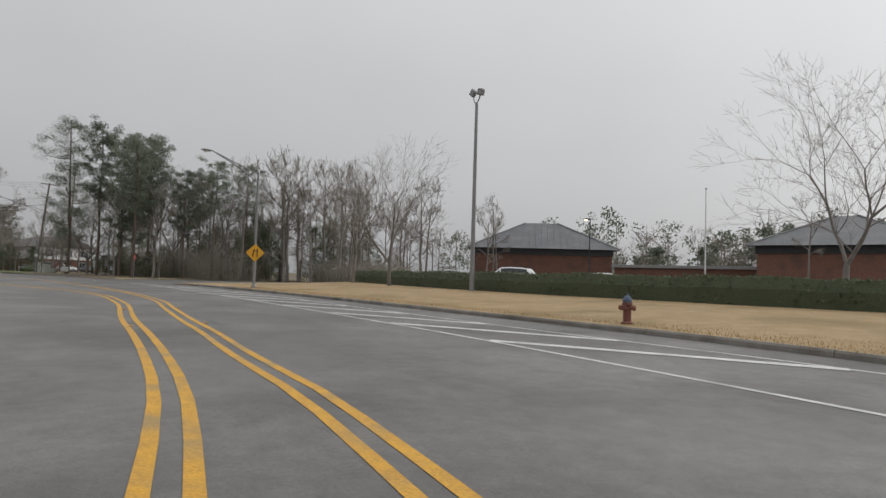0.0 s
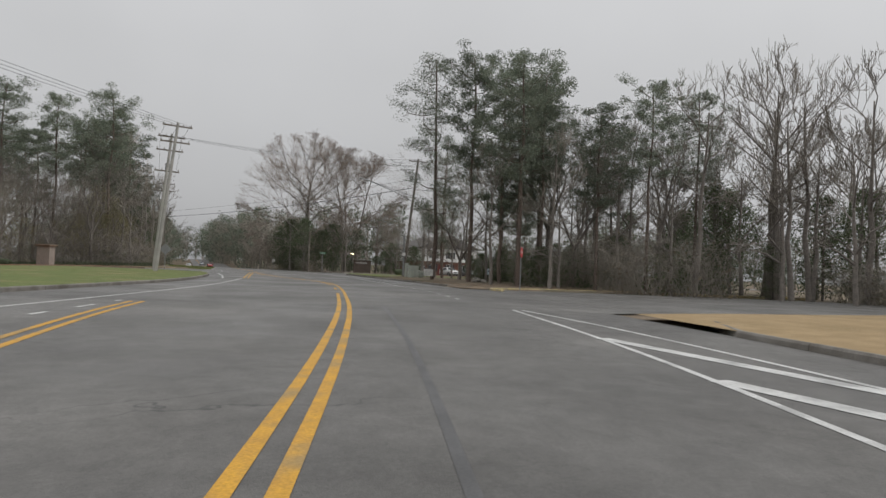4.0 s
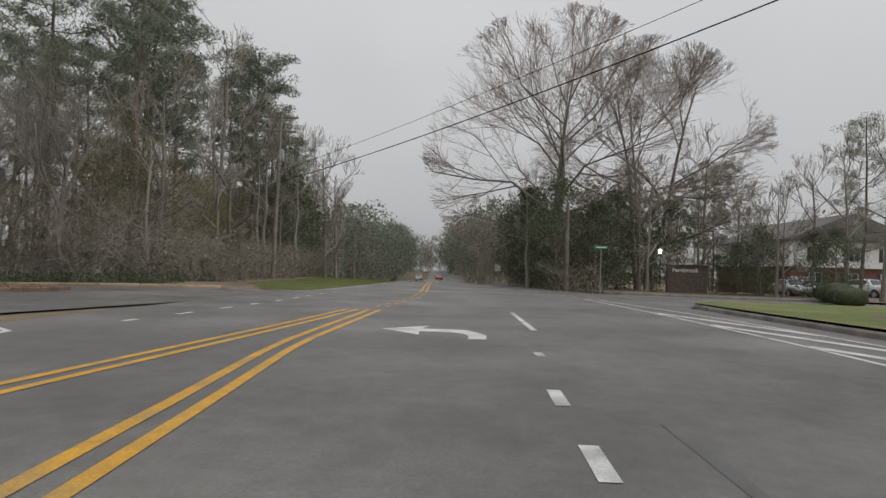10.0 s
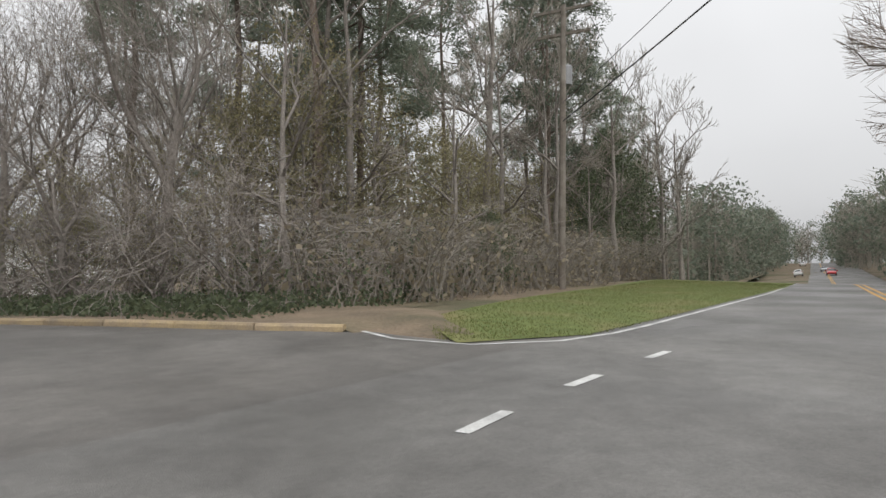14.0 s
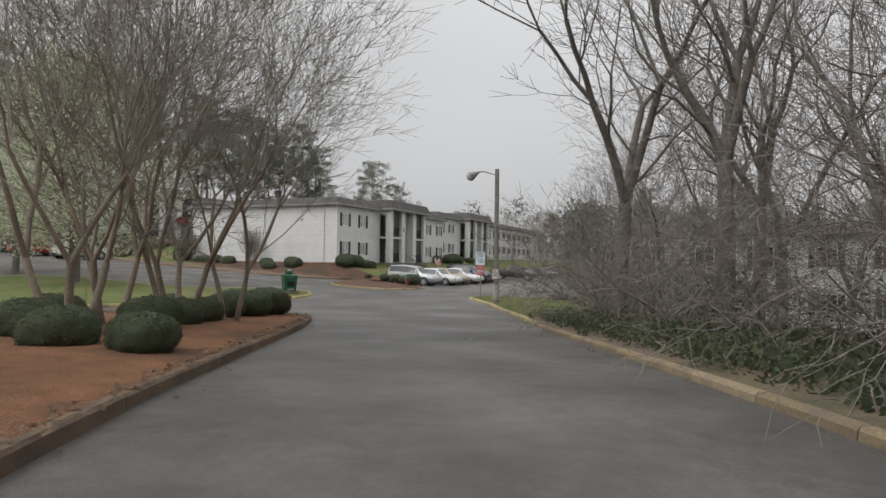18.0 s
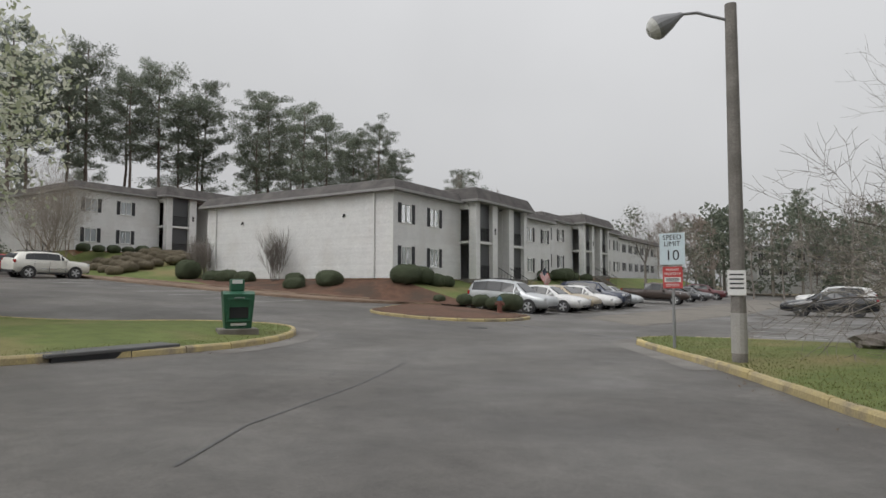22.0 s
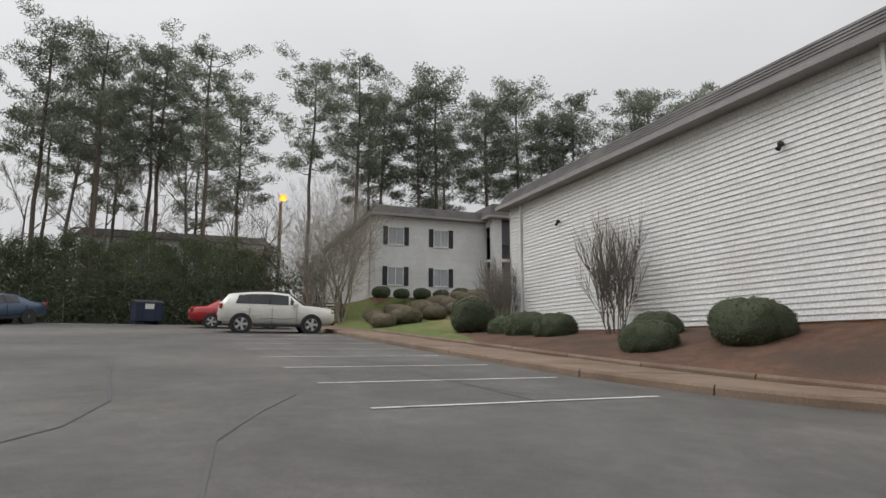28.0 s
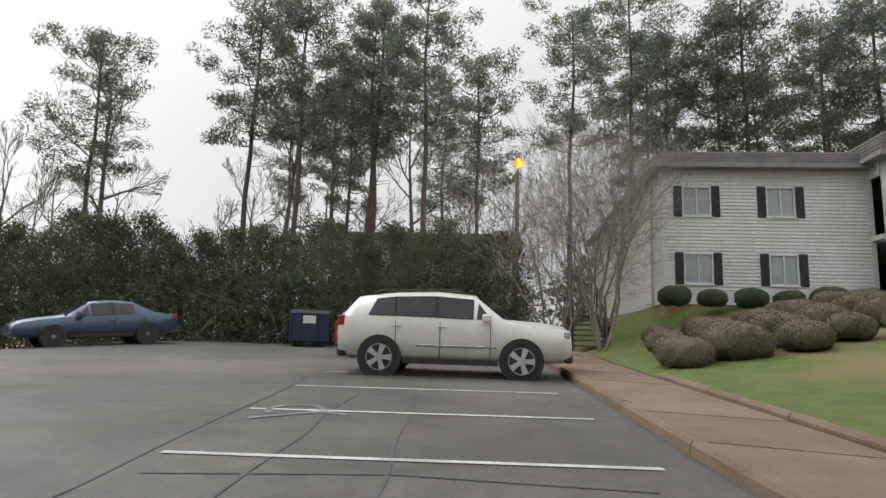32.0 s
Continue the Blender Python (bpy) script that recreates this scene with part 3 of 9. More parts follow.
structure("south_east_verge", strip(SOUTH3, [(40, -60), (60, -50), (120, -30), (210, 0)], 30, 6, 0.12), M["soil"], "rough leaf-covered bank beside the road", "verge", True)
structure("side_street_lawn", strip([(-9, -25.2), (1.4, -23.1), (9, -21.8), (12.3, -24.5)], [(-9, -38), (0, -40), (8, -41), (13.7, -40)], 14, 5, 0.2), M["lawn"], "patchy green lawn beside the side street", "lawn", True)
structure("north_lawn", strip(NORTH[: NORTH.index(min(NORTH, key=lambda p: math.dist(p, (-13.4, -8)))) + 1], [(-150, 30), (-110, 21.9), (-70, 21.9), (-34, 19.9), (-20, 16.9), (-14, 13), (-11.5, 4), (-11.4, -4), (-12.5, -7)], 60, 10, 0.13), M["lawn"], "patchy green verge with worn edges along the road", "lawn", True)

DRIVE_E = smooth_line([(200, 38.5), (100, 14.8), (34.8, -0.2), (14, -3.4), (9.3, -4.2), (7.3, -3.6), (7.1, -2.2), (7.3, -1.4), (7.25, -0.8), (6.6, 0.15), (6.05, 0.95), (5.45, 2.2), (4.55, 4.0), (3.6, 6.7), (3.0, 8.9), (2.5, 10.8), (1.55, 13.0), (0.2, 15.8), (-1, 18.3), (-2.6, 21.5), (-4.6, 25.5), (-6.3, 29.6), (-7.6, 32.2), (-10.3, 37.3), (-12.9, 41.2), (-13.9, 42.9), (-13.2, 44.2), (-8, 44.6), (14, 45.2)])
FLOOR_E = [(200, 50), (100, 24), (60, 14), (36, 8), (16, 2.0), (10.3, 1.6), (6.6, 0.9)] + cut(DRIVE_E, (6.05, 0.95), (14, 45.2))
structure("woodland_floor", fan(FLOOR_E + [(60, 60), (200, 80)], 0.12, 0.0, 12), M["soil"], "leaf-covered woodland floor behind the kerb", "woodland floor", True)
structure("corner_lawn", strip([(7.3, -3.5), (9.6, -4.35), (14, -3.75), (34.8, -0.55), (60, 5.2), (100, 14.4)], [(8.7, -1.3), (9.6, -0.7), (16, 2.0), (36, 8), (60, 14), (100, 24)], 40, 7, 0.012, 0.14), M["lawn"], "bright green grass at the street corner before the woods", "lawn", True)
END_IN = resample([(5.9, 1.4), (6.9, -0.25), (7.2, -0.9), (7.1, -1.9), (7.15, -2.8), (7.4, -3.7), (8.2, -4.2)], 30)
END_OUT = resample([(11, 4.0), (12, 2.4), (12, 1.2), (11, 0), (10, -1), (9.2, -2.2), (9.4, -3.2)], 30)
mound = MB()
mound_pts = []
for i in range(30):
    low = 0.12 - 0.155 * ss((i - 8) / 7)
    crest = 0.2 - 0.21 * ss((i - 15) / 15)
    for j in range(13):
        f = j / 12
        x, y = (END_IN[i][k] + (END_OUT[i][k] - END_IN[i][k]) * f for k in (0, 1))
        z = low + (crest - low) * ss(f / 0.45) - 0.14 * ss((f - 0.6) / 0.4)
        mound_pts.append((x, y, G(x, y) + z))
mound.add(mound_pts, [(i * 13 + j, i * 13 + j + 1, i * 13 + j + 14, i * 13 + j + 13) for i in range(29) for j in range(12)])
structure("verge_end", mound, M["soil"], "brown soil running out from the kerb's end", "verge", True)
structure("woods_edge", strip([(9.4, -0.9, 0.12), (16, 1.9, 0.13), (36, 7.9, G(36, 7.9) + 0.13)], [(9.4, 1.0, 0.1), (16, 3.4, 0.11), (36, 9.4, G(36, 9.4) + 0.11)], 14, 4), M["soil"], "leaf-covered edge between grass and woods", "verge", True)
LAMP_LAWN = [(-6.3, 29.6), (-7.6, 32.2), (-10.3, 37.3), (-12.9, 41.2), (-13.9, 42.9), (-13.2, 44.2)]
structure("lamp_lawn", strip(LAMP_LAWN, [(-2, 32), (-2.4, 34.5), (-3.5, 38.5), (-4.5, 42), (-5, 43.4), (-5, 44.3)], 16, 6, 0.14, 0.2), M["lawn"], "green grass strip round the lamp post", "lawn", True)

PLANTER = smooth_line([(0.2, 1.0), (-0.2, 2.7), (-1.6, 5.3), (-4.1, 9.3), (-6.0, 12.9), (-7.95, 16.6), (-9.3, 19.1), (-10.4, 20.9), (-11.0, 21.9), (-11.6, 22.7), (-12.8, 23.4), (-15.0, 23.6), (-16.9, 22.0), (-16.8, 16), (-12.5, 7.5), (-6, 1.9), (-1.4, 0.3), (0.2, 1.0)])[:-1]
structure("planting_bed", fan(PLANTER, 0.12, 0.12, 6), M["straw"], "rust-coloured pine straw bed under the shrubs", "planting bed", True)
ISLAND = smooth_line([(-19.8, 17), (-20.6, 22), (-21, 28), (-20.6, 33), (-21, 35.5), (-21.9, 37.2), (-23.1, 38.2), (-24.4, 38.1), (-25.8, 36.8), (-26.7, 34.5), (-28.9, 32.2), (-33, 32.2), (-37, 31), (-38.5, 28), (-36, 24.5), (-28, 20.5), (-24, 17.2), (-21.5, 15.8), (-19.8, 17)])[:-1]
structure("grass_island", fan(ISLAND, 0.13, 0.1, 6), M["lawn"], "green grass island inside a yellow kerb", "traffic island", True)
BED = smooth_line([(-27.4, 48.2), (-26.9, 46.5), (-25.3, 45.7), (-23.2, 45.7), (-21.2, 46.8), (-20.5, 49), (-20.9, 51.4), (-25, 53.2), (-29, 53.2), (-28.2, 50.4), (-27.4, 48.2)])[:-1]
structure("mulch_island", fan(BED, 0.12, 0.12, 6), M["mulch"], "bare brown mulch island inside a yellow kerb", "traffic island", True)

KERB_B = [(-29.4, 53.6), (-30.4, 51.9), (-31.9, 50.6), (-33.7, 49.8), (-36, 49.25), (-41, 48.75), (-46, 48.35), (-53, 47.95), (-60, 47.6), (-75, 47), (-90, 46.5)]
WALK_IN = [(-27.6, 53.8), (-29.5, 53.2), (-31.5, 52.1), (-33.6, 51.4), (-36, 50.85), (-41, 50.35), (-46, 49.95), (-53, 49.5), (-60, 49.2), (-75, 48.6), (-90, 48.1)]
walk_path = structure("sidewalk", strip(KERB_B, WALK_IN, 60, 3, 0.10), M["walk"], "clay-stained concrete sidewalk along the building", "sidewalk", True)
wa, wb = resample(KERB_B, 34), resample(WALK_IN, 34)
for i in range(33):
    slab = MB()
    q = [wa[i], wa[i + 1], wb[i + 1], wb[i]]
    cx, cy = sum(p[0] for p in q) / 4, sum(p[1] for p in q) / 4
    q = [(cx + (p[0] - cx) * 0.985, cy + (p[1] - cy) * 0.97) for p in q]
    top = [(x, y, G(x, y) + 0.145 + 0.004 * (i % 3)) for x, y in q]
    slab.add(top + [(x, y, z - 0.12) for x, y, z in top], [(0, 1, 2, 3), (0, 4, 5, 1), (1, 5, 6, 2), (2, 6, 7, 3), (3, 7, 4, 0)])
    slab.f = [f[::-1] for f in slab.f]
    part("slab", slab, M["walk"], walk_path)
wi = [(x, y + 0.02, G(x, y) + 0.15) for x, y in WALK_IN]
structure("building_bed", strip([wi[2], wi[3], wi[4], wi[5], wi[6], (-49.5, 49.75, G(-49.5, 49.75) + 0.15)], [(-31.4, 54.8, 1.0), (-36, 54.8, 1.05), (-42, 54.8, 1.1), (-49.5, 54.8, 1.25)], 30, 7), M["mulch"], "brown mulch bank sloping up to the siding", "planting bed", True)
def bed_z(x, y):
    """The height of the mulch bank beside the long wall."""
    f = min(max((y - 50.15) / 4.65, 0), 1)
    return (G(x, 50.0) + 0.15) * (1 - f) + (1.1 + (-42 - x) * 0.02) * f


structure("grass_strip", strip([(x, y, bed_z(x, y) + 0.03) for x, y in ((-43.6, 50.35), (-46, 50.12), (-48, 49.95), (-49.6, 49.85))], [(x, y, bed_z(x, y) + 0.05) for x, y in ((-43.8, 50.5), (-46, 51.15), (-48, 51.5), (-49.6, 51.7))], 14, 4), M["lawn"], "green grass strip between the sidewalk and the shrubs", "lawn", True)
structure("bank_lawn", strip([(-49.3, 49.75, G(-49.5, 49.75) + 0.1), wi[7], wi[8], wi[9], wi[10]], [(-49.3, 60, 1.62), (-55, 60, 2.7), (-63, 56, 3.55), (-66, 52.9, 3.75), (-90, 52.9, 4.2)], 30, 9), M["lawn"], "green bank rising between the two buildings", "lawn", True)
structure("upper_bank", strip([(-49.3, 60, 1.62), (-55, 60, 2.7), (-64.8, 57, 3.6)], [(-49.5, 90, 2.6), (-57, 90, 3.0), (-64.8, 90, 3.6)], 8, 5), M["mulch"], "mulched bank between the buildings", "planting bed", True)
BED_TOP = [(-31.4, 54.8, 1.0), (-26.3, 55.2, G(-26.3, 55.2) + 0.15)]
structure("corner_bed", strip([(x, y, G(x, y) + 0.15) for x, y in ((-31.5, 52.12), (-29.5, 53.22), (-27.6, 53.82), (-25.7, 54.0))], BED_TOP, 14, 5), M["mulch"], "mulch slope turning the building corner", "planting bed", True)
structure("front_lawn", strip([BED_TOP[1]] + [(x, y, G(x, y) + 0.15) for x, y in ((-26.4, 58), (-26.5, 66), (-26.5, 80), (-27, 110), (-27.5, 140))], [BED_TOP[0], (-31.9, 58, 1.0), (-32.2, 66, 1.2), (-32.6, 80, 1.5), (-33, 110, 1.8), (-33, 140, 2.0)], 36, 7), M["lawn"], "thin green slope before the building's front", "lawn", True)

FORECOURT = [(-25.9, 53.8), (-26.4, 57), (-26.5, 80), (-27.5, 140)]


def kerb(name, poly, material, label, h=0.15, w=0.16, step=3.0):
    """A row of kerb stones along a line, each a chamfered block with an open joint."""
    base = thing(name, label, "kerb", kind="structure")
    length = sum(math.dist(a, b) for a, b in zip(poly, poly[1:]))
    n = max(3, int(length / step) + 1)
    pts = resample(poly, n * 2 - 1)
    for i in range(0, len(pts) - 2, 2):
        mb, rings = MB(), []
        tri = pts[i : i + 3]
        lift = R.uniform(-0.008, 0.008)
        for k, p in enumerate(tri):
            a, b = tri[max(k - 1, 0)], tri[min(k + 1, 2)]
            dx, dy = b[0] - a[0], b[1] - a[1]
            s = math.hypot(dx, dy) or 1
            ux, uy = dx / s, dy / s
            e = 0.012 if k == 0 else (-0.012 if k == 2 else 0)
            z = G(p[0], p[1]) + lift
            prof = [(-w / 2, -0.05), (-w / 2, h - 0.03), (-w / 2 + 0.03, h), (w / 2 - 0.035, h), (w / 2, h - 0.045), (w / 2 + 0.01, -0.05)]
            rings.append([(p[0] + ux * e + uy * -o, p[1] + uy * e + ux * o, z + v) for o, v in prof])
        m = len(rings[0])
        faces = [(r * m + j, r * m + (j + 1) % m, (r + 1) * m + (j + 1) % m, (r + 1) * m + j) for r in range(2) for j in range(m)]
        faces += [tuple(range(m))[::-1], tuple(range(2 * m, 3 * m))]
        mb.add([q for ring in rings for q in ring], faces)
        part("kerb_stone", mb, material, base)
    return base


kerb("kerb", cut(SOUTH_ROAD, (-150, -10), (-63, -30)) + [(-59, -31.5), (-56.5, -35), (-55, -42)], M["kerb"], "grey concrete kerb edging the dormant lawn", step=4.5)
kerb("kerb", [(-37.5, -31.2), (-35.2, -30.6), (-34.2, -33), (-32.6, -38), (-31.2, -44), (-31, -58)], M["kerb_yellow"], "yellow-painted kerb beside the driveway")
kerb("kerb", cut(SOUTH2, (-33.5, -30.2), (14.5, -60)), M["kerb"], "grey concrete kerb along the verge", step=4.0)
kerb("kerb", cut(SOUTH3, (23.5, -34), (100, 3.2)), M["kerb"], "grey concrete kerb at the street corner", step=4.5)
kerb("kerb", cut(NORTH, (-150, 9), (-20, 17)), M["kerb"], "grey concrete kerb edging the green verge", step=4.5)
kerb("kerb", cut(DRIVE_E, (7.25, -0.8), (-4.6, 25.5)), M["kerb_orange"], "worn yellow kerb curving into the drive", step=1.7, w=0.17, h=0.125)
kerb("kerb", cut(DRIVE_E, (-4.6, 25.5), (14, 45.2)), M["kerb_yellow"], "yellow kerb round the lamp post lawn", step=1.3)
kerb("kerb", PLANTER + PLANTER[:1], M["kerb_stain"], "stained concrete kerb round the pine straw bed", step=2.4)
kerb("kerb", (ISLAND + ISLAND[:1])[::-1], M["kerb_yellow"], "yellow kerb round the grass island", step=1.2)
kerb("kerb", (BED + BED[:1]), M["kerb_yellow"], "yellow kerb round the mulch island", step=1.1, h=0.12)
kerb("kerb", KERB_B, M["walk"], "clay-stained kerb along the sidewalk", step=2.6)
kerb("edging", [(x, y + 0.1) for x, y in cut(WALK_IN, (-31.5, 52.1), (-53, 49.5))], M["walk"], "low clay-stained concrete edging behind the sidewalk", h=0.24, w=0.14, step=2.4)
kerb("kerb", FORECOURT, M["kerb"], "concrete kerb before the parked cars", step=3.5)

for stretch, side_ in ((cut(DRIVE_E, (-10.3, 37.3), (14, 45.2)), 0.42), (cut(ISLAND, (-20.6, 33), (-28.9, 32.2)), 0.42)):
    pan = ribbon(smooth_line(offset(stretch, side_ if stretch[0][1] > 36 else -side_), 2), 0.62, 0.004, 0.3)
    structure("gutter_pan", pan, M["apron"], "pale concrete gutter pan round the kerb's nose", "gutter", True)
structure("bleached_strip", strip([(-19.6, 54), (-18.6, 70), (-18.2, 90), (-19, 112)], [(-15.6, 50.5), (-13.6, 68), (-13.2, 90), (-14, 112)], 50, 6, 0.004), M["pale_lot"], "bleached strip of older asphalt along the lot", "parking lot", True)

# ---------- painted lines ----------
def line(name, poly, material, width, label, dash=None, dz=0.006, group="road markings"):
    mb = MB()
    if dash is None:
        ribbon(poly, width, dz, mb=mb)
    else:
        on, off = dash
        length = sum(math.dist(a[:2], b[:2]) for a, b in zip(poly, poly[1:]))
        n = max(2, int(length / 0.25))
        pts = resample(poly, n + 1)
        s, step = 0.0, length / n
        while s < length - 0.1:
            i, j = int(s / step), min(int((s + on) / step), n)
            if j > i:
                ribbon(pts[i : j + 1], width, dz, mb=mb)
            s += on + off
    return structure(name, mb, material, label, "road marking")


def double(poly, label, gaps=()):
    """Two yellow lines side by side; gaps: stretches of x where the left one is worn away."""
    poly = smooth_line(poly)
    line("yellow_line", offset(poly, -0.15), M["yellow"], 0.13, label)
    left = resample(offset(poly, 0.15), 300)
    lo = left[0][0]
    for a, b in list(gaps) + [(left[-1][0] + 1, 0)]:
        run = [q for q in left if lo <= q[0] <= a]
        if len(run) > 1:
            line("yellow_line", run, M["yellow"], 0.13, label)
        lo = b


RIGHT_Y = [(-125, -6.5), (-116, -11.0), (-109.2, -13.3), (-107.4, -13.7), (-104.8, -14.3), (-101.3, -15.25), (-99.2, -15.7), (-94.5, -16.9), (-91.3, -17.75), (-89.8, -18.2), (-87.3, -18.75), (-82.3, -19.55), (-78.9, -19.97), (-76.3, -20.24), (-73, -20.5), (-66.9, -20.9), (-58, -21.2), (-49.5, -21.14), (-43.8, -21.05), (-37.7, -20.8), (-33.4, -20.35), (-30.3, -19.62), (-28.8, -19.3), (-27.5, -18.9), (-25.9, -18.3), (-23.2, -17.3), (-21.9, -16.8), (-19.6, -16.0), (-17.6, -15.35), (-14.3, -14.45), (-10.9, -13.45), (-8.2, -12.95), (-2.5, -11.9)]
LEFT_Y = [(-125, -4.5), (-116, -9.2), (-108.9, -11.95), (-105.5, -12.9), (-101.6, -13.85), (-97.4, -14.75), (-91.7, -16.3), (-89.1, -16.85), (-86.6, -17.3), (-83.6, -17.78), (-81.4, -17.92), (-78.9, -17.95), (-76.9, -17.85), (-73.6, -17.5), (-69.5, -16.9), (-62, -15.85), (-57.3, -15.5)]
double(RIGHT_Y, "double yellow centre line, worn thermoplastic paint", ((-47.9, -44.1), (-41.1, -37.4)))
double(LEFT_Y, "double yellow line round the turn lane")
double([(-28, -14.3), (-20.7, -13.4), (-14, -12.65), (-8.6, -12.08), (-2.6, -11.3)], "double yellow line before the junction")
for d in (-0.15, 0.15):
    line("yellow_dash", offset([(-1, -11.6), (3.6, -10.95), (6, -10.7), (13, -9.2)], d), M["yellow"], 0.14, "short yellow dashes across the junction", (0.6, 1.2))
double([(13, -9.2), (20, -7.5), (35.9, -3.6), (100, 11), (300, 59.5)], "double yellow centre line running into the distance")
EDGE_S = smooth_line([(-125, -12.5), (-118, -16.2), (-112.3, -17.8), (-105.6, -19.4), (-102.5, -20.05), (-92.1, -22.0), (-81.5, -23.7), (-75.5, -24.5), (-66, -26), (-56, -26.6)])
EDGE_S2 = smooth_line([(-125, -16.8), (-118, -19.6), (-112.1, -21.6), (-105.2, -22.4), (-98, -23.6), (-94, -24.3), (-82, -26.4), (-74.7, -27.4), (-63, -27.6), (-56, -26.9)])
line("white_line", EDGE_S, M["white"], 0.12, "white edge line of the travel lane")
line("white_line", EDGE_S2, M["white"], 0.12, "white outer line of the hatched shoulder")


def y_on(poly, x):
    for p, q in zip(poly, poly[1:]):
        if p[0] <= x <= q[0]:
            return p[1] + (q[1] - p[1]) * (x - p[0]) / (q[0] - p[0])
    return poly[-1][1]


def hatching(inner, outer, first, count, step, run, width):
    """Slanting bars between two edge lines, each running back as it goes outwards."""
    for i in range(count):
        x = first + step * i
        line("hatch_bar", [(x, y_on(inner, x) - 0.05), (x - run, y_on(outer, x - run) + 0.05)], M["white"], width, "slanting white hatch bar on the shoulder", dz=0.008)


hatching(EDGE_S, EDGE_S2, -105.6, 10, 4.6, 6.0, 0.34)
line("white_dash", [(-50, -26.0), (-43.7, -25.95), (-39.1, -25.75), (-36.4, -25.35)], M["white"], 0.12, "short white dashes along the turn lane", (0.9, 1.5))
INNER2 = smooth_line([(-36, -25.3), (-30, -24.5), (-25.8, -24.05), (-22.6, -23.75), (-16.2, -23.05), (-10, -22.15), (-6.5, -21.65), (-3.4, -21.05), (3.3, -19.75), (12, -17.6)])
OUTER2 = smooth_line([(-36, -28.9), (-26, -27.4), (-14.2, -25.1), (1.4, -21.7), (12, -18.2)])
line("white_line", INNER2, M["white"], 0.12, "white edge line past the verge")
line("white_line", OUTER2, M["white"], 0.12, "white outer line of the second hatched shoulder")
hatching(INNER2, OUTER2, -25, 7, 4.6, 6.5, 0.3)
line("white_dash", [(-28.7, -19.68), (-28.2, -19.6), (-26.2, -19.35), (-22.2, -18.8), (-20.5, -18.63), (-16.4, -18.05), (-12.9, -17.45)], M["white"], 0.14, "short white dashes opening the turn lane", (0.9, 1.3))
line("white_dash", [(-10.35, -17.15), (-9.95, -17.05)], M["white"], 0.13, "short white lane dash")
line("white_dash", [(-6.3, -16.7), (-0.9, -15.6)], M["white"], 0.13, "white lane dash")
line("white_dash", [(12.5, -18), (14.4, -17.2), (16.5, -16.5), (19.3, -15.3), (24, -13.4)], M["white"], 0.12, "short white dashes across the side street", (0.6, 1.6))
line("white_dash", smooth_line([(-9, -9.1), (-6.0, -8.7), (-2.1, -8.1), (2.2, -7.3), (5, -6.6), (8.6, -6.2)]), M["white"], 0.12, "short white dashes across the drive's mouth", (0.75, 1.4))
line("white_line", smooth_line([(7.5, -0.9), (7.1, -2.0), (6.95, -3.1), (7.6, -4.2), (9.5, -4.7), (14, -4.0), (34.8, -0.75), (100, 14.1)]), M["white"], 0.1, "white edge line by the corner grass")
line("white_line", smooth_line([(-125, 0.0), (-110, -5), (-93, -10.2), (-80, -11.9), (-66, -13.1), (-56, -14.0), (-43.4, -14.9), (-29.5, -14.2)]), M["white"], 0.12, "white edge line of the far lane")
line("white_line", smooth_line([(-30, -13.0), (-22, -11.6), (-17.9, -10.6), (-12.5, -9.6), (-10.9, -8.8), (-10.6, -7.6)]), M["white"], 0.12, "white edge line bending into the drive")
line("white_dash", smooth_line([(-100, -9), (-84.2, -13.0), (-70.4, -14.9), (-57, -15.0)]), M["white"], 0.12, "short white dashes of the oncoming lane", (0.8, 1.6))
arrow = MB()
ARROW = [(-7.69, -13.88), (-6.52, -14.56), (-7.21, -14.55), (-7.06, -15.15), (-7.1, -15.45), (-7.57, -15.78), (-7.94, -15.97), (-8.6, -16.08), (-8.71, -15.77), (-8.19, -15.69), (-7.88, -15.56), (-7.71, -15.29), (-7.72, -14.89), (-7.83, -14.67), (-8.43, -14.82)]
arrow.add([(x, y, G(x, y) + 0.007) for x, y in ARROW], [(0, 14, 13, 2, 1), (2, 13, 12), (2, 12, 11, 3), (3, 11, 10, 4), (4, 10, 9, 5), (5, 9, 8, 6), (6, 8, 7)])
structure("turn_arrow", arrow, M["white"], "white left-turn arrow painted on the lane", "road marking")
# stalls along the sidewalk
for i in range(9):
    x = -33.1 - 2.55 * i
    y1 = 49.0 - (-33.1 - x) * 0.085
    line("stall_line", [(x + 0.1, y1 - 4.55), (x - 0.15, y1 - 0.1)], M["white"], 0.1, "thin white line between parking stalls")
for i in range(12):
    line("stall_line", [(-21.3, 53.4 + 2.75 * i), (-26.2, 53.4 + 2.75 * i)], M["white"], 0.1, "thin white line between parking stalls")
for i in range(10):
    line("stall_line", [(-11.6, 47.5 + 2.75 * i), (-6.2, 47.5 + 2.75 * i)], M["white"], 0.1, "thin white line between parking stalls")
for k in range(9):
    f0, f1 = k / 9 + R.uniform(0, 0.03), (k + 1) / 9 - R.uniform(0, 0.05)
    line("worn_band", [(-20.4 + 5.8 * f0, 47.7 - 3.3 * f0), (-20.4 + 5.8 * f1, 47.7 - 3.3 * f1)], M["apron"], R.uniform(0.2, 0.34), "broken pale concrete band across the lot")
line("tar_seam", [(-20.6, 47.55), (-17.4, 45.8), (-14.4, 44.1)], M["seal"], 0.3, "dark joint beside the pale band", dz=0.003)
faded = MB()
ring = [(-48.35 + 0.42 * math.cos(0.5 * k), 43.75 + 0.36 * math.sin(0.5 * k)) for k in range(2, 12)]
ribbon(ring, 0.08, 0.006, 0.2, faded)
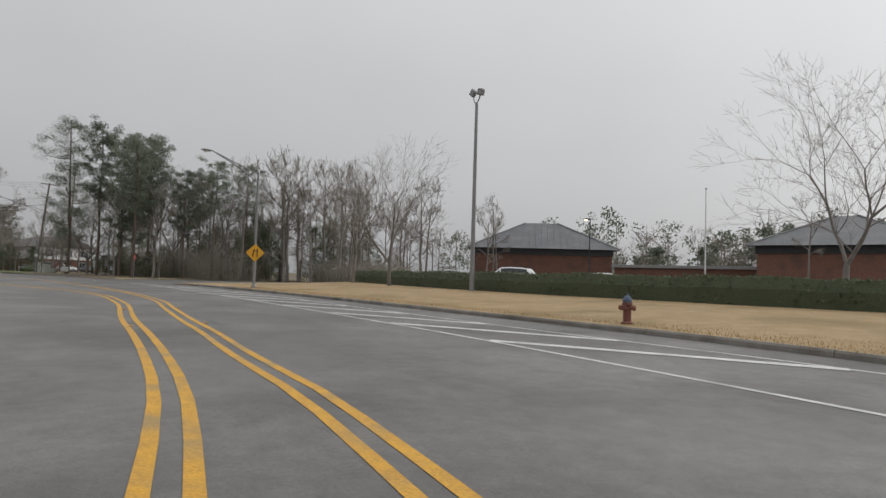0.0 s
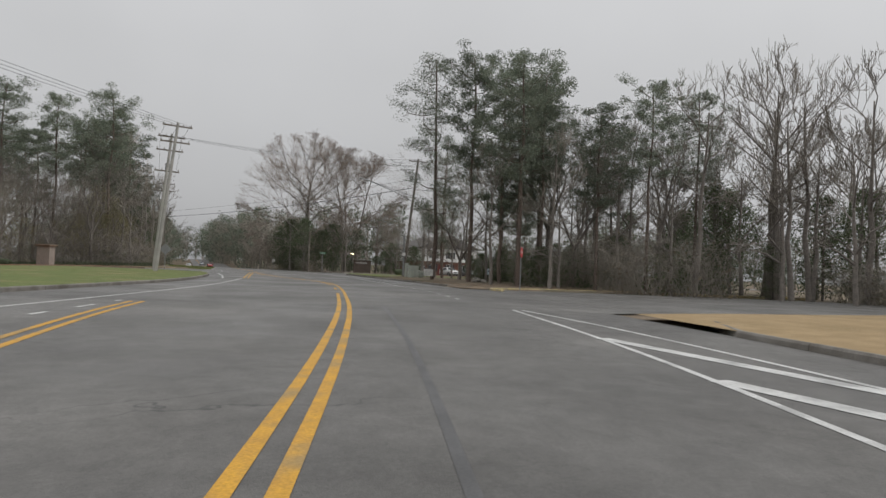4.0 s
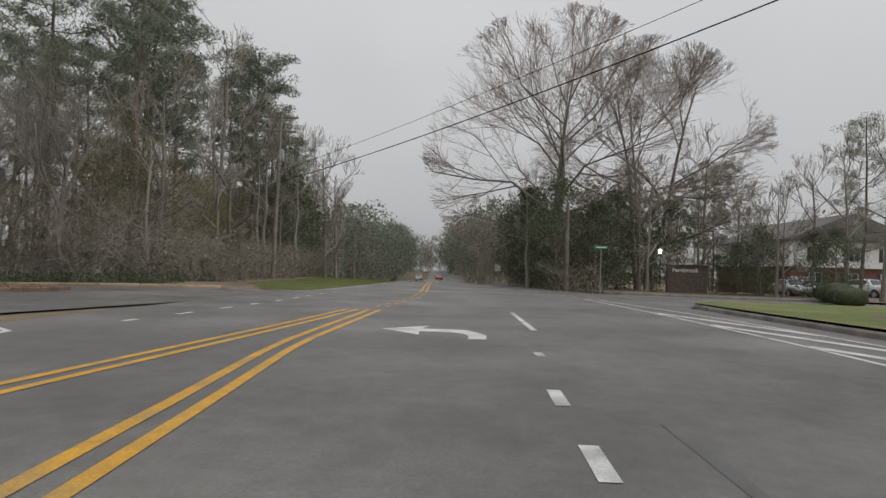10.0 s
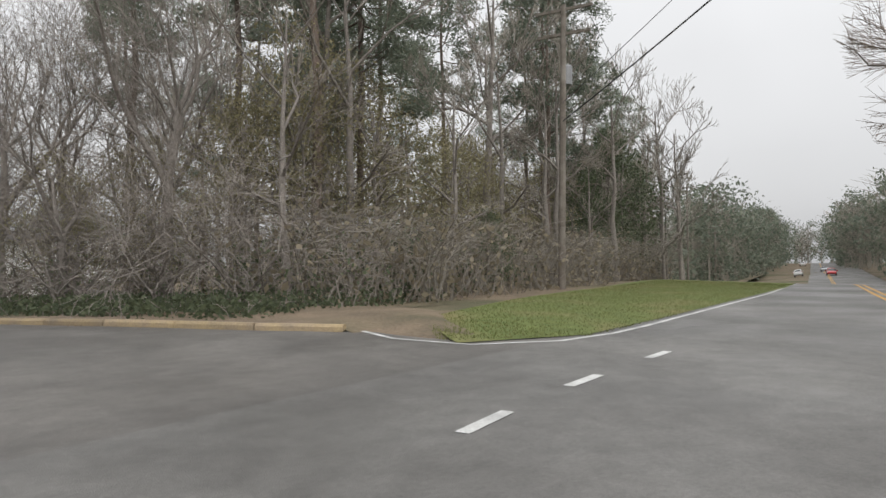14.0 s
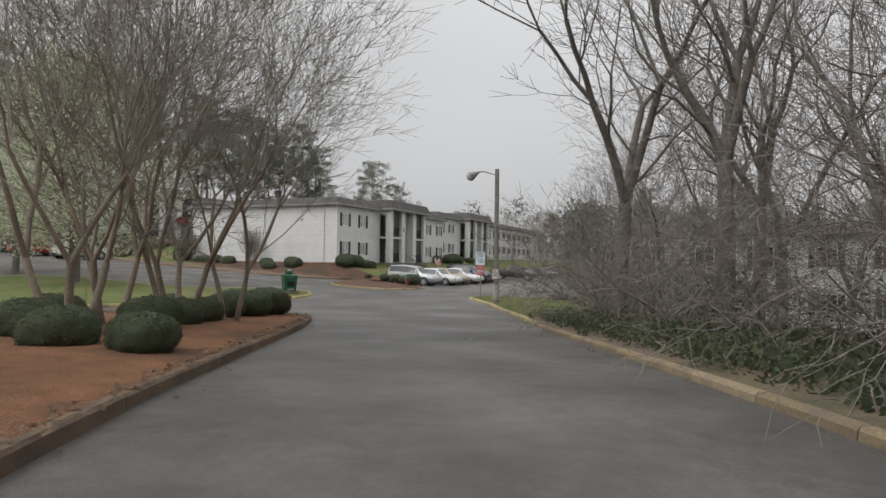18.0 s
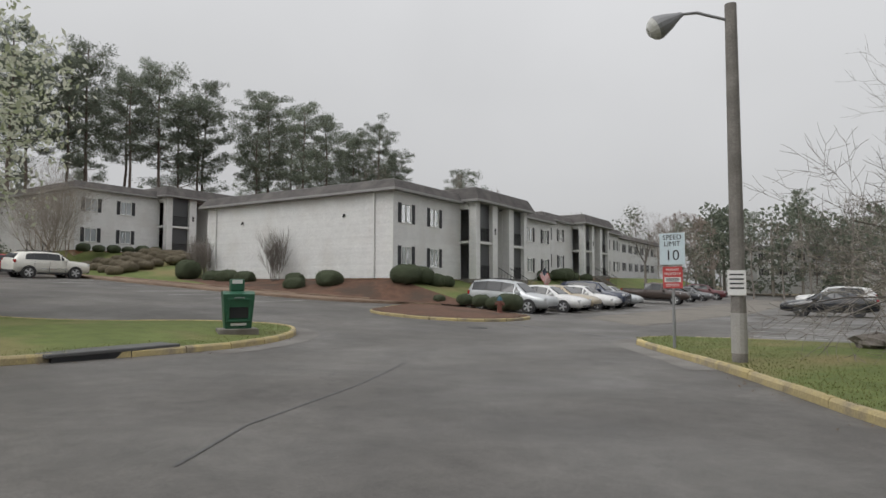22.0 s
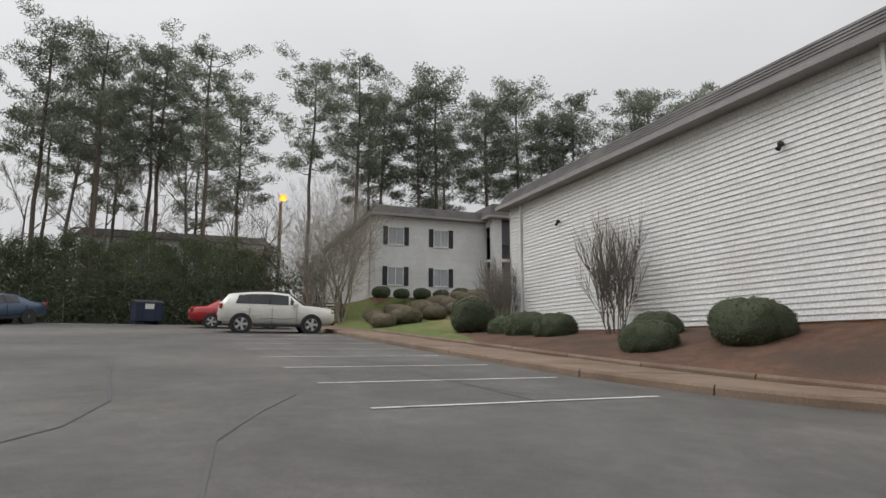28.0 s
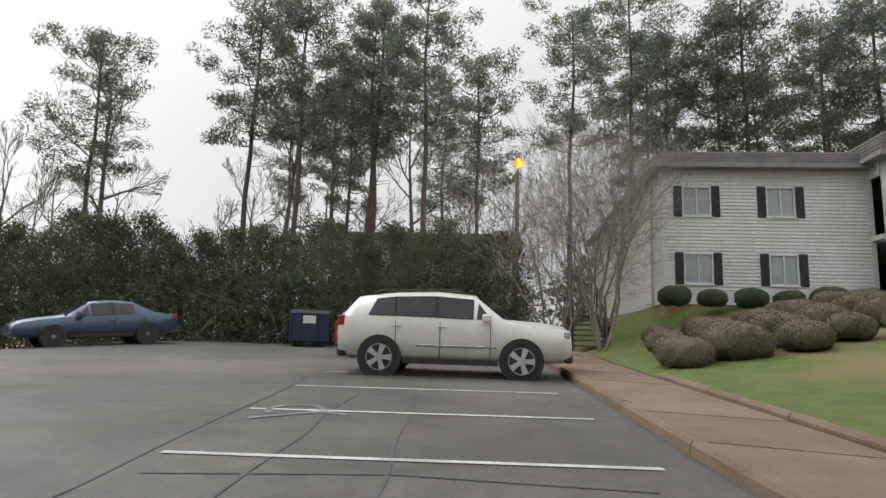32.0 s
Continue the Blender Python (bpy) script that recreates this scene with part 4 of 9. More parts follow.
ribbon([(-48.1, 44.5), (-48.25, 44.05), (-47.95, 43.8), (-47.6, 43.4)], 0.09, 0.007, 0.2, faded)
structure("stall_symbol", faded, M["faded"], "faded wheel-shaped symbol painted in a parking stall", "road marking")
# worn paint scraps and a transverse joint before the junction
scraps = random.Random(12)
for x, y, n in ((-27.8, -20.37, 3), (-25.3, -20.03, 2), (-22.8, -19.66, 2), (-18.0, -18.82, 1), (-37.0, -21.6, 3), (-28.6, -21.6, 5), (-28.5, -21.95, 3), (-28.4, -23.0, 3)):
    for _ in range(n):
        ox, oy, a = scraps.gauss(0, 0.14), scraps.gauss(0, 0.12), scraps.uniform(0, 3.1)
        w = scraps.uniform(0.035, 0.09)
        bit = MB().add([(x + ox + math.cos(a + q) * w * f, y + oy + math.sin(a + q) * w * 0.6 * f, 0.009 + scraps.uniform(0, 0.003)) for q, f in ((0, 1.2), (1.1, 0.8), (2.2, 1.1), (3.3, 0.9), (4.4, 1.2), (5.4, 0.7))], [(0, 1, 2, 3, 4, 5)])
        structure("paint_scrap", bit, M["white"], "broken scrap of worn white lane paint", "road marking")
line("tar_seam", [(-28.9, -17.6), (-28.65, -19.2), (-28.5, -21.0), (-28.3, -23.2), (-28.1, -24.6)], M["seal"], 0.05, "dark transverse joint in the asphalt", dz=0.004)
line("tar_seam", [(-32.4, -22.2), (-32.1, -22.9), (-31.9, -23.4)], M["seal"], 0.5, "dark rectangular patch in the asphalt", dz=0.003)
# cracks in the lot
for poly in ([(-13.2, 27.4), (-14.1, 28.9), (-14.6, 30.5), (-15.9, 33.9), (-16.4, 35.1)], [(-18.6, 43.6), (-19.7, 44.4), (-20.5, 44.6), (-21.6, 44.8), (-23.4, 44.1)], [(-40, 43.6), (-44, 43.4), (-49, 43.0), (-54, 42.6)], [(-25.5, 41.5), (-28.5, 42.8), (-31, 42.4), (-34.5, 43.7)], [(-4.4, 19.0), (-4.9, 20.4), (-4.7, 21.5)], [(-15.5, 45.6), (-12, 50), (-11.6, 58)], [(-33, 46.9), (-37, 46.3), (-42, 45.7), (-47, 45.3), (-53, 44.9)], [(-36, 44.6), (-40, 44.9), (-45, 44.3), (-50, 44.2)], [(-38.6, 48.2), (-38.9, 46.4), (-38.4, 44.8)], [(-45.2, 47.6), (-45.5, 45.9), (-45.0, 43.5)], [(-31, 40.5), (-33, 41.6), (-36.5, 41.2), (-41, 40.6)]):
    pts = resample(smooth_line(poly), 26)
    line("crack", [(x + R.gauss(0, 0.04), y + R.gauss(0, 0.04)) for x, y in pts], M["seal"], 0.035, "thin dark crack in the asphalt", dz=0.004)
# patches and seams
for poly, w, lab in (([(-100.56, -15.95), (-97.13, -16.75)], 0.17, "dark asphalt strip"), ([(-77, -21.4), (-66, -22.2), (-56, -22.4)], 0.1, "dark tar seam"), ([(-50, -22.2), (-38, -21.8)], 0.1, "dark tar seam"), ([(-34, -21.6), (-22, -19.9), (-14, -18.4)], 0.11, "dark tar seam")):
    line("tar_seam", smooth_line(poly), M["seal"], w, lab + " along the lane", dz=0.004)

# ---------- apartment buildings ----------
ROW = 0.14  # height of one siding board


def spans(lo, hi, holes):
    """What is left of lo..hi between holes."""
    out, a = [], lo
    for p, q in sorted(holes):
        if q <= a or p >= hi:
            continue
        if p - a > 0.02:
            out.append((a, p))
        a = max(a, q)
    if hi - a > 0.02:
        out.append((a, hi))
    return out


def siding(parent, length, z0, z1, holes, put, single=True, material="siding"):
    """Lapped boards on a wall, each with its own lip; holes: (u0, u1, z0, z1). put(u, out, z) gives a place."""
    joined, z, meshes = MB(), z0, {}
    while z < z1 - 0.01:
        t = min(z + ROW, z1)
        for a, b in spans(0, length, [(h[0], h[1]) for h in holes if h[2] < (z + t) / 2 < h[3]]):
            mb = MB() if single else joined
            p = [(a, 0.0, z), (b, 0.0, z), (a, 0.036, z), (b, 0.036, z), (a, 0.005, t), (b, 0.006, t), (a, 0.0, t), (b, 0.0, t)]
            mb.add([put(*q) for q in p], [(2, 3, 5, 4), (0, 1, 3, 2), (4, 5, 7, 6), (0, 2, 4, 6), (1, 7, 5, 3)])
            if single:
                part("siding_board", mb, M[material], parent)
        z = t
    if not single:
        tagged(part("siding", joined, M[material], parent), "", "", "", "stuff")


def window(parent, u0, u1, z0, z1, put, curtain=True):
    """A sash window with frame, two panes, curtain and a pair of louvred shutters."""
    def bx(mb, a, o0, c, b, o1, d, bev=0.0):
        q = MB().box(a, o0, c, b, o1, d, bev)
        mb.add([put(*v) for v in q.v], q.f)
        return mb

    s = 0.34
    w = new("window")
    w.parent = parent
    g0, g1 = u0 + s, u1 - s
    fr = MB()
    for a, c, b, d in ((g0, z0, g1, z0 + 0.06), (g0, z1 - 0.06, g1, z1), (g0, z0 + 0.06, g0 + 0.06, z1 - 0.06), (g1 - 0.06, z0 + 0.06, g1, z1 - 0.06), ((g0 + g1) / 2 - 0.025, z0 + 0.06, (g0 + g1) / 2 + 0.025, z1 - 0.06)):
        bx(fr, a, -0.06, c, b, 0.05, d, 0.006)
    part("window_frame", fr, M["trim"], w)
    mid = (g0 + g1) / 2
    for a, b in ((g0 + 0.06, mid - 0.025), (mid + 0.025, g1 - 0.06)):
        p = part("pane", bx(MB(), a, -0.02, z0 + 0.06, b, -0.014, z1 - 0.06), M["pane"], w)
        p.visible_shadow = False
    if curtain:
        cu, n = MB(), 28
        top = []
        for i in range(n + 1):
            u = g0 + 0.05 + (g1 - g0 - 0.1) * i / n
            top.append((u, -0.12 + 0.025 * math.sin(i * 1.9)))
        cu.add([put(u, o, z) for u, o in top for z in (z0 + 0.04, z1 - 0.04)], [(2 * i, 2 * i + 2, 2 * i + 3, 2 * i + 1) for i in range(n)])
        part("curtain", cu, M["curtain"], w)
    # near-black backing in place of the shaded room behind the panes
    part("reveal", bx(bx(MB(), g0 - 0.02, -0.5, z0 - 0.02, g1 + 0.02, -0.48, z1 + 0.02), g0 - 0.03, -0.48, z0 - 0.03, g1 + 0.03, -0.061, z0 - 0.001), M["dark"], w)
    part("window_sill", bx(MB(), g0 - 0.04, 0.0, z0 - 0.05, g1 + 0.04, 0.08, z0 - 0.002, 0.008), M["trim"], w)
    for a in (u0, u1 - s):
        sh = bx(MB(), a + 0.01, 0.027, z0 - 0.02, a + s - 0.01, 0.05, z1 + 0.02)
        q = part("shutter", sh, M["shutter"], w)
        lo = MB()
        for side in (a + 0.01, a + s - 0.05):
            bx(lo, side, 0.05, z0 - 0.02, side + 0.04, 0.065, z1 + 0.02)
        z = z0 + 0.03
        while z < z1 - 0.03:
            bx(lo, a + 0.05, 0.05, z, a + s - 0.05, 0.06, z + 0.032)
            z += 0.055
        part("louvre", lo, M["shutter"], q)
    return w


def apartment(at, label, detail=True, west=True):
    """A two-storey block of flats with a projecting porch of piers and balconies. Its front looks to +x and runs along y."""
    b = thing("apartment_building", label, "building", at, "white apartment buildings")
    L, D, H = 24.3, 17.7, 5.4

    def front(u, o, z):
        return (o, u, z)

    def gable(u, o, z):
        return (-u, -o, z)

    def north(u, o, z):
        return (-D + u, L + o, z)

    def behind(u, o, z):
        return (-D - o, L - u, z)

    rows = ((0.77, 2.0), (3.47, 4.68))
    cols = ((0.45, 2.25), (3.66, 5.44), (L - 5.44, L - 3.66), (L - 2.25, L - 0.45))
    porch0, porch1, out = 7.9, 16.4, 1.3
    s = 0.34
    holes = [(u0 + s, u1 - s, z0, z1) for u0, u1 in cols for z0, z1 in rows]
    wall = part("wall", MB(), None, b, "white lapped vinyl siding")
    # sheathing behind the boards, open at the windows and the porch
    sh = MB()
    for z0, z1, cut_it in ((0.0, 0.77, 0), (0.77, 2.0, 1), (2.0, 3.47, 0), (3.47, 4.68, 1), (4.68, H, 0)):
        for a, c in spans(0, L, ([(h[0], h[1]) for h in holes if h[2] == z0] if cut_it else []) + [(porch0, porch1)]):
            sh.box(-0.16, a, z0, -0.001, c, z1)
    sh.box(-D + 0.16, 0.001, 0, -0.16, 0.16, H)
    sh.box(-D + 0.16, L - 0.16, 0, -0.16, L - 0.001, H)
    sh.box(-D + 0.001, 0.001, 0, -D + 0.16, L - 0.001, H)
    part("sheathing", sh, M["trim"], wall)
    part("foundation", MB().box(-D + 0.02, 0.02, -1.6, -0.02, L - 0.02, 0.0), M["foundation"], b, "red clay-stained foundation")
    porch_hole = [(porch0, porch1, -1, 9)]
    siding(wall, L, 0, H, holes + porch_hole, front, detail)
    siding(wall, D, 0, H, [], gable, detail)
    siding(wall, D, 0, H, [], north, False)
    siding(wall, L, 0, H, [], behind, False)
    for x, y in ((0.035, -0.035), (-D, -0.035), (0.035, L + 0.0)):
        part("corner_trim", MB().box(x - 0.09, y - 0.005, 0, x, y + 0.09, H, 0.008), M["trim"], wall)
    for u in (1.42, D - 1.0):
        part("downspout", MB().box(-u - 0.05, -0.14, 0.1, -u + 0.05, -0.03, H, 0.015).box(-u - 0.05, -0.34, 0.02, -u + 0.05, -0.03, 0.1, 0.01), M["trim"], b, "white rain downspout")
    for k, (u0, u1) in enumerate(cols):
        for z0, z1 in rows:
            window(b, u0, u1, z0, z1, front)
    for u in (3.9, 13.7):
        lamp = part("wall_lamp", MB().box(-u - 0.055, -0.16, 4.04, -u + 0.055, -0.03, 4.14, 0.02), M["shutter"], b, "small dark floodlight on the siding")
        part("lamp_hood", MB().tube([(-u, -0.1, 4.04), (-u, -0.19, 3.95)], [0.035, 0.06], 10), M["rail"], lamp)
    # porch: two storeys of recessed balconies between siding-clad piers
    back = -2.6
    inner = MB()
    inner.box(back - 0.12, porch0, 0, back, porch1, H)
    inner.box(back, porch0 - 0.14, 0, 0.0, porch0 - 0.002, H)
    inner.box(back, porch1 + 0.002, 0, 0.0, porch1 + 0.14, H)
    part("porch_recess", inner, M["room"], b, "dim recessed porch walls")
    part("porch_floor", MB().box(back, porch0, -0.25, out + 0.1, porch1, 0.03, 0.01), M["kerb"], b, "concrete porch floor")
    part("porch_base", MB().box(0.0, porch0 + 0.03, -1.6, out + 0.05, porch1 - 0.03, -0.25), M["foundation"], b)
    piers = ((porch0, porch0 + 0.62), (porch0 + 2.5, porch0 + 3.3), (porch1 - 3.3, porch1 - 2.5), (porch1 - 0.62, porch1))
    PH = H + 0.12
    for a, c in piers:
        p = part("pier", MB().box(out - 0.55, a + 0.03, 0.03, out, c - 0.03, PH), M["trim"], b, "white siding-clad pier")
        z = 0.03
        while z < PH - 0.01:
            boards = MB()
            t = min(z + ROW, PH)
            boards.add([(out + 0.001, a + 0.03, z), (out + 0.038, a + 0.03, z), (out + 0.006, a + 0.03, t), (out + 0.001, c - 0.03, z), (out + 0.038, c - 0.03, z), (out + 0.006, c - 0.03, t)], [(0, 1, 2), (3, 5, 4), (0, 3, 4, 1), (1, 4, 5, 2)])
            for y, d in ((a + 0.03, -1), (c - 0.03, 1)):
                boards.add([(out, y, z), (out, y + 0.024 * d, z), (out, y + 0.005 * d, t), (out - 0.55, y, z), (out - 0.55, y + 0.024 * d, z), (out - 0.55, y + 0.005 * d, t)], [(0, 2, 1), (3, 4, 5), (0, 1, 4, 3), (1, 2, 5, 4)] if d > 0 else [(0, 1, 2), (3, 5, 4), (0, 3, 4, 1), (1, 4, 5, 2)])
            part("siding_board", boards, M["siding"], p)
            z = t
        part("corner_trim", MB().box(out + 0.002, a + 0.0, 0.03, out + 0.035, a + 0.08, PH).box(out + 0.002, c - 0.08, 0.03, out + 0.035, c, PH), M["trim"], p)
    bays = ((porch0 + 0.62, porch0 + 2.5), (porch1 - 2.5, porch1 - 0.62))
    for a, c in bays:
        slab = part("balcony", MB().box(back, a - 0.3, 2.56, out - 0.02, c + 0.3, 2.74, 0.01), M["trim"], b, "upper balcony slab with white fascia")
        for lvl in (0.03, 2.74):
            part("screen", MB().box(out - 0.3, a - 0.02, lvl, out - 0.29, c + 0.02, lvl + (2.53 if lvl < 1 else PH - 2.74)), M["screen"], slab, "dark insect screen")
            for z in (lvl + 0.12, lvl + 0.95):
                part("rail", MB().box(out - 0.26, a, z, out - 0.22, c, z + 0.04, 0.005), M["rail"], slab, "thin dark iron rail")
            bal = MB().box(-0.01, 0, 0.12, 0.01, 0.018, 0.95).mesh("baluster", M["rail"])
            y = a + 0.08
            while y < c:
                part("baluster", bal, None, slab, "", False, Matrix.Translation((out - 0.24, y, lvl)))
                y += 0.115
        part("balcony_door", MB().box(back + 0.001, a + 0.4, 0.03, back + 0.06, a + 1.4, 2.1, 0.01).box(back + 0.001, a + 0.4, 2.76, back + 0.06, a + 1.4, 4.85, 0.01), M["door_dark"], slab)
    # side bays of the porch
    for y, d in ((porch0, -1), (porch1, 1)):
        part("side_fascia", MB().box(-0.14, y - 0.09, 2.56, out - 0.55, y + 0.09, 2.74), M["trim"], b)
        part("side_fascia", MB().box(-0.14, y - 0.05, 5.0, out - 0.55, y + 0.05, PH), M["trim"], b)
        part("corner_post", MB().box(-0.16, y - 0.1, 0, 0.03, y + 0.1, PH, 0.008), M["trim"], b)
    # stair hall between the middle piers
    m0, m1 = porch0 + 3.3, porch1 - 3.3
    part("hall", MB().box(back + 0.002, m0 - 0.25, 0.03, out - 0.56, m0, H).box(back + 0.002, m1, 0.03, out - 0.56, m1 + 0.25, H), M["trim"], b, "pale stair hall walls")
    for k in range(14):
        part("stair_tread", MB().box(out - 0.9 - 0.24 * (k + 1), m0 + 0.05, 0.03 + 0.19 * k, out - 0.9 - 0.24 * k, m1 - 0.05, 0.09 + 0.19 * k, 0.008), M["kerb"], b)
    part("landing", MB().box(back, m0, 2.6, -1.7, m1, 2.74), M["trim"], b)
    for k in range(6):
        part("front_step", MB().box(out + 0.1 + 0.3 * k, m0 - 0.1, -0.25 - 0.17 * (k + 1) - 0.6, out + 0.4 + 0.3 * k, m1 + 0.1, -0.02 - 0.17 * (k + 1), 0.01), M["kerb"], b, "concrete front step")
    for y in (m0 - 0.05, m1 + 0.05):
        part("handrail", MB().tube([(out + 0.1, y, 0.9), (out + 1.9, y, -0.15)], 0.025, 8), M["rail"], b, "black iron handrail")
        for k in range(8):
            x = out + 0.15 + 0.24 * k
            part("baluster", MB().tube([(x, y, 0.86 - 0.58 * (x - out - 0.1)), (x, y, -0.1 - 0.58 * (x - out - 0.1))], 0.012, 6), M["rail"], b)
    num = part("number_plate", MB().box(out + 0.028, m0 - 0.5, 3.35, out + 0.05, m0 - 0.28, 3.8, 0.005), M["rail"], b, "small dark plaque on the pier")
    part("bar", MB().box(out + 0.051, m0 - 0.46, 3.5, out + 0.054, m0 - 0.32, 3.56), M["trim"], num)

    # mansard roof: sloping shingle skirt with soffit below, higher over the porch
    def skirt(x0, x1, y0, y1, zb, zt, o=0.5, i=0.05):
        lo = [(x0 - o, y0 - o), (x1 + o, y0 - o), (x1 + o, y1 + o), (x0 - o, y1 + o)]
        hi = [(x0 - i, y0 - i), (x1 + i, y0 - i), (x1 + i, y1 + i), (x0 - i, y1 + i)]
        roof = MB()
        roof.add([(x, y, zt) for x, y in hi], [(0, 1, 2, 3)])
        rf = part("roof", roof, M["shingle"], b, "grey shingled mansard roof")
        courses = MB()
        n = 5
        for k in range(n):
            f0, f1 = k / n, (k + 1) / n
            ring = []
            for f, bump in ((f0, 0.03), (f1, 0.005)):
                ring += [(lo[q][0] + (hi[q][0] - lo[q][0]) * f + (bump if q in (1, 2) else -bump), lo[q][1] + (hi[q][1] - lo[q][1]) * f + (bump if q in (2, 3) else -bump), zb + 0.12 + (zt - zb - 0.12) * f) for q in range(4)]
            courses.add(ring, [(q, (q + 1) % 4, 4 + (q + 1) % 4, 4 + q) for q in range(4)])
        part("shingles", courses, M["shingle"], rf)
        fa = MB()
        fa.add([(x, y, z) for z in (zb - 0.02, zb + 0.125) for x, y in [(p[0] * 1 + (0.032 if p[0] > x0 else -0.032), p[1] + (0.032 if p[1] > y0 else -0.032)) for p in lo]], [(q, (q + 1) % 4, 4 + (q + 1) % 4, 4 + q) for q in range(4)])
        part("fascia", fa, M["soffit"], rf, "grey metal fascia")
        so = MB()
        so.add([(x, y, zb) for x, y in lo], [(3, 2, 1, 0)])
        part("soffit", so, M["soffit"], rf, "grey vented soffit")

    skirt(-D, 0, 0, L, H - 0.02, H + 0.72)
    skirt(-3.0, out, porch0, porch1, PH, H + 1.15)
    return b


def flat_block(at, length, depth, label, face=0.0):
    """A plainer white block, seen only from afar or through branches."""
    b = thing("apartment_building", label, "building", at @ pose(0, 0, 0, 0, 0, face), "white apartment buildings")
    H = 5.4
    wall = part("wall", MB().box(-depth, 0, -2.5, -0.001, length, H), M["siding"], b, "white lapped siding")
    holes = []
    n = int(length / 3.2)
    for k in range(n):
        u = 0.7 + k * 3.2
        for z0 in (0.77, 3.47):
            holes.append((u, u + 1.1, z0, z0 + 1.23))
    siding(wall, length, 0, H, holes, lambda u, o, z: (o, u, z), False)
    siding(wall, depth, 0, H, [], lambda u, o, z: (-u, -o, z), False)
    for u0, u1, z0, z1 in holes:
        # flat near-black panel: the shaded room drawn as plain colour
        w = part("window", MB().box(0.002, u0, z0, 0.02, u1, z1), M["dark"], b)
        part("window_frame", MB().box(0.02, u0, z0, 0.05, u0 + 0.05, z1).box(0.02, u1 - 0.05, z0, 0.05, u1, z1).box(0.02, u0, z1 - 0.05, 0.05, u1, z1).box(0.02, u0, z0, 0.05, u1, z0 + 0.05).box(0.02, (u0 + u1) / 2 - 0.02, z0, 0.05, (u0 + u1) / 2 + 0.02, z1), M["trim"], w)
        for a in (u0 - 0.34, u1 + 0.02):
            part("shutter", MB().box(0.012, a, z0, 0.045, a + 0.32, z1), M["shutter"], w)
    r = MB()
    lo = [(-depth - 0.5, -0.5), (0.5, -0.5), (0.5, length + 0.5), (-depth - 0.5, length + 0.5)]
    hi = [(-depth + 0.05, 0.05), (-0.05, 0.05), (-0.05, length - 0.05), (-depth + 0.05, length - 0.05)]
    r.add([(x, y, H) for x, y in lo] + [(x, y, H + 0.75) for x, y in hi], [(q, (q + 1) % 4, 4 + (q + 1) % 4, 4 + q) for q in range(4)] + [(4, 5, 6, 7), (3, 2, 1, 0)])
    part("roof", r, M["shingle"], b, "grey shingled mansard roof")
    return b


apartment(pose(-31.8, 54.8, 1.1), "white two-storey apartment building with dark shutters and columned porch")
apartment(pose(-65.1, 52.8, 3.75), "white apartment building set higher up the bank among shrubs")
apartment(pose(-33.2, 80.4, 1.8), "white apartment building behind the row of parked cars", False)
flat_block(pose(-36, 112, 2.2), 24, 16, "white apartment building farther along the parking lot")
flat_block(pose(-22, 150, 2.0), 26, 16, "distant white apartment building behind bare trees", -60)
flat_block(pose(24, 120, 0.5), 24, 14, "distant low white apartment building beyond the lot", -80)
flat_block(pose(-4.5, 47, -2.3), 19, 14, "white apartment building half hidden by bare trees", -90)

# ---------- trees and shrubs ----------
def grow(mbs, rr, p, d, length, r, level, top, wander=0.22, lift=0.1, kids=(4, 6), spread=(0.5, 1.0), ratio=(0.5, 0.72), tips=None, first=0.35):
    """A limb that bends as it goes and puts out side limbs; thick wood goes to mbs[0], twigs to mbs[1]."""
    n = 4 if level == 0 else (3 if level < 3 else 2)
    pts, radii = [Vector(p)], [r]
    d = Vector(d).normalized()
    for k in range(n):
        d = (d + Vector((rr.gauss(0, wander), rr.gauss(0, wander), rr.gauss(0, wander * 0.6) + lift))).normalized()
        pts.append(pts[-1] + d * length / n)
        radii.append(r * (1 - 0.62 * (k + 1) / n) if level < top else r * (1 - 0.8 * (k + 1) / n))
    thick = r > 0.035
    mbs[0 if thick else 1].tube(pts, radii, 7 if r > 0.12 else (5 if thick else 3), False)
    if level >= top:
        if tips is not None:
            tips.append(pts[-1])
        return
    for k in range(rr.randint(*kids)):
        f = first + (1 - first) * (k + rr.random()) / kids[1]
        f = min(f, 0.98)
        i = min(int(f * n), n - 1)
        q = pts[i].lerp(pts[i + 1], f * n - i)
        ax = (pts[i + 1] - pts[i]).normalized()
        side = ax.cross(Vector((rr.gauss(0, 1), rr.gauss(0, 1), rr.gauss(0, 1)))).normalized()
        a = rr.uniform(*spread)
        grow(mbs, rr, q, ax * math.cos(a) + side * math.sin(a), length * rr.uniform(*ratio), max(radii[i] * 0.6 * rr.uniform(0.7, 1.0), 0.011), level + 1, top, wander, lift, kids, spread, ratio, tips, 0.2)
    grow(mbs, rr, pts[-1], d, length * 0.6, radii[-1], level + 1, top, wander, lift, kids, spread, ratio, tips, 0.2)


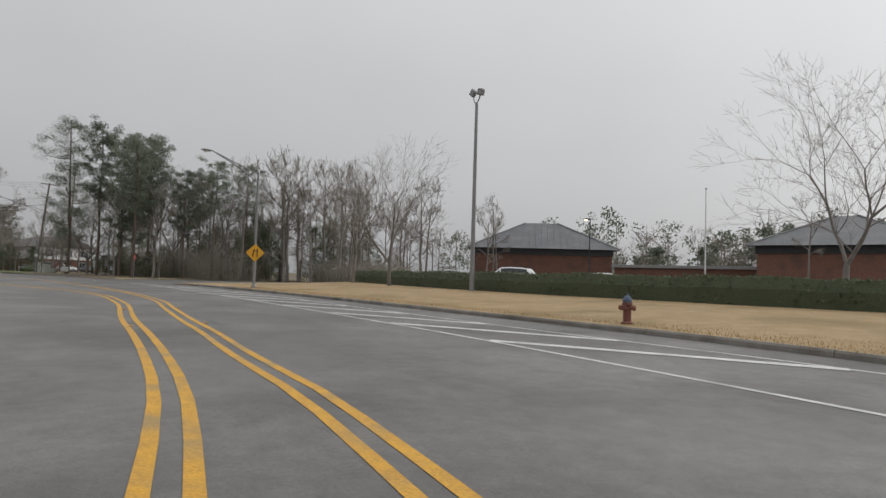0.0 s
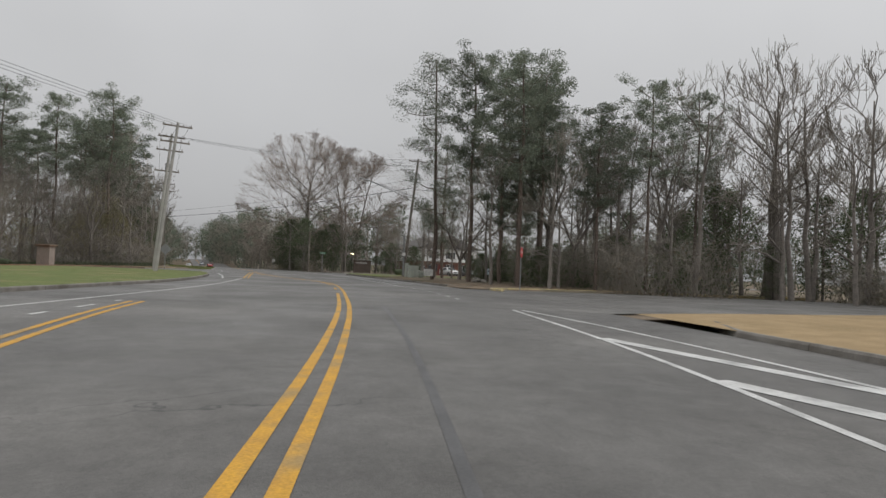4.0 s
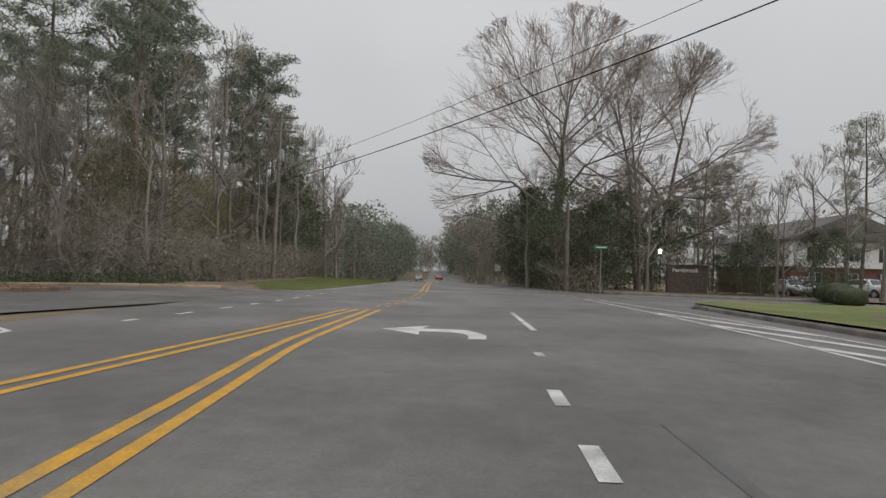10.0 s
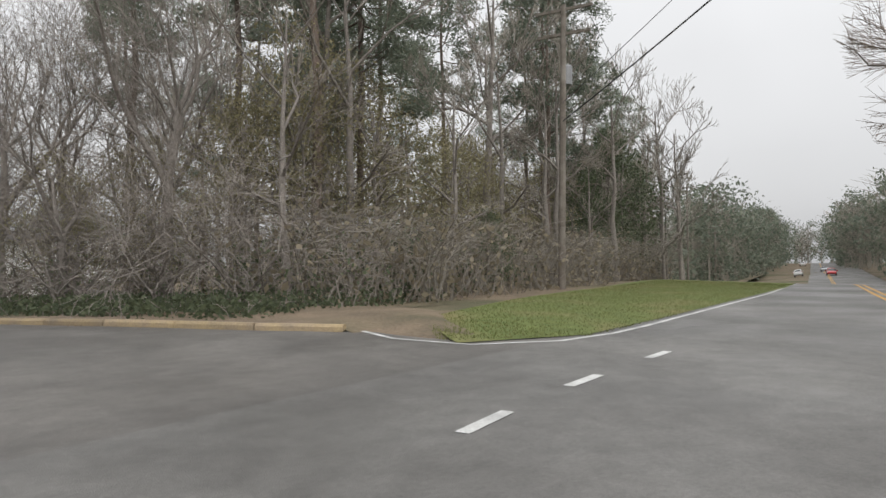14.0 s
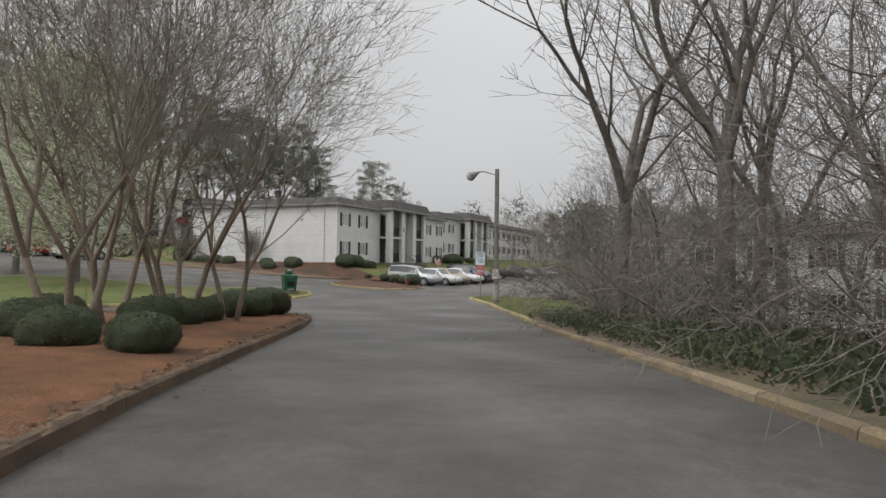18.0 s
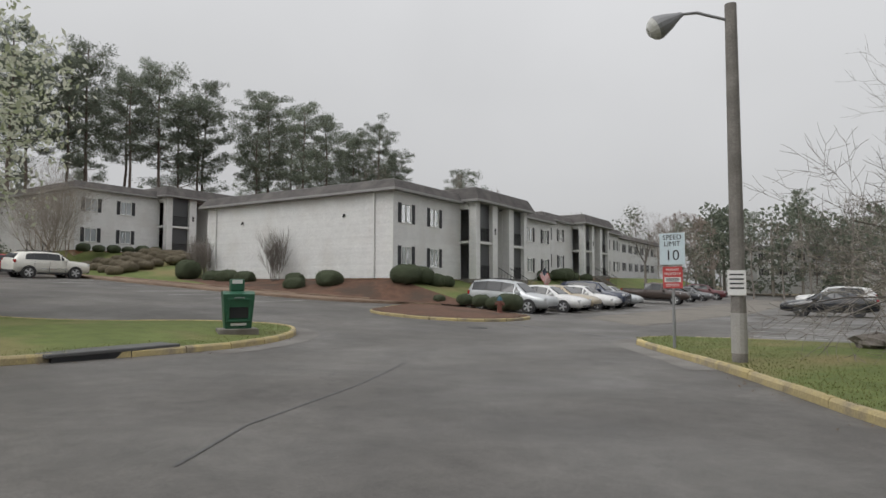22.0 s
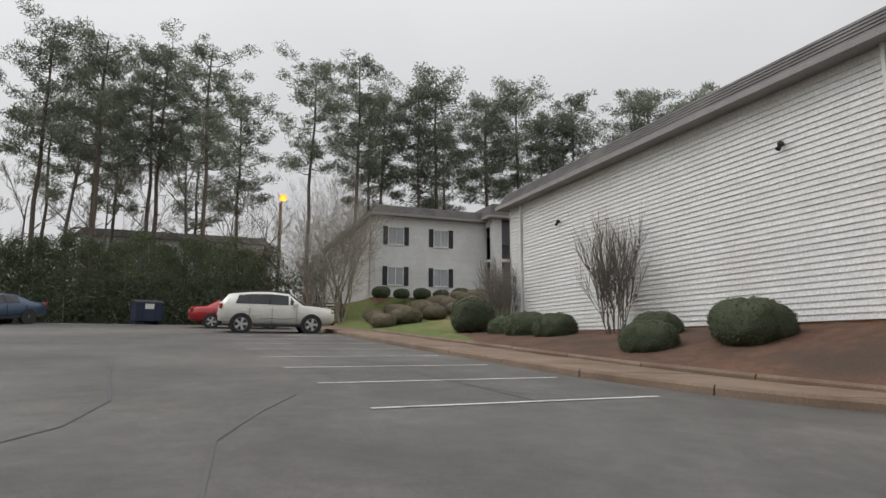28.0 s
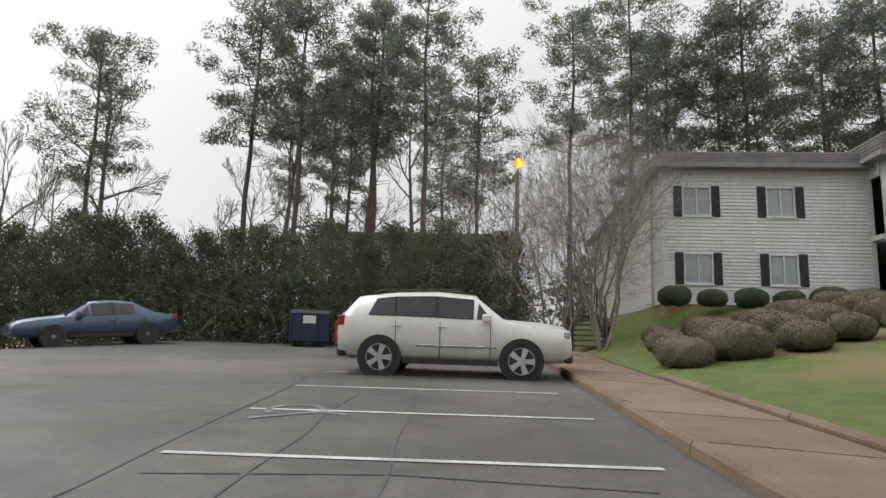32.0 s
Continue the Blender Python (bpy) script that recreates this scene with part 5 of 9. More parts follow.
def leaves(mb, rr, c, r, n, size, flat=1.0, thin=0.4):
    """Small leaf blades scattered through a rounded clump."""
    for _ in range(n):
        v = Vector((rr.gauss(0, 1), rr.gauss(0, 1), rr.gauss(0, 1))).normalized() * (rr.random() ** 0.45)
        p = Vector(c) + Vector((v.x * r, v.y * r, v.z * r * flat))
        a = Vector((rr.gauss(0, 1), rr.gauss(0, 1), rr.gauss(0, 1) + 0.3)).normalized()
        b = a.cross(Vector((rr.gauss(0, 1), rr.gauss(0, 1), rr.gauss(0, 1)))).normalized()
        s = size * rr.uniform(0.6, 1.3)
        mb.add([p - a * s - b * s * thin * 0.5, p + b * s * thin, p + a * s, p - b * s * thin], [(0, 1, 2, 3)])


def needles(mb, rr, c, r, n, size, flat=0.7):
    """Fine needle sprays scattered through a rounded tuft."""
    for _ in range(n):
        v = Vector((rr.gauss(0, 1), rr.gauss(0, 1), rr.gauss(0, 1))).normalized() * (rr.random() ** 0.4)
        p = Vector(c) + Vector((v.x * r, v.y * r, v.z * r * flat))
        a = (v * 0.8 + Vector((rr.gauss(0, 0.7), rr.gauss(0, 0.7), rr.gauss(0.2, 0.7)))).normalized()
        b = a.cross(Vector((rr.gauss(0, 1), rr.gauss(0, 1), rr.gauss(0, 1)))).normalized()
        s = size * rr.uniform(0.6, 1.3)
        mb.add([p - a * s * 0.7 - b * s * 0.24, p - a * s * 0.7 + b * s * 0.24, p + a * s], [(0, 1, 2)])


def bare_tree(name, seed, height, label, bark="bark", twig="twig", stems=1, fork=0.28, kids=(4, 6), spread=(0.45, 0.95), top=4, r=None, lean=0.08, lift=0.1, wander=0.2, category="tree"):
    rr = random.Random(seed)
    t = thing(name, label, category)
    mbs = [MB(), MB()]
    for s in range(stems):
        a = 6.283 * s / max(stems, 1) + rr.uniform(-0.4, 0.4)
        out = lean if stems == 1 else rr.uniform(0.15, 0.55)
        base = (0, 0, -0.3) if stems == 1 else (0.16 * math.cos(a), 0.16 * math.sin(a), -0.2)
        grow(mbs, rr, base, (out * math.cos(a), out * math.sin(a), 1), height * (0.5 if stems == 1 else 0.48), (r or height * 0.019) * (1 if stems == 1 else 0.55), 0, top, wander, lift, kids, spread, (0.5, 0.74), None, fork)
    part("trunk", mbs[0], M[bark], t, smooth=True)
    part("crown", mbs[1], M[twig], t, "fine bare twigs")
    return t


def fork_tree(name, seed, height, label, bark="bark", twig="twig", stems=1, limbs=3, levels=7, bole=0.2, spread=(0.25, 0.55), open_=0.5, up=0.06, wander=0.1, side=1.2, r=None, lean=0.05, thin=0.006, category="tree"):
    """A leafless tree that forks again and again from a short bole, with side twigs, down to fine tips."""
    rr = random.Random(seed)
    t = thing(name, label, category)
    wood, fine = MB(), MB()
    r = r or height * 0.016
    first = height * (1 - bole) / sum(0.8 ** k for k in range(levels)) * 1.15

    def turned(d, angle, about):
        s1 = d.cross(Vector((0.31, 0.17, 0.93)) if abs(d.z) < 0.8 else Vector((1, 0.2, 0))).normalized()
        s2 = d.cross(s1)
        return d * math.cos(angle) + (s1 * math.cos(about) + s2 * math.sin(about)) * math.sin(angle)

    def branch(p, d, length, r0, level):
        n = 3 if level < 3 else 2
        pts, rad = [p], [r0]
        for k in range(n):
            d = (d + Vector((rr.gauss(0, wander), rr.gauss(0, wander), rr.gauss(0, wander) + up))).normalized()
            pts.append(pts[-1] + d * length / n)
            rad.append(max(r0 * (1 - 0.3 * (k + 1) / n), thin * 0.7))
        (wood if r0 > 0.03 else fine).tube(pts, rad, 7 if r0 > 0.12 else (5 if r0 > 0.05 else 3), False)
        if level >= levels - 1:
            return
        a0, kids = rr.uniform(0, 6.283), 3 if rr.random() < 0.2 else 2
        for k in range(kids):
            angle = rr.uniform(*spread) * (0.7 if k == 0 else 1.15)
            branch(pts[-1], turned(d, angle, a0 + 6.283 * k / kids + rr.uniform(-0.4, 0.4)), length * rr.uniform(0.7, 0.9), max(rad[-1] * (0.86 if k == 0 else 0.66), thin), level + 1)
        for _ in range(int(side + rr.random())):
            i = rr.randrange(n)
            q = pts[i].lerp(pts[i + 1], rr.random())
            branch(q, turned(d, rr.uniform(0.55, 1.0), rr.uniform(0, 6.283)), length * rr.uniform(0.45, 0.75), max(rad[i] * 0.4, thin), level + 2)

    for s in range(stems):
        a = 6.283 * s / stems + rr.uniform(-0.4, 0.4)
        out = lean if stems == 1 else lean * rr.uniform(0.6, 1.3)
        off = Vector((math.cos(a), math.sin(a), 0)) * (0 if stems == 1 else r * 1.5)
        axis, radii = [off + Vector((0, 0, -0.3))], [r * 1.2]
        for k in range(4):
            axis.append(axis[-1] + Vector((out * math.cos(a) + rr.gauss(0, 0.05), out * math.sin(a) + rr.gauss(0, 0.05), 1)) * (height * bole * rr.uniform(0.85, 1.1) + 0.3) / 4)
            radii.append(r * (1.0 - 0.06 * k))
        part("trunk", MB().tube(axis, radii, 9, False), M[bark], t, smooth=True)
        d = (axis[-1] - axis[-2]).normalized()
        for k in range(limbs):
            branch(axis[-1], turned(d, open_ * rr.uniform(0.5, 1.2), a + 6.283 * k / limbs + rr.uniform(-0.3, 0.3)), first * rr.uniform(0.85, 1.1), r * (0.75 if limbs > 2 else 0.82) * rr.uniform(0.75, 1.0), 0)
    tagged(part("branchwork", wood, M[bark], t, smooth=True), "", "", "", "stuff")
    tagged(part("crown", fine, M[twig], t), "fine bare twigs", "", "", "stuff")
    return t


def crown_tree(name, seed, height, rx, label, bark="bark", twig="twig", base=0.25, fans=(8, 7, 6, 4), r=None, stems=1, up=0.25, category="tree", thin=0.012, droop=0.0):
    """A leafless tree: limbs fork four times towards a rounded outline, the last order being fine twigs."""
    rr = random.Random(seed)
    t = thing(name, label, category)
    wood, fine, stemsets = MB(), MB(), []
    mid = Vector((0, 0, height * (base + (1 - base) * 0.45)))
    rz = height * (1 - base) * 0.56
    r = r or height * 0.0115

    def inside(q):
        d = q - mid
        return (d.x / rx) ** 2 + (d.y / rx) ** 2 + (d.z / rz) ** 2 < 1

    def branch(p, d, length, r0, level):
        d = (d + Vector((0, 0, -droop * level))).normalized()
        tip = p + d * length
        for _ in range(4):
            if inside(tip):
                break
            length *= 0.75
            tip = p + d * length
        bend = Vector((rr.gauss(0, 1), rr.gauss(0, 1), rr.gauss(0.5, 0.8))) * length * 0.07
        pts = [p, p.lerp(tip, 0.5) + bend, tip] if level < 2 else [p, tip]
        if level == 0:
            pts = [p, p.lerp(tip, 0.33) + bend, p.lerp(tip, 0.66) + bend * 0.4, tip]
        rad = [max(r0 * (1 - 0.72 * i / (len(pts) - 1)), thin * 0.6) for i in range(len(pts))]
        (wood if level < 2 else fine).tube(pts, rad, 6 if level == 0 else (4 if level == 1 else 3), False)
        if level + 1 >= len(fans):
            return
        for k in range(fans[level + 1]):
            f = 0.22 + 0.78 * (k + rr.random()) / fans[level + 1]
            g = f * (len(pts) - 1)
            i = min(int(g), len(pts) - 2)
            q = pts[i].lerp(pts[i + 1], g - i)
            out = (q - mid * 0.8).normalized()
            nd = d * 0.62 + out * 0.42 + Vector((rr.gauss(0, 0.52), rr.gauss(0, 0.52), rr.gauss(up * 0.5, 0.42)))
            branch(q, nd.normalized(), length * rr.uniform(0.42, 0.66), max(rad[min(i, len(rad) - 1)] * 0.5, thin), level + 1)

    for s in range(stems):
        a = 6.283 * s / stems + rr.uniform(-0.5, 0.5)
        lean = 0.04 if stems == 1 else rr.uniform(0.12, 0.3)
        off = Vector((math.cos(a), math.sin(a), 0)) * (0 if stems == 1 else r * 1.6)
        axis, radii = [off + Vector((0, 0, -0.3))], [r * 1.25 * (1 if stems == 1 else 0.7)]
        for k in range(6):
            axis.append(axis[-1] + Vector((lean * math.cos(a) + rr.gauss(0, 0.05), lean * math.sin(a) + rr.gauss(0, 0.05), 1)) * height * 0.78 / 6)
            radii.append(radii[0] * (0.8 - 0.125 * k))
        stemsets.append(MB().tube(axis, radii, 8, False))
        n = max(3, fans[0] // stems)
        for k in range(n):
            f = base + (0.76 - base) * (k + rr.random() * 0.7) / n
            g = min(f * height / (height * 0.78) * 6, 5.9)
            i = int(g)
            q = axis[i].lerp(axis[i + 1], g - i)
            az = k * 2.4 + a + rr.uniform(-0.4, 0.4)
            el = up + (1.25 - up) * (k / n) ** 1.2 + rr.uniform(-0.12, 0.12)
            branch(q, Vector((math.cos(az) * math.cos(el), math.sin(az) * math.cos(el), math.sin(el))), max(rx, rz) * rr.uniform(0.75, 1.0), radii[i] * 0.6, 0)
    for stem in stemsets:
        part("trunk", stem, M[bark], t, smooth=True)
    tagged(part("branchwork", wood, M[bark], t, smooth=True), "", "", "", "stuff")
    tagged(part("crown", fine, M[twig], t), "fine bare twigs", "", "", "stuff")
    return t


def pine(name, seed, height, label, clear=0.45, limbs=34, width=4.2, per=80, size=0.2, dense=6):
    rr = random.Random(seed)
    t = thing(name, label, "pine tree")
    tr, cr = MB(), MB()
    pts, radii, x, y = [], [], 0, 0
    for k in range(9):
        f = k / 8
        pts.append((x, y, -0.3 + (height * 0.97 + 0.3) * f))
        radii.append(height * 0.0092 * (1 - 0.82 * f) + 0.02)
        x += rr.gauss(0, 0.13)
        y += rr.gauss(0, 0.13)
    tr.tube(pts, radii, 8, False)

    def axis(z):
        f = min(max((z + 0.3) / (height * 0.97 + 0.3), 0), 0.999) * 8
        i = int(f)
        return Vector(pts[i]).lerp(Vector(pts[i + 1]), f - i)

    for k in range(8):
        z = height * rr.uniform(clear * 0.45, clear)
        a = rr.uniform(0, 6.28)
        p = axis(z)
        tr.tube([p, p + Vector((math.cos(a), math.sin(a), 0.1)) * rr.uniform(0.5, 1.8)], [0.035, 0.012], 4, False)
    for k in range(limbs):
        f = (k + rr.random()) / limbs
        z = height * (clear + (0.95 - clear) * f)
        reach = width * (0.62 + 0.38 * f / 0.5 if f < 0.5 else max(math.sqrt(max(1 - 0.9 * ((f - 0.5) / 0.5) ** 2, 0.0)), 0.3)) * rr.uniform(0.5, 1.12)
        a = k * 2.4 + rr.uniform(-0.5, 0.5)
        p = axis(z)
        d = Vector((math.cos(a), math.sin(a), rr.uniform(-0.15, 0.3) + 0.35 * f))
        sway = Vector((rr.gauss(0, 0.12), rr.gauss(0, 0.12), rr.uniform(0.02, 0.22))) * reach
        mid, tip = p + d * reach * 0.5 - sway * 0.4, p + d * reach + sway
        tr.tube([p, p.lerp(mid, 0.5) - Vector((0, 0, 0.05 * reach)), mid, tip], [0.06 * (1.2 - f * 0.6), 0.05, 0.035, 0.012], 4, False)
        for c in range(dense):
            g = (0.55 - 0.3 * f) + (0.5 + 0.28 * f) * (c + rr.random()) / dense
            at = p.lerp(mid, g * 2) if g < 0.5 else mid.lerp(tip, g * 2 - 1)
            q = at + Vector((rr.gauss(0, 0.55), rr.gauss(0, 0.55), rr.gauss(0.28, 0.3)))
            tr.tube([at, at.lerp(q, 0.6) - Vector((0, 0, 0.06)), q], [0.022, 0.016, 0.008], 3, False)
            needles(cr, rr, q, rr.uniform(0.65, 1.25), per, size, 0.62)
    needles(cr, rr, axis(height), 1.2, per * 2, size)
    part("trunk", tr, M["bark_pine"], t, smooth=True)
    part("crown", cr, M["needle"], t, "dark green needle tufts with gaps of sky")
    return t


def leafy(name, seed, height, width, label, leaf, clumps, per, size, trunk=0.15, base=0.1, category="tree", bark="bark"):
    rr = random.Random(seed)
    t = thing(name, label, category)
    tr, cr = MB(), MB()
    tr.tube([(0, 0, -0.3), (0.05, 0, height * 0.4), (0, 0.05, height * 0.85)], [trunk, trunk * 0.7, 0.03], 7, False)
    for k in range(clumps):
        f = rr.random() ** 0.8
        z = height * (base + (1 - base) * f)
        w = width * math.sin(math.pi * min(0.12 + 0.88 * f, 0.97)) ** 0.7 * math.sqrt(rr.random())
        a = rr.uniform(0, 6.283)
        q = Vector((w * math.cos(a), w * math.sin(a), z))
        if k % 3 == 0:
            tr.tube([(0, 0, z * 0.75), q], [0.05, 0.012], 4, False)
        leaves(cr, rr, q, width * rr.uniform(0.2, 0.34), per, size, 0.8, 0.45)
    part("trunk", tr, M[bark], t, smooth=True)
    part("crown", cr, M[leaf], t)
    return t


def shrub(name, seed, rx, ry, h, label, leaf="leaf_bush", n=3600, size=0.027, category="shrub"):
    """A clipped shrub: a lumpy, slightly boxy mass in a shade colour under a coat of small leaves."""
    rr = random.Random(seed)
    t = thing(name, label, category)

    def shell(th, a, k):
        q = k * (0.95 + 0.06 * math.sin(3 * a + seed) * math.sin(2 * th + seed) + 0.03 * math.sin(5 * a - seed) + 0.025 * math.sin(9 * a + 7 * th))
        nrm = Vector((math.sin(th) * math.cos(a), math.sin(th) * math.sin(a), math.cos(th)))
        full = [math.copysign(abs(c) ** 0.86, c) for c in nrm]
        return nrm, Vector((rx * full[0] * q, ry * full[1] * q, h * 0.48 + h * 0.5 * full[2] * q))

    core, nt, na = MB(), 20, 34
    verts = [shell(0, 0, 0.97)[1]]
    for i in range(1, nt + 1):
        verts += [shell(2.62 * i / nt, 6.2832 * j / na, 0.97 + rr.gauss(0, 0.014))[1] for j in range(na)]
    faces = [(0, 1 + j, 1 + (j + 1) % na) for j in range(na)]
    faces += [(1 + i * na + j, 1 + (i + 1) * na + j, 1 + (i + 1) * na + (j + 1) % na, 1 + i * na + (j + 1) % na) for i in range(nt - 1) for j in range(na)]
    core.add(verts, faces)
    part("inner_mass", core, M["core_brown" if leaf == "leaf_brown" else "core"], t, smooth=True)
    mb = MB()
    for _ in range(n):
        nrm, p = shell(math.acos(1 - 1.86 * rr.random()), rr.uniform(0, 6.283), 0.985 + rr.gauss(0, 0.018))
        u = (nrm * 0.2 + Vector((rr.gauss(0, 0.6), rr.gauss(0, 0.6), rr.gauss(0, 0.6)))).normalized()
        w = u.cross(Vector((rr.gauss(0, 1), rr.gauss(0, 1), rr.gauss(0, 1)))).normalized()
        s = size * rr.uniform(0.6, 1.4)
        mb.add([p - u * s, p + w * s * 0.55, p + u * s, p - w * s * 0.55], [(0, 1, 2, 3)])
    part("foliage", mb, M[leaf], t)
    return t


def plant(proto, x, y, z=None, turn=None, s=1.0, label="", group=""):
    """A copy of a prototype, standing on the ground."""
    c = copy_thing(proto, pose(x, y, (G(x, y) + 0.1) if z is None else z, 0, 0, R.uniform(0, 360) if turn is None else turn) @ Matrix.Scale(s * R.uniform(0.94, 1.06), 4))
    c.scale = c.matrix_basis.to_scale()
    if label or group:
        tagged(c, label, "", group)
    return c


def place(proto, x, y, z=None, turn=0.0, s=1.0):
    proto.matrix_basis = pose(x, y, (G(x, y) + 0.1) if z is None else z, 0, 0, turn) @ Matrix.Scale(s, 4)
    return proto


# prototypes, each standing at its first place
PINES = [pine("pine_tree", 11 + k, h, "tall pine with a high rounded crown of dark green tufts", c, n, w) for k, (h, c, n, w) in enumerate(((25, 0.44, 25, 5.2), (27, 0.50, 23, 4.9), (23, 0.36, 26, 5.2), (28, 0.52, 23, 5.4)))]
BARE = [fork_tree("bare_tree", 31 + k, h, "leafless deciduous tree with dark forking limbs", "bark", "twig_dark", limbs=lm, levels=7, bole=bl, spread=(0.28, 0.6), open_=op, up=u, side=1.3, thin=0.007) for k, (h, bl, op, u, lm) in enumerate(((14, 0.24, 0.5, 0.05, 3), (16, 0.3, 0.42, 0.06, 3), (12.5, 0.16, 0.65, 0.02, 3), (17, 0.3, 0.4, 0.06, 3)))]
BRUSH = [fork_tree("brush_tree", 35 + k, 5.2, "low spreading leafless brush with tangled twigs", "bark", "twig_dark", 4, 2, 6, 0.1, (0.3, 0.75), 0.8, -0.02, 0.16, 1.2, 0.05, 0.45, 0.006, "brush") for k in range(2)]
FAR = [crown_tree("bare_tree", 41 + k, h, rx, "slender leafless woodland tree", base=bs, up=0.5, fans=(6, 6, 5, 3), thin=0.018) for k, (h, rx, bs) in enumerate(((16, 4.2, 0.25), (19, 3.8, 0.35), (13, 4.0, 0.15)))]
OAK = [crown_tree("spreading_bare_tree", 51 + k, 24, 11.6, "broad round-crowned leafless tree with budding twigs", "bark", "twig_red", bs, (21, 9, 8, 7), 0.34, stm, up=0.22, thin=0.011) for k, (bs, stm) in enumerate(((0.1, 2), (0.16, 3)))]
MYRTLE = [fork_tree("crape_myrtle", 61 + k, 9.0, "low-forked leafless tree with smooth tan trunks", "bark_tan", "twig", st, 2, 7, 0.17, (0.2, 0.5), 0.5, 0.04, 0.09, 1.6, 0.08, ln, 0.0055) for k, (st, ln) in ((0, (4, 0.42)), (1, (3, 0.36)), (2, (2, 0.3)))]
WAND = [bare_tree("bare_shrub", 71 + k, 3.9, "upright leafless shrub with thin grey stems", "bark", "twig_dark", stems=15, fork=0.25, kids=(4, 6), spread=(0.2, 0.5), top=2, r=0.034, lift=0.2, wander=0.1, category="shrub") for k in range(2)]

LOWPINE = pine("pine_tree", 19, 24, "pine with long layered limbs low on its trunk", 0.22, 24, 5.4, 80, 0.135, 8)
place(LOWPINE, -15.7, -29.9, s=0.92)
plant(LOWPINE, 40, -40, s=0.75, group="trees by the side street")
plant(LOWPINE, -1.5, -33.3, s=0.78, group="trees by the side street")
place(PINES[0], -28.7, -34.7, s=0.75)
place(PINES[1], -20.7, -32.5, s=0.78)
place(PINES[2], -22.1, -35.0, s=0.82)
place(PINES[3], -14, -41, s=0.75)
CLUMP = "trees of the roadside clump"
for k, (x, y, s) in enumerate(((-23.2, -36.2, 0.95), (-26.2, -37.4, 1.0), (-30.6, -40.3, 1.0), (-32.4, -43.5, 0.95), (-20.8, -37.1, 0.9), (-21.1, -38.9, 1.15), (-22, -44, 0.9), (-28, -50, 0.95), (-3, -43, 0.8), (-16, -48, 0.95))):
    plant(PINES[(k * 3 + 2) % 4], x, y, s=s * 0.8, group=CLUMP)
place(BARE[0], -24.5, -41)
place(BARE[1], -29.5, -46)
place(BARE[2], -12.6, -33.2, s=1.05)
place(BARE[3], -20, -40)
place(FAR[0], -22.5, -47)
place(FAR[1], -35, -55)
place(FAR[2], -10, -40)
for k, (x, y, s) in enumerate(((-27, -33, 0.7), (-33, -47, 0.9), (-36, -52, 1.0), (-8, -35, 0.8), (-31, -36.5, 0.65), (-25, -49, 0.9), (-17, -35, 0.75), (-38, -57, 1.0), (-4, -34, 0.7), (-14, -37, 0.8), (-30, -55, 1.0), (-20, -52, 1.0), (-42, -60, 1.0))):
    plant(FAR[k % 3], x, y, s=s, group=CLUMP)
rr = random.Random(77)
for k in range(16):
    plant(FAR[k % 3], rr.uniform(-36, -4), -36 - rr.uniform(0, 20), s=rr.uniform(0.7, 1.1), group=CLUMP)
for k in range(18):
    plant(FAR[k % 3], rr.uniform(-48, -24), -52 - rr.uniform(0, 16), s=rr.uniform(0.8, 1.05), group=CLUMP)
# office grounds
plant(BARE[0], -62, -45.8, 0.6, s=0.85, label="bare tree with upswept limbs on the office lawn")
plant(BARE[2], -74.2, -41, 0.6, s=0.8, label="bare tree with upswept limbs on the office lawn")
plant(BARE[2], -103, -54, 0.6, turn=30, s=1.05, group="office trees")
for x, y, s in ((-92, -82, 0.7), (-57, -56, 0.8), (-52, -52, 0.75), (-48, -58, 0.8), (-66, -62, 0.7), (-72, -100, 0.7), (-60, -105, 0.7), (-45, -70, 0.9), (-78, -104, 0.6)):
    plant(FAR[R.randrange(3)], x, y, 0.6, s=s * 0.85, group="office trees")
for k in range(16):
    plant(FAR[k % 3], -68 + k * 1.9 + rr.uniform(-1, 1), -52 - rr.uniform(0, 12), 0.6, s=rr.uniform(0.42, 0.7), group="office trees")
# far side of the junction
for k in range(14):
    plant(FAR[k % 3], 27 + rr.uniform(0, 34), -13 - rr.uniform(0, 24), s=rr.uniform(0.5, 0.9), group="trees by the side street")
place(OAK[0], 36, -14.5)
place(OAK[1], 41, -22.5, s=0.95)
for x, y, s in ((30, -22, 0.8), (58, -20, 1.0), (64, -10, 0.9), (50, -6, 0.7), (75, -8, 1.0), (34, -29, 0.7), (26, -36, 0.7), (-1, -31.5, 0.55), (-3, -30.5, 0.5), (2, -33, 0.55)):
    plant(FAR[R.randrange(3)], x, y, s=s, group="trees by the side street")
plant(PINES[2], 60, -32, s=0.8)
plant(PINES[0], 75, -30, s=0.8)
# wood on the corner of the drive
WOOD = "trees of the corner wood"
rr = random.Random(5)
spots = [(44, 22), (40, 18), (36, 14), (31, 19), (27, 13), (22, 17), (18, 11), (15, 16), (24, 24), (33, 27), (20, 26), (28, 32), (38, 30), (13, 9), (47, 28), (16, 33), (24, 38), (35, 38), (50, 20), (56, 26), (60, 22), (11, 22)]
for k, (x, y) in enumerate(spots):
    plant(PINES[k % 4] if k % 5 < 4 else FAR[k % 3], x + rr.uniform(-1, 1), y + rr.uniform(-1, 1), s=rr.uniform(1.0, 1.2), group=WOOD)
for k in range(40):
    x = rr.uniform(9.5, 58)
    y = rr.uniform(5, 12) + (x - 10) * 0.16 if k < 24 else rr.uniform(10, 42)
    plant(FAR[k % 3], x, y, s=rr.uniform(0.6, 1.1), group=WOOD)
# beside the drive
DR = "bare trees beside the drive"
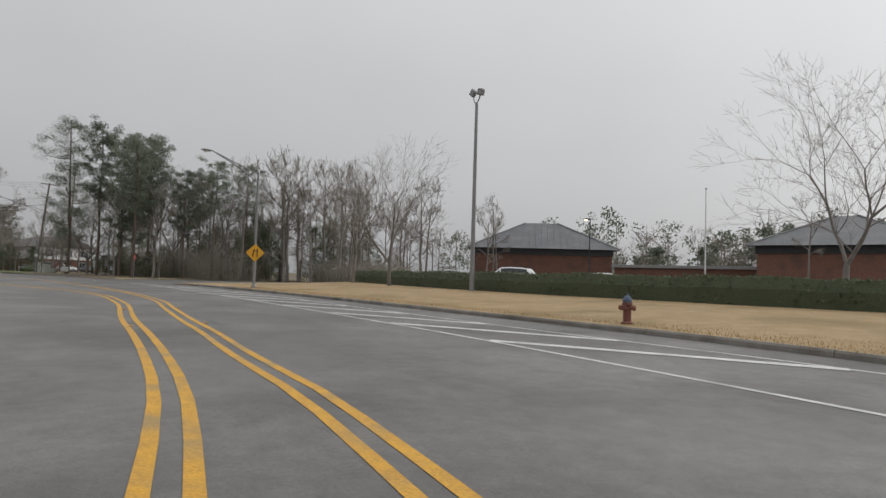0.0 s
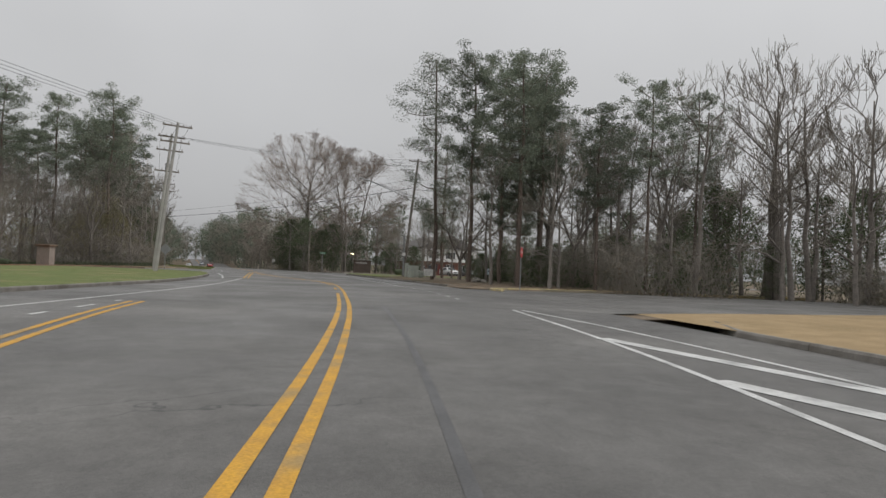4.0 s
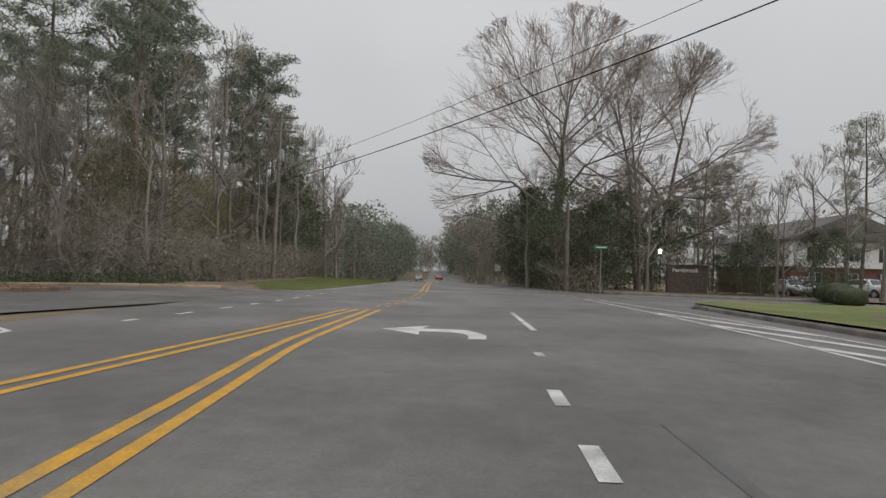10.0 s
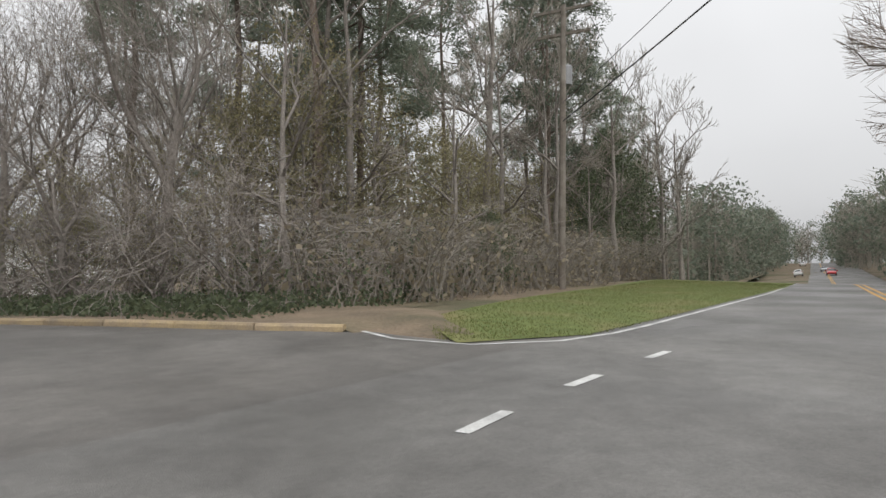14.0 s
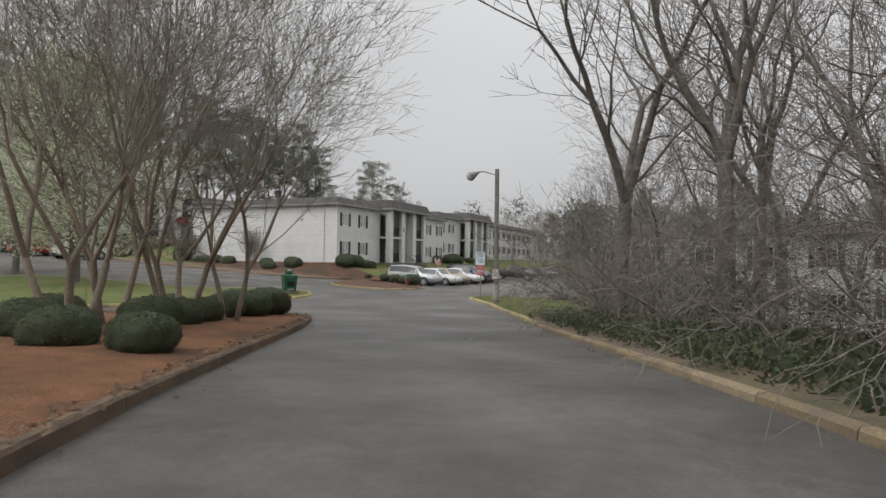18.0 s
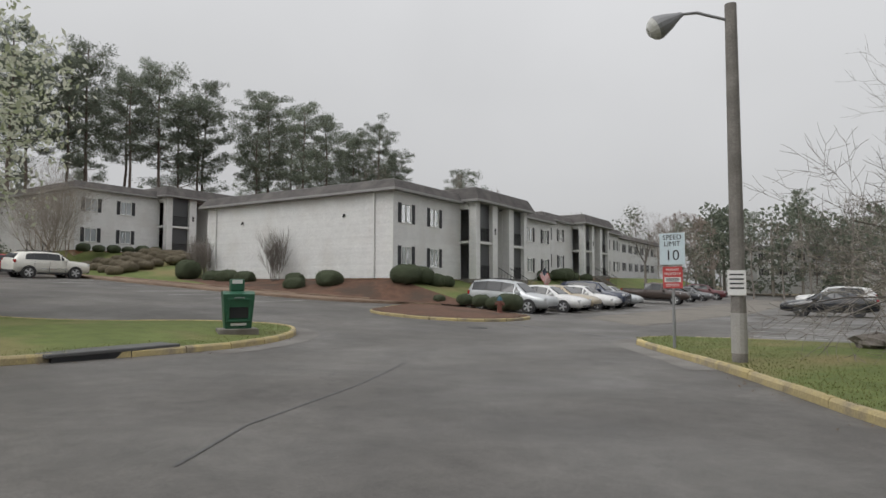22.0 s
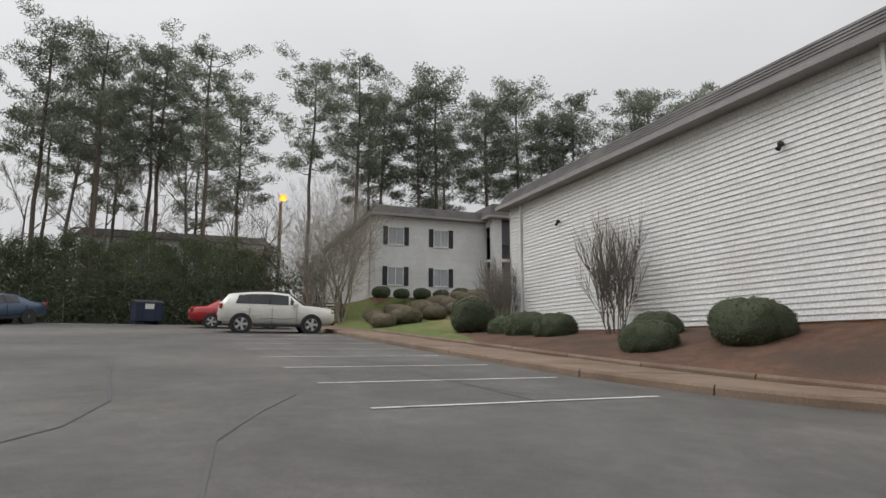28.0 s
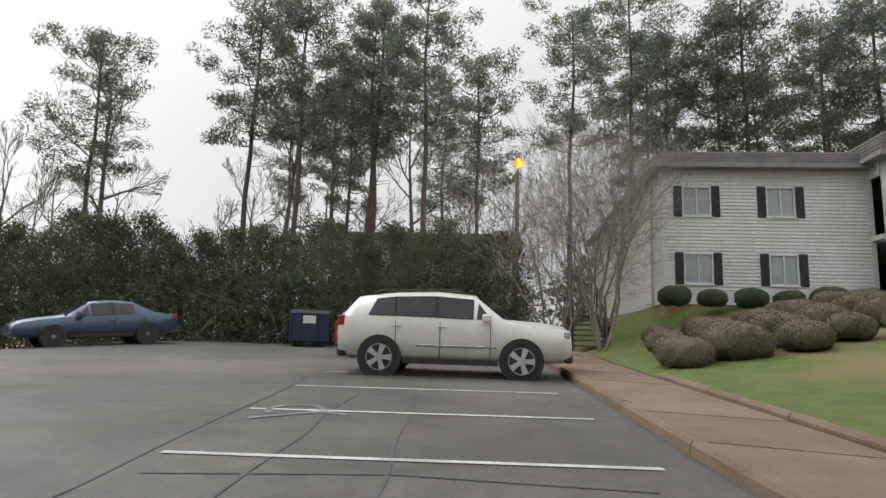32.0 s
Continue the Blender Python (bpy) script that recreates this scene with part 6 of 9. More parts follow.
for k, (x, y, s, tn) in enumerate(((-2.5, 28.2, 1.25, 40), (0.9, 25.7, 1.0, 100), (4.4, 21.6, 0.95, 200), (5.7, 18.6, 0.8, 10), (2.6, 28.5, 0.9, 300), (2, 30, 0.85, 60), (5.5, 27, 0.8, 130), (8, 32, 0.9, 220), (6, 38, 0.8, 20), (1, 36.5, 0.7, 80), (-1.5, 33, 0.7, 150), (9.5, 24, 0.9, 290), (6.6, 13.5, 0.7, 170), (8.2, 9.5, 0.75, 70), (10, 15, 0.8, 30), (12, 19, 0.9, 330), (-3.2, 39.5, 0.6, 45), (-5.6, 43.4, 0.45, 90))):
    plant(BARE[(k * 3) % 4], x, y, turn=tn, s=s, group=DR)
place(BRUSH[0], -2.3, 26.6)
place(BRUSH[1], -3.4, 29.6, turn=40, s=0.9)
plant(BRUSH[0], -6.4, 42.9, turn=80, s=1.0, group="brush beside the drive")
plant(BRUSH[1], -5.4, 41.2, turn=10, s=1.05, group="brush beside the drive")
for x, y, s in ((-0.4, 23.4, 0.9), (1.6, 20.2, 0.85), (3.4, 16.6, 0.9), (4.9, 13.4, 0.9), (5.8, 10.2, 0.95), (7.2, 7.2, 1.0), (8.6, 5.0, 0.9), (-2.4, 32.6, 0.9), (-1.2, 36.0, 0.9), (2.2, 24.2, 1.0), (4.6, 18.6, 1.0), (6.6, 14.6, 1.1), (8.2, 10.6, 1.1), (0.6, 28.0, 1.0)):
    plant(BRUSH[R.randrange(2)], x, y, s=s, group="brush beside the drive")
place(MYRTLE[0], -10.7, 16.3, turn=20)
place(MYRTLE[1], -11.2, 15.0, turn=70)
place(MYRTLE[2], -10.6, 18.0, turn=0, s=0.9)
plant(MYRTLE[1], -9.2, 12.6, turn=200, s=0.9)
plant(MYRTLE[1], -61.2, 49.8, 1.9, 80, 0.68, "multi-stemmed leafless tree before the upper building")
plant(MYRTLE[0], -61.8, 48.4, 1.7, 200, 0.68, "multi-stemmed leafless tree beside the steps")
plant(MYRTLE[1], -64.2, 50.4, 2.6, 310, 0.85, "multi-stemmed leafless tree at the upper building's corner")
PEAR = leafy("pear_tree", 81, 12.5, 6.0, "ornamental pear in pale green and white blossom", "leaf_pale", 260, 110, 0.115, 0.34, 0.16)
place(PEAR, -31.8, 28.9)
plant(PEAR, -41, 31.5, s=0.7)
# pines behind the buildings
BACK = "tall pines behind the buildings"
rr = random.Random(9)
for y in [28 + 3.4 * k for k in range(6)] + [53 + 2.7 * k for k in range(10)] + [80 + 2.3 * k for k in range(17)]:
    y += rr.uniform(-0.9, 0.9)
    x = rr.uniform(-95, -86) if 48 < y < 80 else (rr.uniform(-100, -80) if y < 48 else rr.uniform(-92, -74))
    plant(PINES[rr.randrange(4)], x, y, 3.2 if y < 45 else 4.3, s=(1.25 if 52 < y < 100 else 1.1) * rr.uniform(0.9, 1.1), group=BACK)
for k in range(13):
    plant(FAR[k % 3], rr.uniform(-88, -75), 10 + k * 3.1, 2.5, s=rr.uniform(0.75, 1.0), group=BACK)
for x, y in ((-73.5, 22.6), (-77, 30.5), (-74, 35), (-78.5, 38.5), (-75.5, 42)):
    plant(PINES[rr.randrange(4)], x, y, 2.8, s=rr.uniform(0.95, 1.12), group=BACK)
plant(PINES[2], -80, 143, 3.5, s=1.25, group=BACK)
plant(PINES[0], -77, 150, 3.5, s=0.95, group=BACK)
for k in range(12):
    plant(FAR[k % 3], rr.uniform(-74, -66), rr.uniform(84, 150), 3.0, s=rr.uniform(0.8, 1.05), group=BACK)
# far side of the lot
for k in range(30):
    plant(PINES[k % 4] if k % 3 else FAR[k % 3], -40 + k * 3.6 + rr.uniform(-2, 2), rr.uniform(150, 176), 1.0, s=rr.uniform(0.6, 0.85), group="trees beyond the lot")
for x, y in ((-19, 118), (-16, 126), (-12, 112), (-8, 104), (0, 92), (6, 84), (10, 72), (12, 60), (4, 66)):
    plant(FAR[R.randrange(3)], x, y, s=rr.uniform(0.55, 0.75), group="trees beyond the lot")

plant(OAK[0], -24.5, 101, 0.6, 40, 0.36, "dark two-trunked leafless tree between the parked cars")
plant(BARE[3], -26.5, 92, 0.6, 120, 0.5, "leaning leafless tree before the farther building")

# evergreens
EVER = [leafy("evergreen_tree", 91 + k, 8.5, 3.2, "dense dark green evergreen reaching to the ground", "leaf", 120, 58, 0.10, 0.14, 0.02) for k in range(2)]
place(EVER[0], 31, -15.2)
place(EVER[1], 36, -12.6)
for k, (x, y, z, s) in enumerate(((34, -24, None, 0.8), (39, -19, None, 1.0), (50, -16, None, 1.0), (41, -12, None, 1.1), (33, -20, None, 0.9), (46, -11, None, 1.0), (28.5, -18.2, None, 0.8), (31.5, -27.2, None, 0.34), (32.2, -28.6, None, 0.45), (32, -22.6, None, 0.3), (29.6, -29.5, None, 0.6), (32, -30.5, None, 0.55), (31, -33.6, None, 0.55), (25, -33, None, 0.5), (20, 6.5, None, 0.4), (50, 17.5, None, 1.5), (56, 21, None, 1.6), (44, 14.5, None, 1.2), (61, 25, None, 1.5), (39, 13, None, 0.8))):
    plant(EVER[k % 2], x, y, z, s=s, group="dark evergreens")
for k in range(52):
    plant(EVER[k % 2], (-65.5, -69.5)[k % 2] - rr.uniform(0, 2.0), 11 + k * 0.7, 1.5 + 0.8 * (k % 2), s=rr.uniform(0.52, 0.66), group="evergreen screen behind the lot")
for k in range(9):
    plant(EVER[k % 2], -36 + k * 4 + rr.uniform(-1, 1), -52 - rr.uniform(0, 8), s=rr.uniform(0.8, 1.1), group="understorey of the clump")
for x, y, s in ((-11, -36.0, 0.36), (-9, -35.2, 0.32), (-12.6, -37.5, 0.4), (-7.6, -36.6, 0.36), (-14.5, -37, 0.36), (-17, -36.2, 0.34), (-10, -38.5, 0.45), (-25, -36, 0.36), (-27.5, -37, 0.36), (-22.5, -38.6, 0.4)):
    plant(EVER[R.randrange(2)], x, y, s=s, group="understorey of the clump")
for k in range(12):
    plant(EVER[k % 2], -33 + k * 2.4 + rr.uniform(-1, 1), -44 - rr.uniform(0, 10), s=rr.uniform(0.4, 0.6), group="understorey of the clump")

# tall olive scrub at the wood's edge
SCRUB = [leafy("scrub_tree", 131 + k, 7.5, 3.0, "tangled scrub tree with olive-tan new leaves", "leaf_olive", 70, 64, 0.065, 0.09, 0.05) for k in range(2)]
place(SCRUB[0], 12.5, 8.5)
place(SCRUB[1], 16.5, 9.5, s=1.15)
for k in range(20):
    plant(SCRUB[k % 2], 10.5 + k * 1.7 + rr.uniform(-1, 1), 8.5 + k * 0.55 + rr.uniform(-1.5, 4), s=rr.uniform(0.7, 1.35), group="scrub at the wood's edge")
for k in range(8):
    plant(SCRUB[k % 2], 8 + rr.uniform(-1.5, 1.5), 9 + k * 1.6, s=rr.uniform(0.45, 0.7), group="scrub at the wood's edge")

# clipped shrubs
BUSH = [shrub("round_shrub", 101 + k, 1.0, 1.0, 1.35, "clipped round dark green shrub") for k in range(2)]
BROWN = [shrub("bronze_shrub", 111 + k, 0.95, 0.95, 1.15, "rounded bronze-brown shrub on the bank", "leaf_brown", 3200, 0.03) for k in range(2)]
BIGBUSH = shrub("large_shrub", 121, 1.15, 1.15, 2.0, "tall dense dark green shrub at the building corner", "leaf", 3400, 0.04)


def wall_z(x, y):
    """The bank's height between the sidewalk and the building."""
    f = min(max((y - 51.0) / 3.8, 0), 1)
    return (G(x, 50) + 0.15) * (1 - f) + 1.08 * f


place(BUSH[0], -30.9, 54.9, 0.68, s=0.95)
place(BUSH[1], -30.8, 56.3, 0.72, s=0.85)
for x, y, s in ((-30.6, 57.6, 0.72), (-30.5, 58.8, 0.62), (-35.7, 53.4, 0.95), (-37.5, 52.2, 0.86), (-39.0, 53.7, 0.74), (-43.2, 53.1, 0.95), (-44.8, 53.0, 0.98), (-46.5, 53.1, 0.92)):
    plant(BUSH[R.randrange(2)], x, y, (wall_z(x, y) if x < -31.5 else 0.75) - 0.26, s=s, group="shrubs along the siding")
place(BIGBUSH, -48.8, 52.6, 1.0, s=0.78)
plant(BIGBUSH, -50.2, 53.6, 1.2, s=0.7)
place(WAND[0], -41.0, 53.8, 0.95, s=1.12)
place(WAND[1], -48.9, 54.1, 1.2, s=0.95)
plant(WAND[0], -50.3, 54.6, 1.3, s=0.9)


def bank_z(x, y):
    f = min(max((y - 49.3) / 8.0, 0), 1)
    return (G(x, 49.3) + 0.15) * (1 - f) + (1.9 + (-49.5 - x) * 0.125) * f


place(BROWN[0], -55.2, 51.8, bank_z(-55.2, 51.8) - 0.2, s=0.85)
place(BROWN[1], -56.6, 53.4, bank_z(-56.6, 53.4) - 0.2, s=0.85)
for r_ in range(4):
    for k in range(7):
        x, y = -54.6 - r_ * 1.85 - (k % 2) * 0.5 - k * 0.35, 50.5 + k * 1.45 + r_ * 0.3
        plant(BROWN[(k + r_) % 2], x, y, bank_z(x, y) - 0.16, s=R.uniform(0.72, 0.92), group="shrubs on the bank")
for k in range(6):
    plant(BUSH[k % 2], -63.6, 52.8 + k * 1.35, 3.5, s=R.uniform(0.55, 0.85), group="shrubs before the upper building")
for x, y, s in ((-6.6, 11.9, 0.62), (-9.3, 14.4, 0.68), (-10.2, 16.0, 0.6), (-10.8, 17.2, 0.6), (-11.5, 18.1, 0.62), (-12.0, 19.3, 0.65), (-12.2, 20.6, 0.72), (-12.8, 22.1, 0.78), (-14.4, 22.3, 0.72), (-7.9, 11.6, 0.55), (-9.6, 12.2, 0.6), (-12.2, 17.0, 0.6), (-13.4, 18.6, 0.6), (-11.0, 13.6, 0.6)):
    plant(BUSH[R.randrange(2)], x, y, G(x, y) + 0.08, s=s, group="hedge along the drive")
for x, y, s in ((-26.3, 54.2, 0.6), (-24.9, 53.5, 0.55), (-23.6, 52.7, 0.6), (-22.6, 52.2, 0.72), (-28.1, 54.3, 0.42)):
    plant(BUSH[R.randrange(2)], x, y, G(x, y) + 0.16, s=s, group="shrubs on the mulch island")
for x, y, s in ((-31.4, 76.5, 0.9), (-31.2, 79.5, 1.0), (-31.6, 82, 1.1), (-31.6, 84, 0.9), (-31.5, 88, 0.8)):
    plant(BUSH[R.randrange(2)], x, y, 1.1, s=s, group="shrubs along the siding")
for k in range(9):
    plant(BUSH[k % 2], 13 + k * 1.6, -29.5 - k * 0.4, s=R.uniform(0.7, 0.9), group="hedge by the side street")
for k in range(9):
    plant(BUSH[k % 2], -66 - k * 1.25, -8.2 + k * 0.35, s=R.uniform(0.8, 1.0), group="shrubs on the verge")

# long clipped hedge before the office car park
hedge = thing("hedge", "long clipped dark green hedge behind the dormant lawn", "hedge")
hp = resample(smooth_line([(-122, -37.5), (-112, -36.5), (-100, -36.6), (-87.6, -38.4), (-72, -44), (-57, -50)]), 60)
hb, hl, rr = MB(), MB(), random.Random(3)
rings = []
for i, p in enumerate(hp):
    a, b = hp[max(i - 1, 0)], hp[min(i + 1, 59)]
    s = math.dist(a, b)
    nx, ny = -(b[1] - a[1]) / s, (b[0] - a[0]) / s
    w = 0.75 + 0.06 * math.sin(i * 1.7)
    h = 1.15 + 0.05 * math.sin(i * 0.9) + 0.03 * math.sin(i * 2.3)
    rings.append([(p[0] + nx * o, p[1] + ny * o, 0.5 + z) for o, z in ((-w, 0), (-w * 1.02, h * 0.6), (-w * 0.7, h), (w * 0.7, h), (w * 1.02, h * 0.6), (w, 0))])
    for _ in range(85):
        o, z = rr.choice(((rr.uniform(-w, w), h), (rr.choice((-1, 1)) * w * 1.02, rr.uniform(0.05, h))))
        f = rr.random()
        q = Vector((p[0] + (b[0] - p[0]) * f + nx * o, p[1] + (b[1] - p[1]) * f + ny * o, 0.5 + z + rr.gauss(0, 0.03)))
        u = Vector((rr.gauss(0, 1), rr.gauss(0, 1), rr.gauss(0, 1))).normalized()
        v = u.cross(Vector((rr.gauss(0, 1), rr.gauss(0, 1), rr.gauss(0, 1)))).normalized()
        hl.add([q - u * 0.09, q + v * 0.05, q + u * 0.09, q - v * 0.05], [(0, 1, 2, 3)])
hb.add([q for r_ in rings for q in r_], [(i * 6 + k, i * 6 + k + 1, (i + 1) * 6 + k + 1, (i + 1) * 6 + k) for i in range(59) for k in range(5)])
# solid filling whose colour carries the shade inside the hedge
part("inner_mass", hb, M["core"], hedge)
part("foliage", hl, M["leaf_bush"], hedge)


# undergrowth: tangles of stems and leaves that nobody could count
def thicket(name, label, spots, height, stems, leafs, leaf, seed, twig="twig", size=0.12):
    rr = random.Random(seed)
    st, lf = MB(), MB()
    for x, y, rad in spots:
        for _ in range(stems):
            a, q = rr.uniform(0, 6.283), rad * math.sqrt(rr.random())
            px, py = x + q * math.cos(a), y + q * math.sin(a)
            p = Vector((px, py, G(px, py)))
            h = height * rr.uniform(0.5, 1.2)
            d = Vector((rr.gauss(0, 0.4), rr.gauss(0, 0.4), 1))
            m1 = p + d * h * 0.45
            m2 = m1 + Vector((d.x * 1.6 + rr.gauss(0, 0.3), d.y * 1.6 + rr.gauss(0, 0.3), 0.75)) * h * 0.3
            tip = m2 + Vector((d.x * 2.2 + rr.gauss(0, 0.5), d.y * 2.2 + rr.gauss(0, 0.5), rr.gauss(-0.1, 0.3))) * h * 0.25
            st.tube([p, m1, m2, tip], [0.016, 0.012, 0.008, 0.004], 3, False)
            for _ in range(4):
                b = m1.lerp(m2, rr.random()) if rr.random() < 0.5 else m2.lerp(tip, rr.random())
                st.tube([b, b + Vector((rr.gauss(0, 0.6), rr.gauss(0, 0.6), rr.gauss(0.2, 0.3))) * h * 0.28], [0.007, 0.003], 3, False)
        for _ in range(leafs):
            a, q = rr.uniform(0, 6.283), rad * math.sqrt(rr.random()) * 1.05
            px, py = x + q * math.cos(a), y + q * math.sin(a)
            z = G(px, py) + height * rr.random() ** 1.5 * (1.05 - 0.5 * (q / rad) ** 2)
            u = Vector((rr.gauss(0, 1), rr.gauss(0, 1), rr.gauss(0, 1))).normalized()
            v = u.cross(Vector((rr.gauss(0, 1), rr.gauss(0, 1), rr.gauss(0, 1)))).normalized()
            s = size * rr.uniform(0.6, 1.4)
            p = Vector((px, py, z))
            lf.add([p - u * s, p + v * s * 0.55, p + u * s, p - v * s * 0.55], [(0, 1, 2, 3)])
    t = thing(name, label, "undergrowth", kind="stuff")
    part("stems", st, M[twig], t)
    part("leaf_cover", lf, M[leaf], t)
    return t


rr = random.Random(17)
edge = [(10 + k * 1.5 + rr.uniform(-0.6, 0.6), 3.5 + k * 0.42 + rr.uniform(-1, 2.2), rr.uniform(1.3, 2.2)) for k in range(30)]
thicket("undergrowth", "brown tangle of saplings and vines at the wood's edge", edge, 3.6, 55, 260, "leaf_brown", 1)
thicket("undergrowth", "greener vines and shrubs at the wood's edge", [(x + 1.5, y + 2.5, r_) for x, y, r_ in edge[::2]], 3.0, 20, 420, "leaf", 2)
side = [(x + 1.5 + rr.uniform(0, 0.5), y + 0.5, rr.uniform(0.95, 1.3)) for x, y in resample(offset(cut(DRIVE_E, (5.45, 2.2), (-6.0, 28.9)), 0.0), 19)]
thicket("undergrowth", "dark green ivy and brambles behind the drive's kerb", [(x + o, y + o * 0.4, r_ * (1 + 0.12 * o)) for x, y, r_ in side for o in (-0.4, 1.4, 3.4, 5.8)], 0.6, 5, 700, "leaf", 3, "twig_dark", size=0.065)
thicket("undergrowth", "bare brown brush between the trees by the drive", [(x + 3.0, y + 1.0, r_ * 1.4) for x, y, r_ in side], 2.0, 12, 300, "leaf", 4, "twig_dark", 0.06)
thicket("undergrowth", "arching bare brush beside the lamp lawn", [(-6.3, 43.2, 1.3), (-5.2, 41, 1.4), (-4.4, 38, 1.4), (-1.5, 29, 1.6), (-2.6, 32.5, 1.6), (-3.2, 36, 1.6), (-3.0, 39.5, 1.6), (0.5, 31, 2), (1, 36, 2)], 3.2, 90, 40, "leaf_brown", 5)
thicket("undergrowth", "dark thicket under the roadside pines", [(-33 + k * 1.9 + rr.uniform(-0.6, 0.6), -36.5 - 5.5 * abs(math.sin(k)) - (8 if k < 3 else 0), rr.uniform(1.4, 2.2)) for k in range(17)], 3.4, 45, 300, "leaf", 6)
thicket("undergrowth", "brown brush under the roadside pines", [(-36 + k * 2.2, -39 - 7 * abs(math.cos(k)), 2.2) for k in range(17)], 5.0, 75, 130, "leaf_brown", 7)
thicket("undergrowth", "brush along the bank beside the road", [(27 + k * 3, -17 + k * 0.7, 2.0) for k in range(14)], 2.4, 40, 220, "leaf_brown", 8)
thicket("undergrowth", "evergreen brush screening the lot", [(-64.5 - (k % 2) * 1.5, 11 + k * 1.35, 1.5) for k in range(27)], 2.8, 2, 900, "leaf", 9, size=0.09)
thicket("undergrowth", "shrubs and brush behind the office lawn", [(-66 + k * 1.6, -49 - k * 0.5, 1.8) for k in range(20)], 3.2, 60, 160, "leaf_brown", 10)
thicket("undergrowth", "brush at the foot of the pines behind the buildings", [(-86 + (k % 4) * 3, 14 + k * 3.1, 2.6) for k in range(36)], 3.0, 18, 200, "leaf", 12)


# far woods all round
def far_woods(name, label, ring, seed):
    rr = random.Random(seed)
    wood, green = MB(), MB()
    for x, y, h, kind in ring:
        z = G(x, y)
        wood.tube([(x, y, z - 1), (x, y, z + h * 0.9)], [0.25, 0.06], 4, False)
        if kind:
            for _ in range(24):
                f = rr.random() ** 0.8
                w = h * (0.06 + 0.14 * math.sin(math.pi * min(f * 0.9 + 0.12, 1)))
                q = (x + rr.gauss(0, w), y + rr.gauss(0, w), z + h * (0.05 + 0.93 * f))
                leaves(green, rr, q, h * 0.11, 22, 0.42, 0.8, 0.5)
        else:
            for _ in range(30):
                a = rr.uniform(0, 6.283)
                b = Vector((x, y, z + h * rr.uniform(0.1, 0.66)))
                e = b + Vector((math.cos(a) * rr.uniform(0.1, 0.3), math.sin(a) * rr.uniform(0.1, 0.3), rr.uniform(0.12, 0.34))) * h
                wood.tube([b, e], [0.07, 0.025], 3, False)
                for _ in range(5):
                    c = b.lerp(e, rr.uniform(0.3, 1))
                    wood.tube([c, c + Vector((rr.gauss(0, 1), rr.gauss(0, 1), rr.uniform(0.2, 1.3))) * h * 0.09], [0.04, 0.018], 3, False)
    t = thing(name, label, "woods", kind="stuff")
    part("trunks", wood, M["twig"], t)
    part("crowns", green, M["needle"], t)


rr = random.Random(23)
ring = []
for k in range(330):
    s = 60 + 270 * (k + rr.random()) / 330
    side_ = rr.choice((-1, 1))
    o = ((rr.uniform(13, 21) if s < 180 else rr.uniform(10, 16)) if k % 3 else rr.uniform(18, 46)) * side_ + (6 * side_ if s < 110 else 0)
    ring.append((0 + s * 0.973 - o * 0.232, -9.5 + s * 0.236 + o * 0.973, rr.uniform(11, 18) if s < 120 else rr.uniform(15, 22), rr.random() < (0.6 if side_ > 0 else 0.4)))
for k in range(110):
    ring.append((332 + rr.uniform(0, 60), 74 + rr.uniform(-60, 60), rr.uniform(17, 25), rr.random() < 0.6))
for k in range(90):
    ring.append((rr.uniform(-140, -104), rr.uniform(24, 125), rr.uniform(11, 17), rr.random() < 0.5))
for k in range(40):
    ring.append((rr.uniform(-125, -38), rr.uniform(-135, -112), rr.uniform(8, 12), rr.random() < 0.3))
for k in range(60):
    ring.append((rr.uniform(-44, 70), rr.uniform(138, 175), rr.uniform(12, 17), rr.random() < 0.75))
far_woods("far_woods", "mixed bare and evergreen woods along the distant road", ring, 1)
ring = []
for k in range(230):
    a = rr.uniform(0, 6.283)
    d = rr.uniform(150, 260)
    x, y = -30 + d * math.cos(a), 20 + d * math.sin(a)
    if x > 60 and abs(y - 0.24 * x + 9) < 60:
        continue
    ring.append((x, y, rr.uniform(11, 19), rr.random() < 0.5))
far_woods("far_woods", "hazy distant tree line round the grounds", ring, 2)


# ground litter and grass blades that nobody could count
def inside(poly, x, y):
    hit = False
    for (ax, ay), (bx, by) in zip(poly, poly[1:] + poly[:1]):
        if (ay > y) != (by > y) and x < (bx - ax) * (y - ay) / (by - ay) + ax:
            hit = not hit
    return hit


def blades(name, label, poly, n, h, material, seed, dz=0.14, lean=0.5, near=None):
    """Single blades of grass, one triangle each, over a plot."""
    rr = random.Random(seed)
    xs, ys = [q[0] for q in poly], [q[1] for q in poly]
    mb, made = MB(), 0
    v, f = [], []
    while made < n:
        x, y = rr.uniform(min(xs), max(xs)), rr.uniform(min(ys), max(ys))
        if not inside(poly, x, y):
            continue
        z = G(x, y) + (dz(x, y) if callable(dz) else dz)
        a = rr.uniform(0, 6.283)
        w = rr.uniform(0.006, 0.014)
        k = h * rr.uniform(0.4, 1.3)
        dx, dy = math.cos(a) * w, math.sin(a) * w
        i = len(v)
        v += [(x - dx, y - dy, z - 0.01), (x + dx, y + dy, z - 0.01), (x + rr.gauss(0, lean) * k, y + rr.gauss(0, lean) * k, z + k)]
        f.append((i, i + 1, i + 2))
        made += 1
    mb.add(v, f)
    t = thing(name, label, "grass", kind="stuff")
    part("grass_blades", mb, M[material], t)


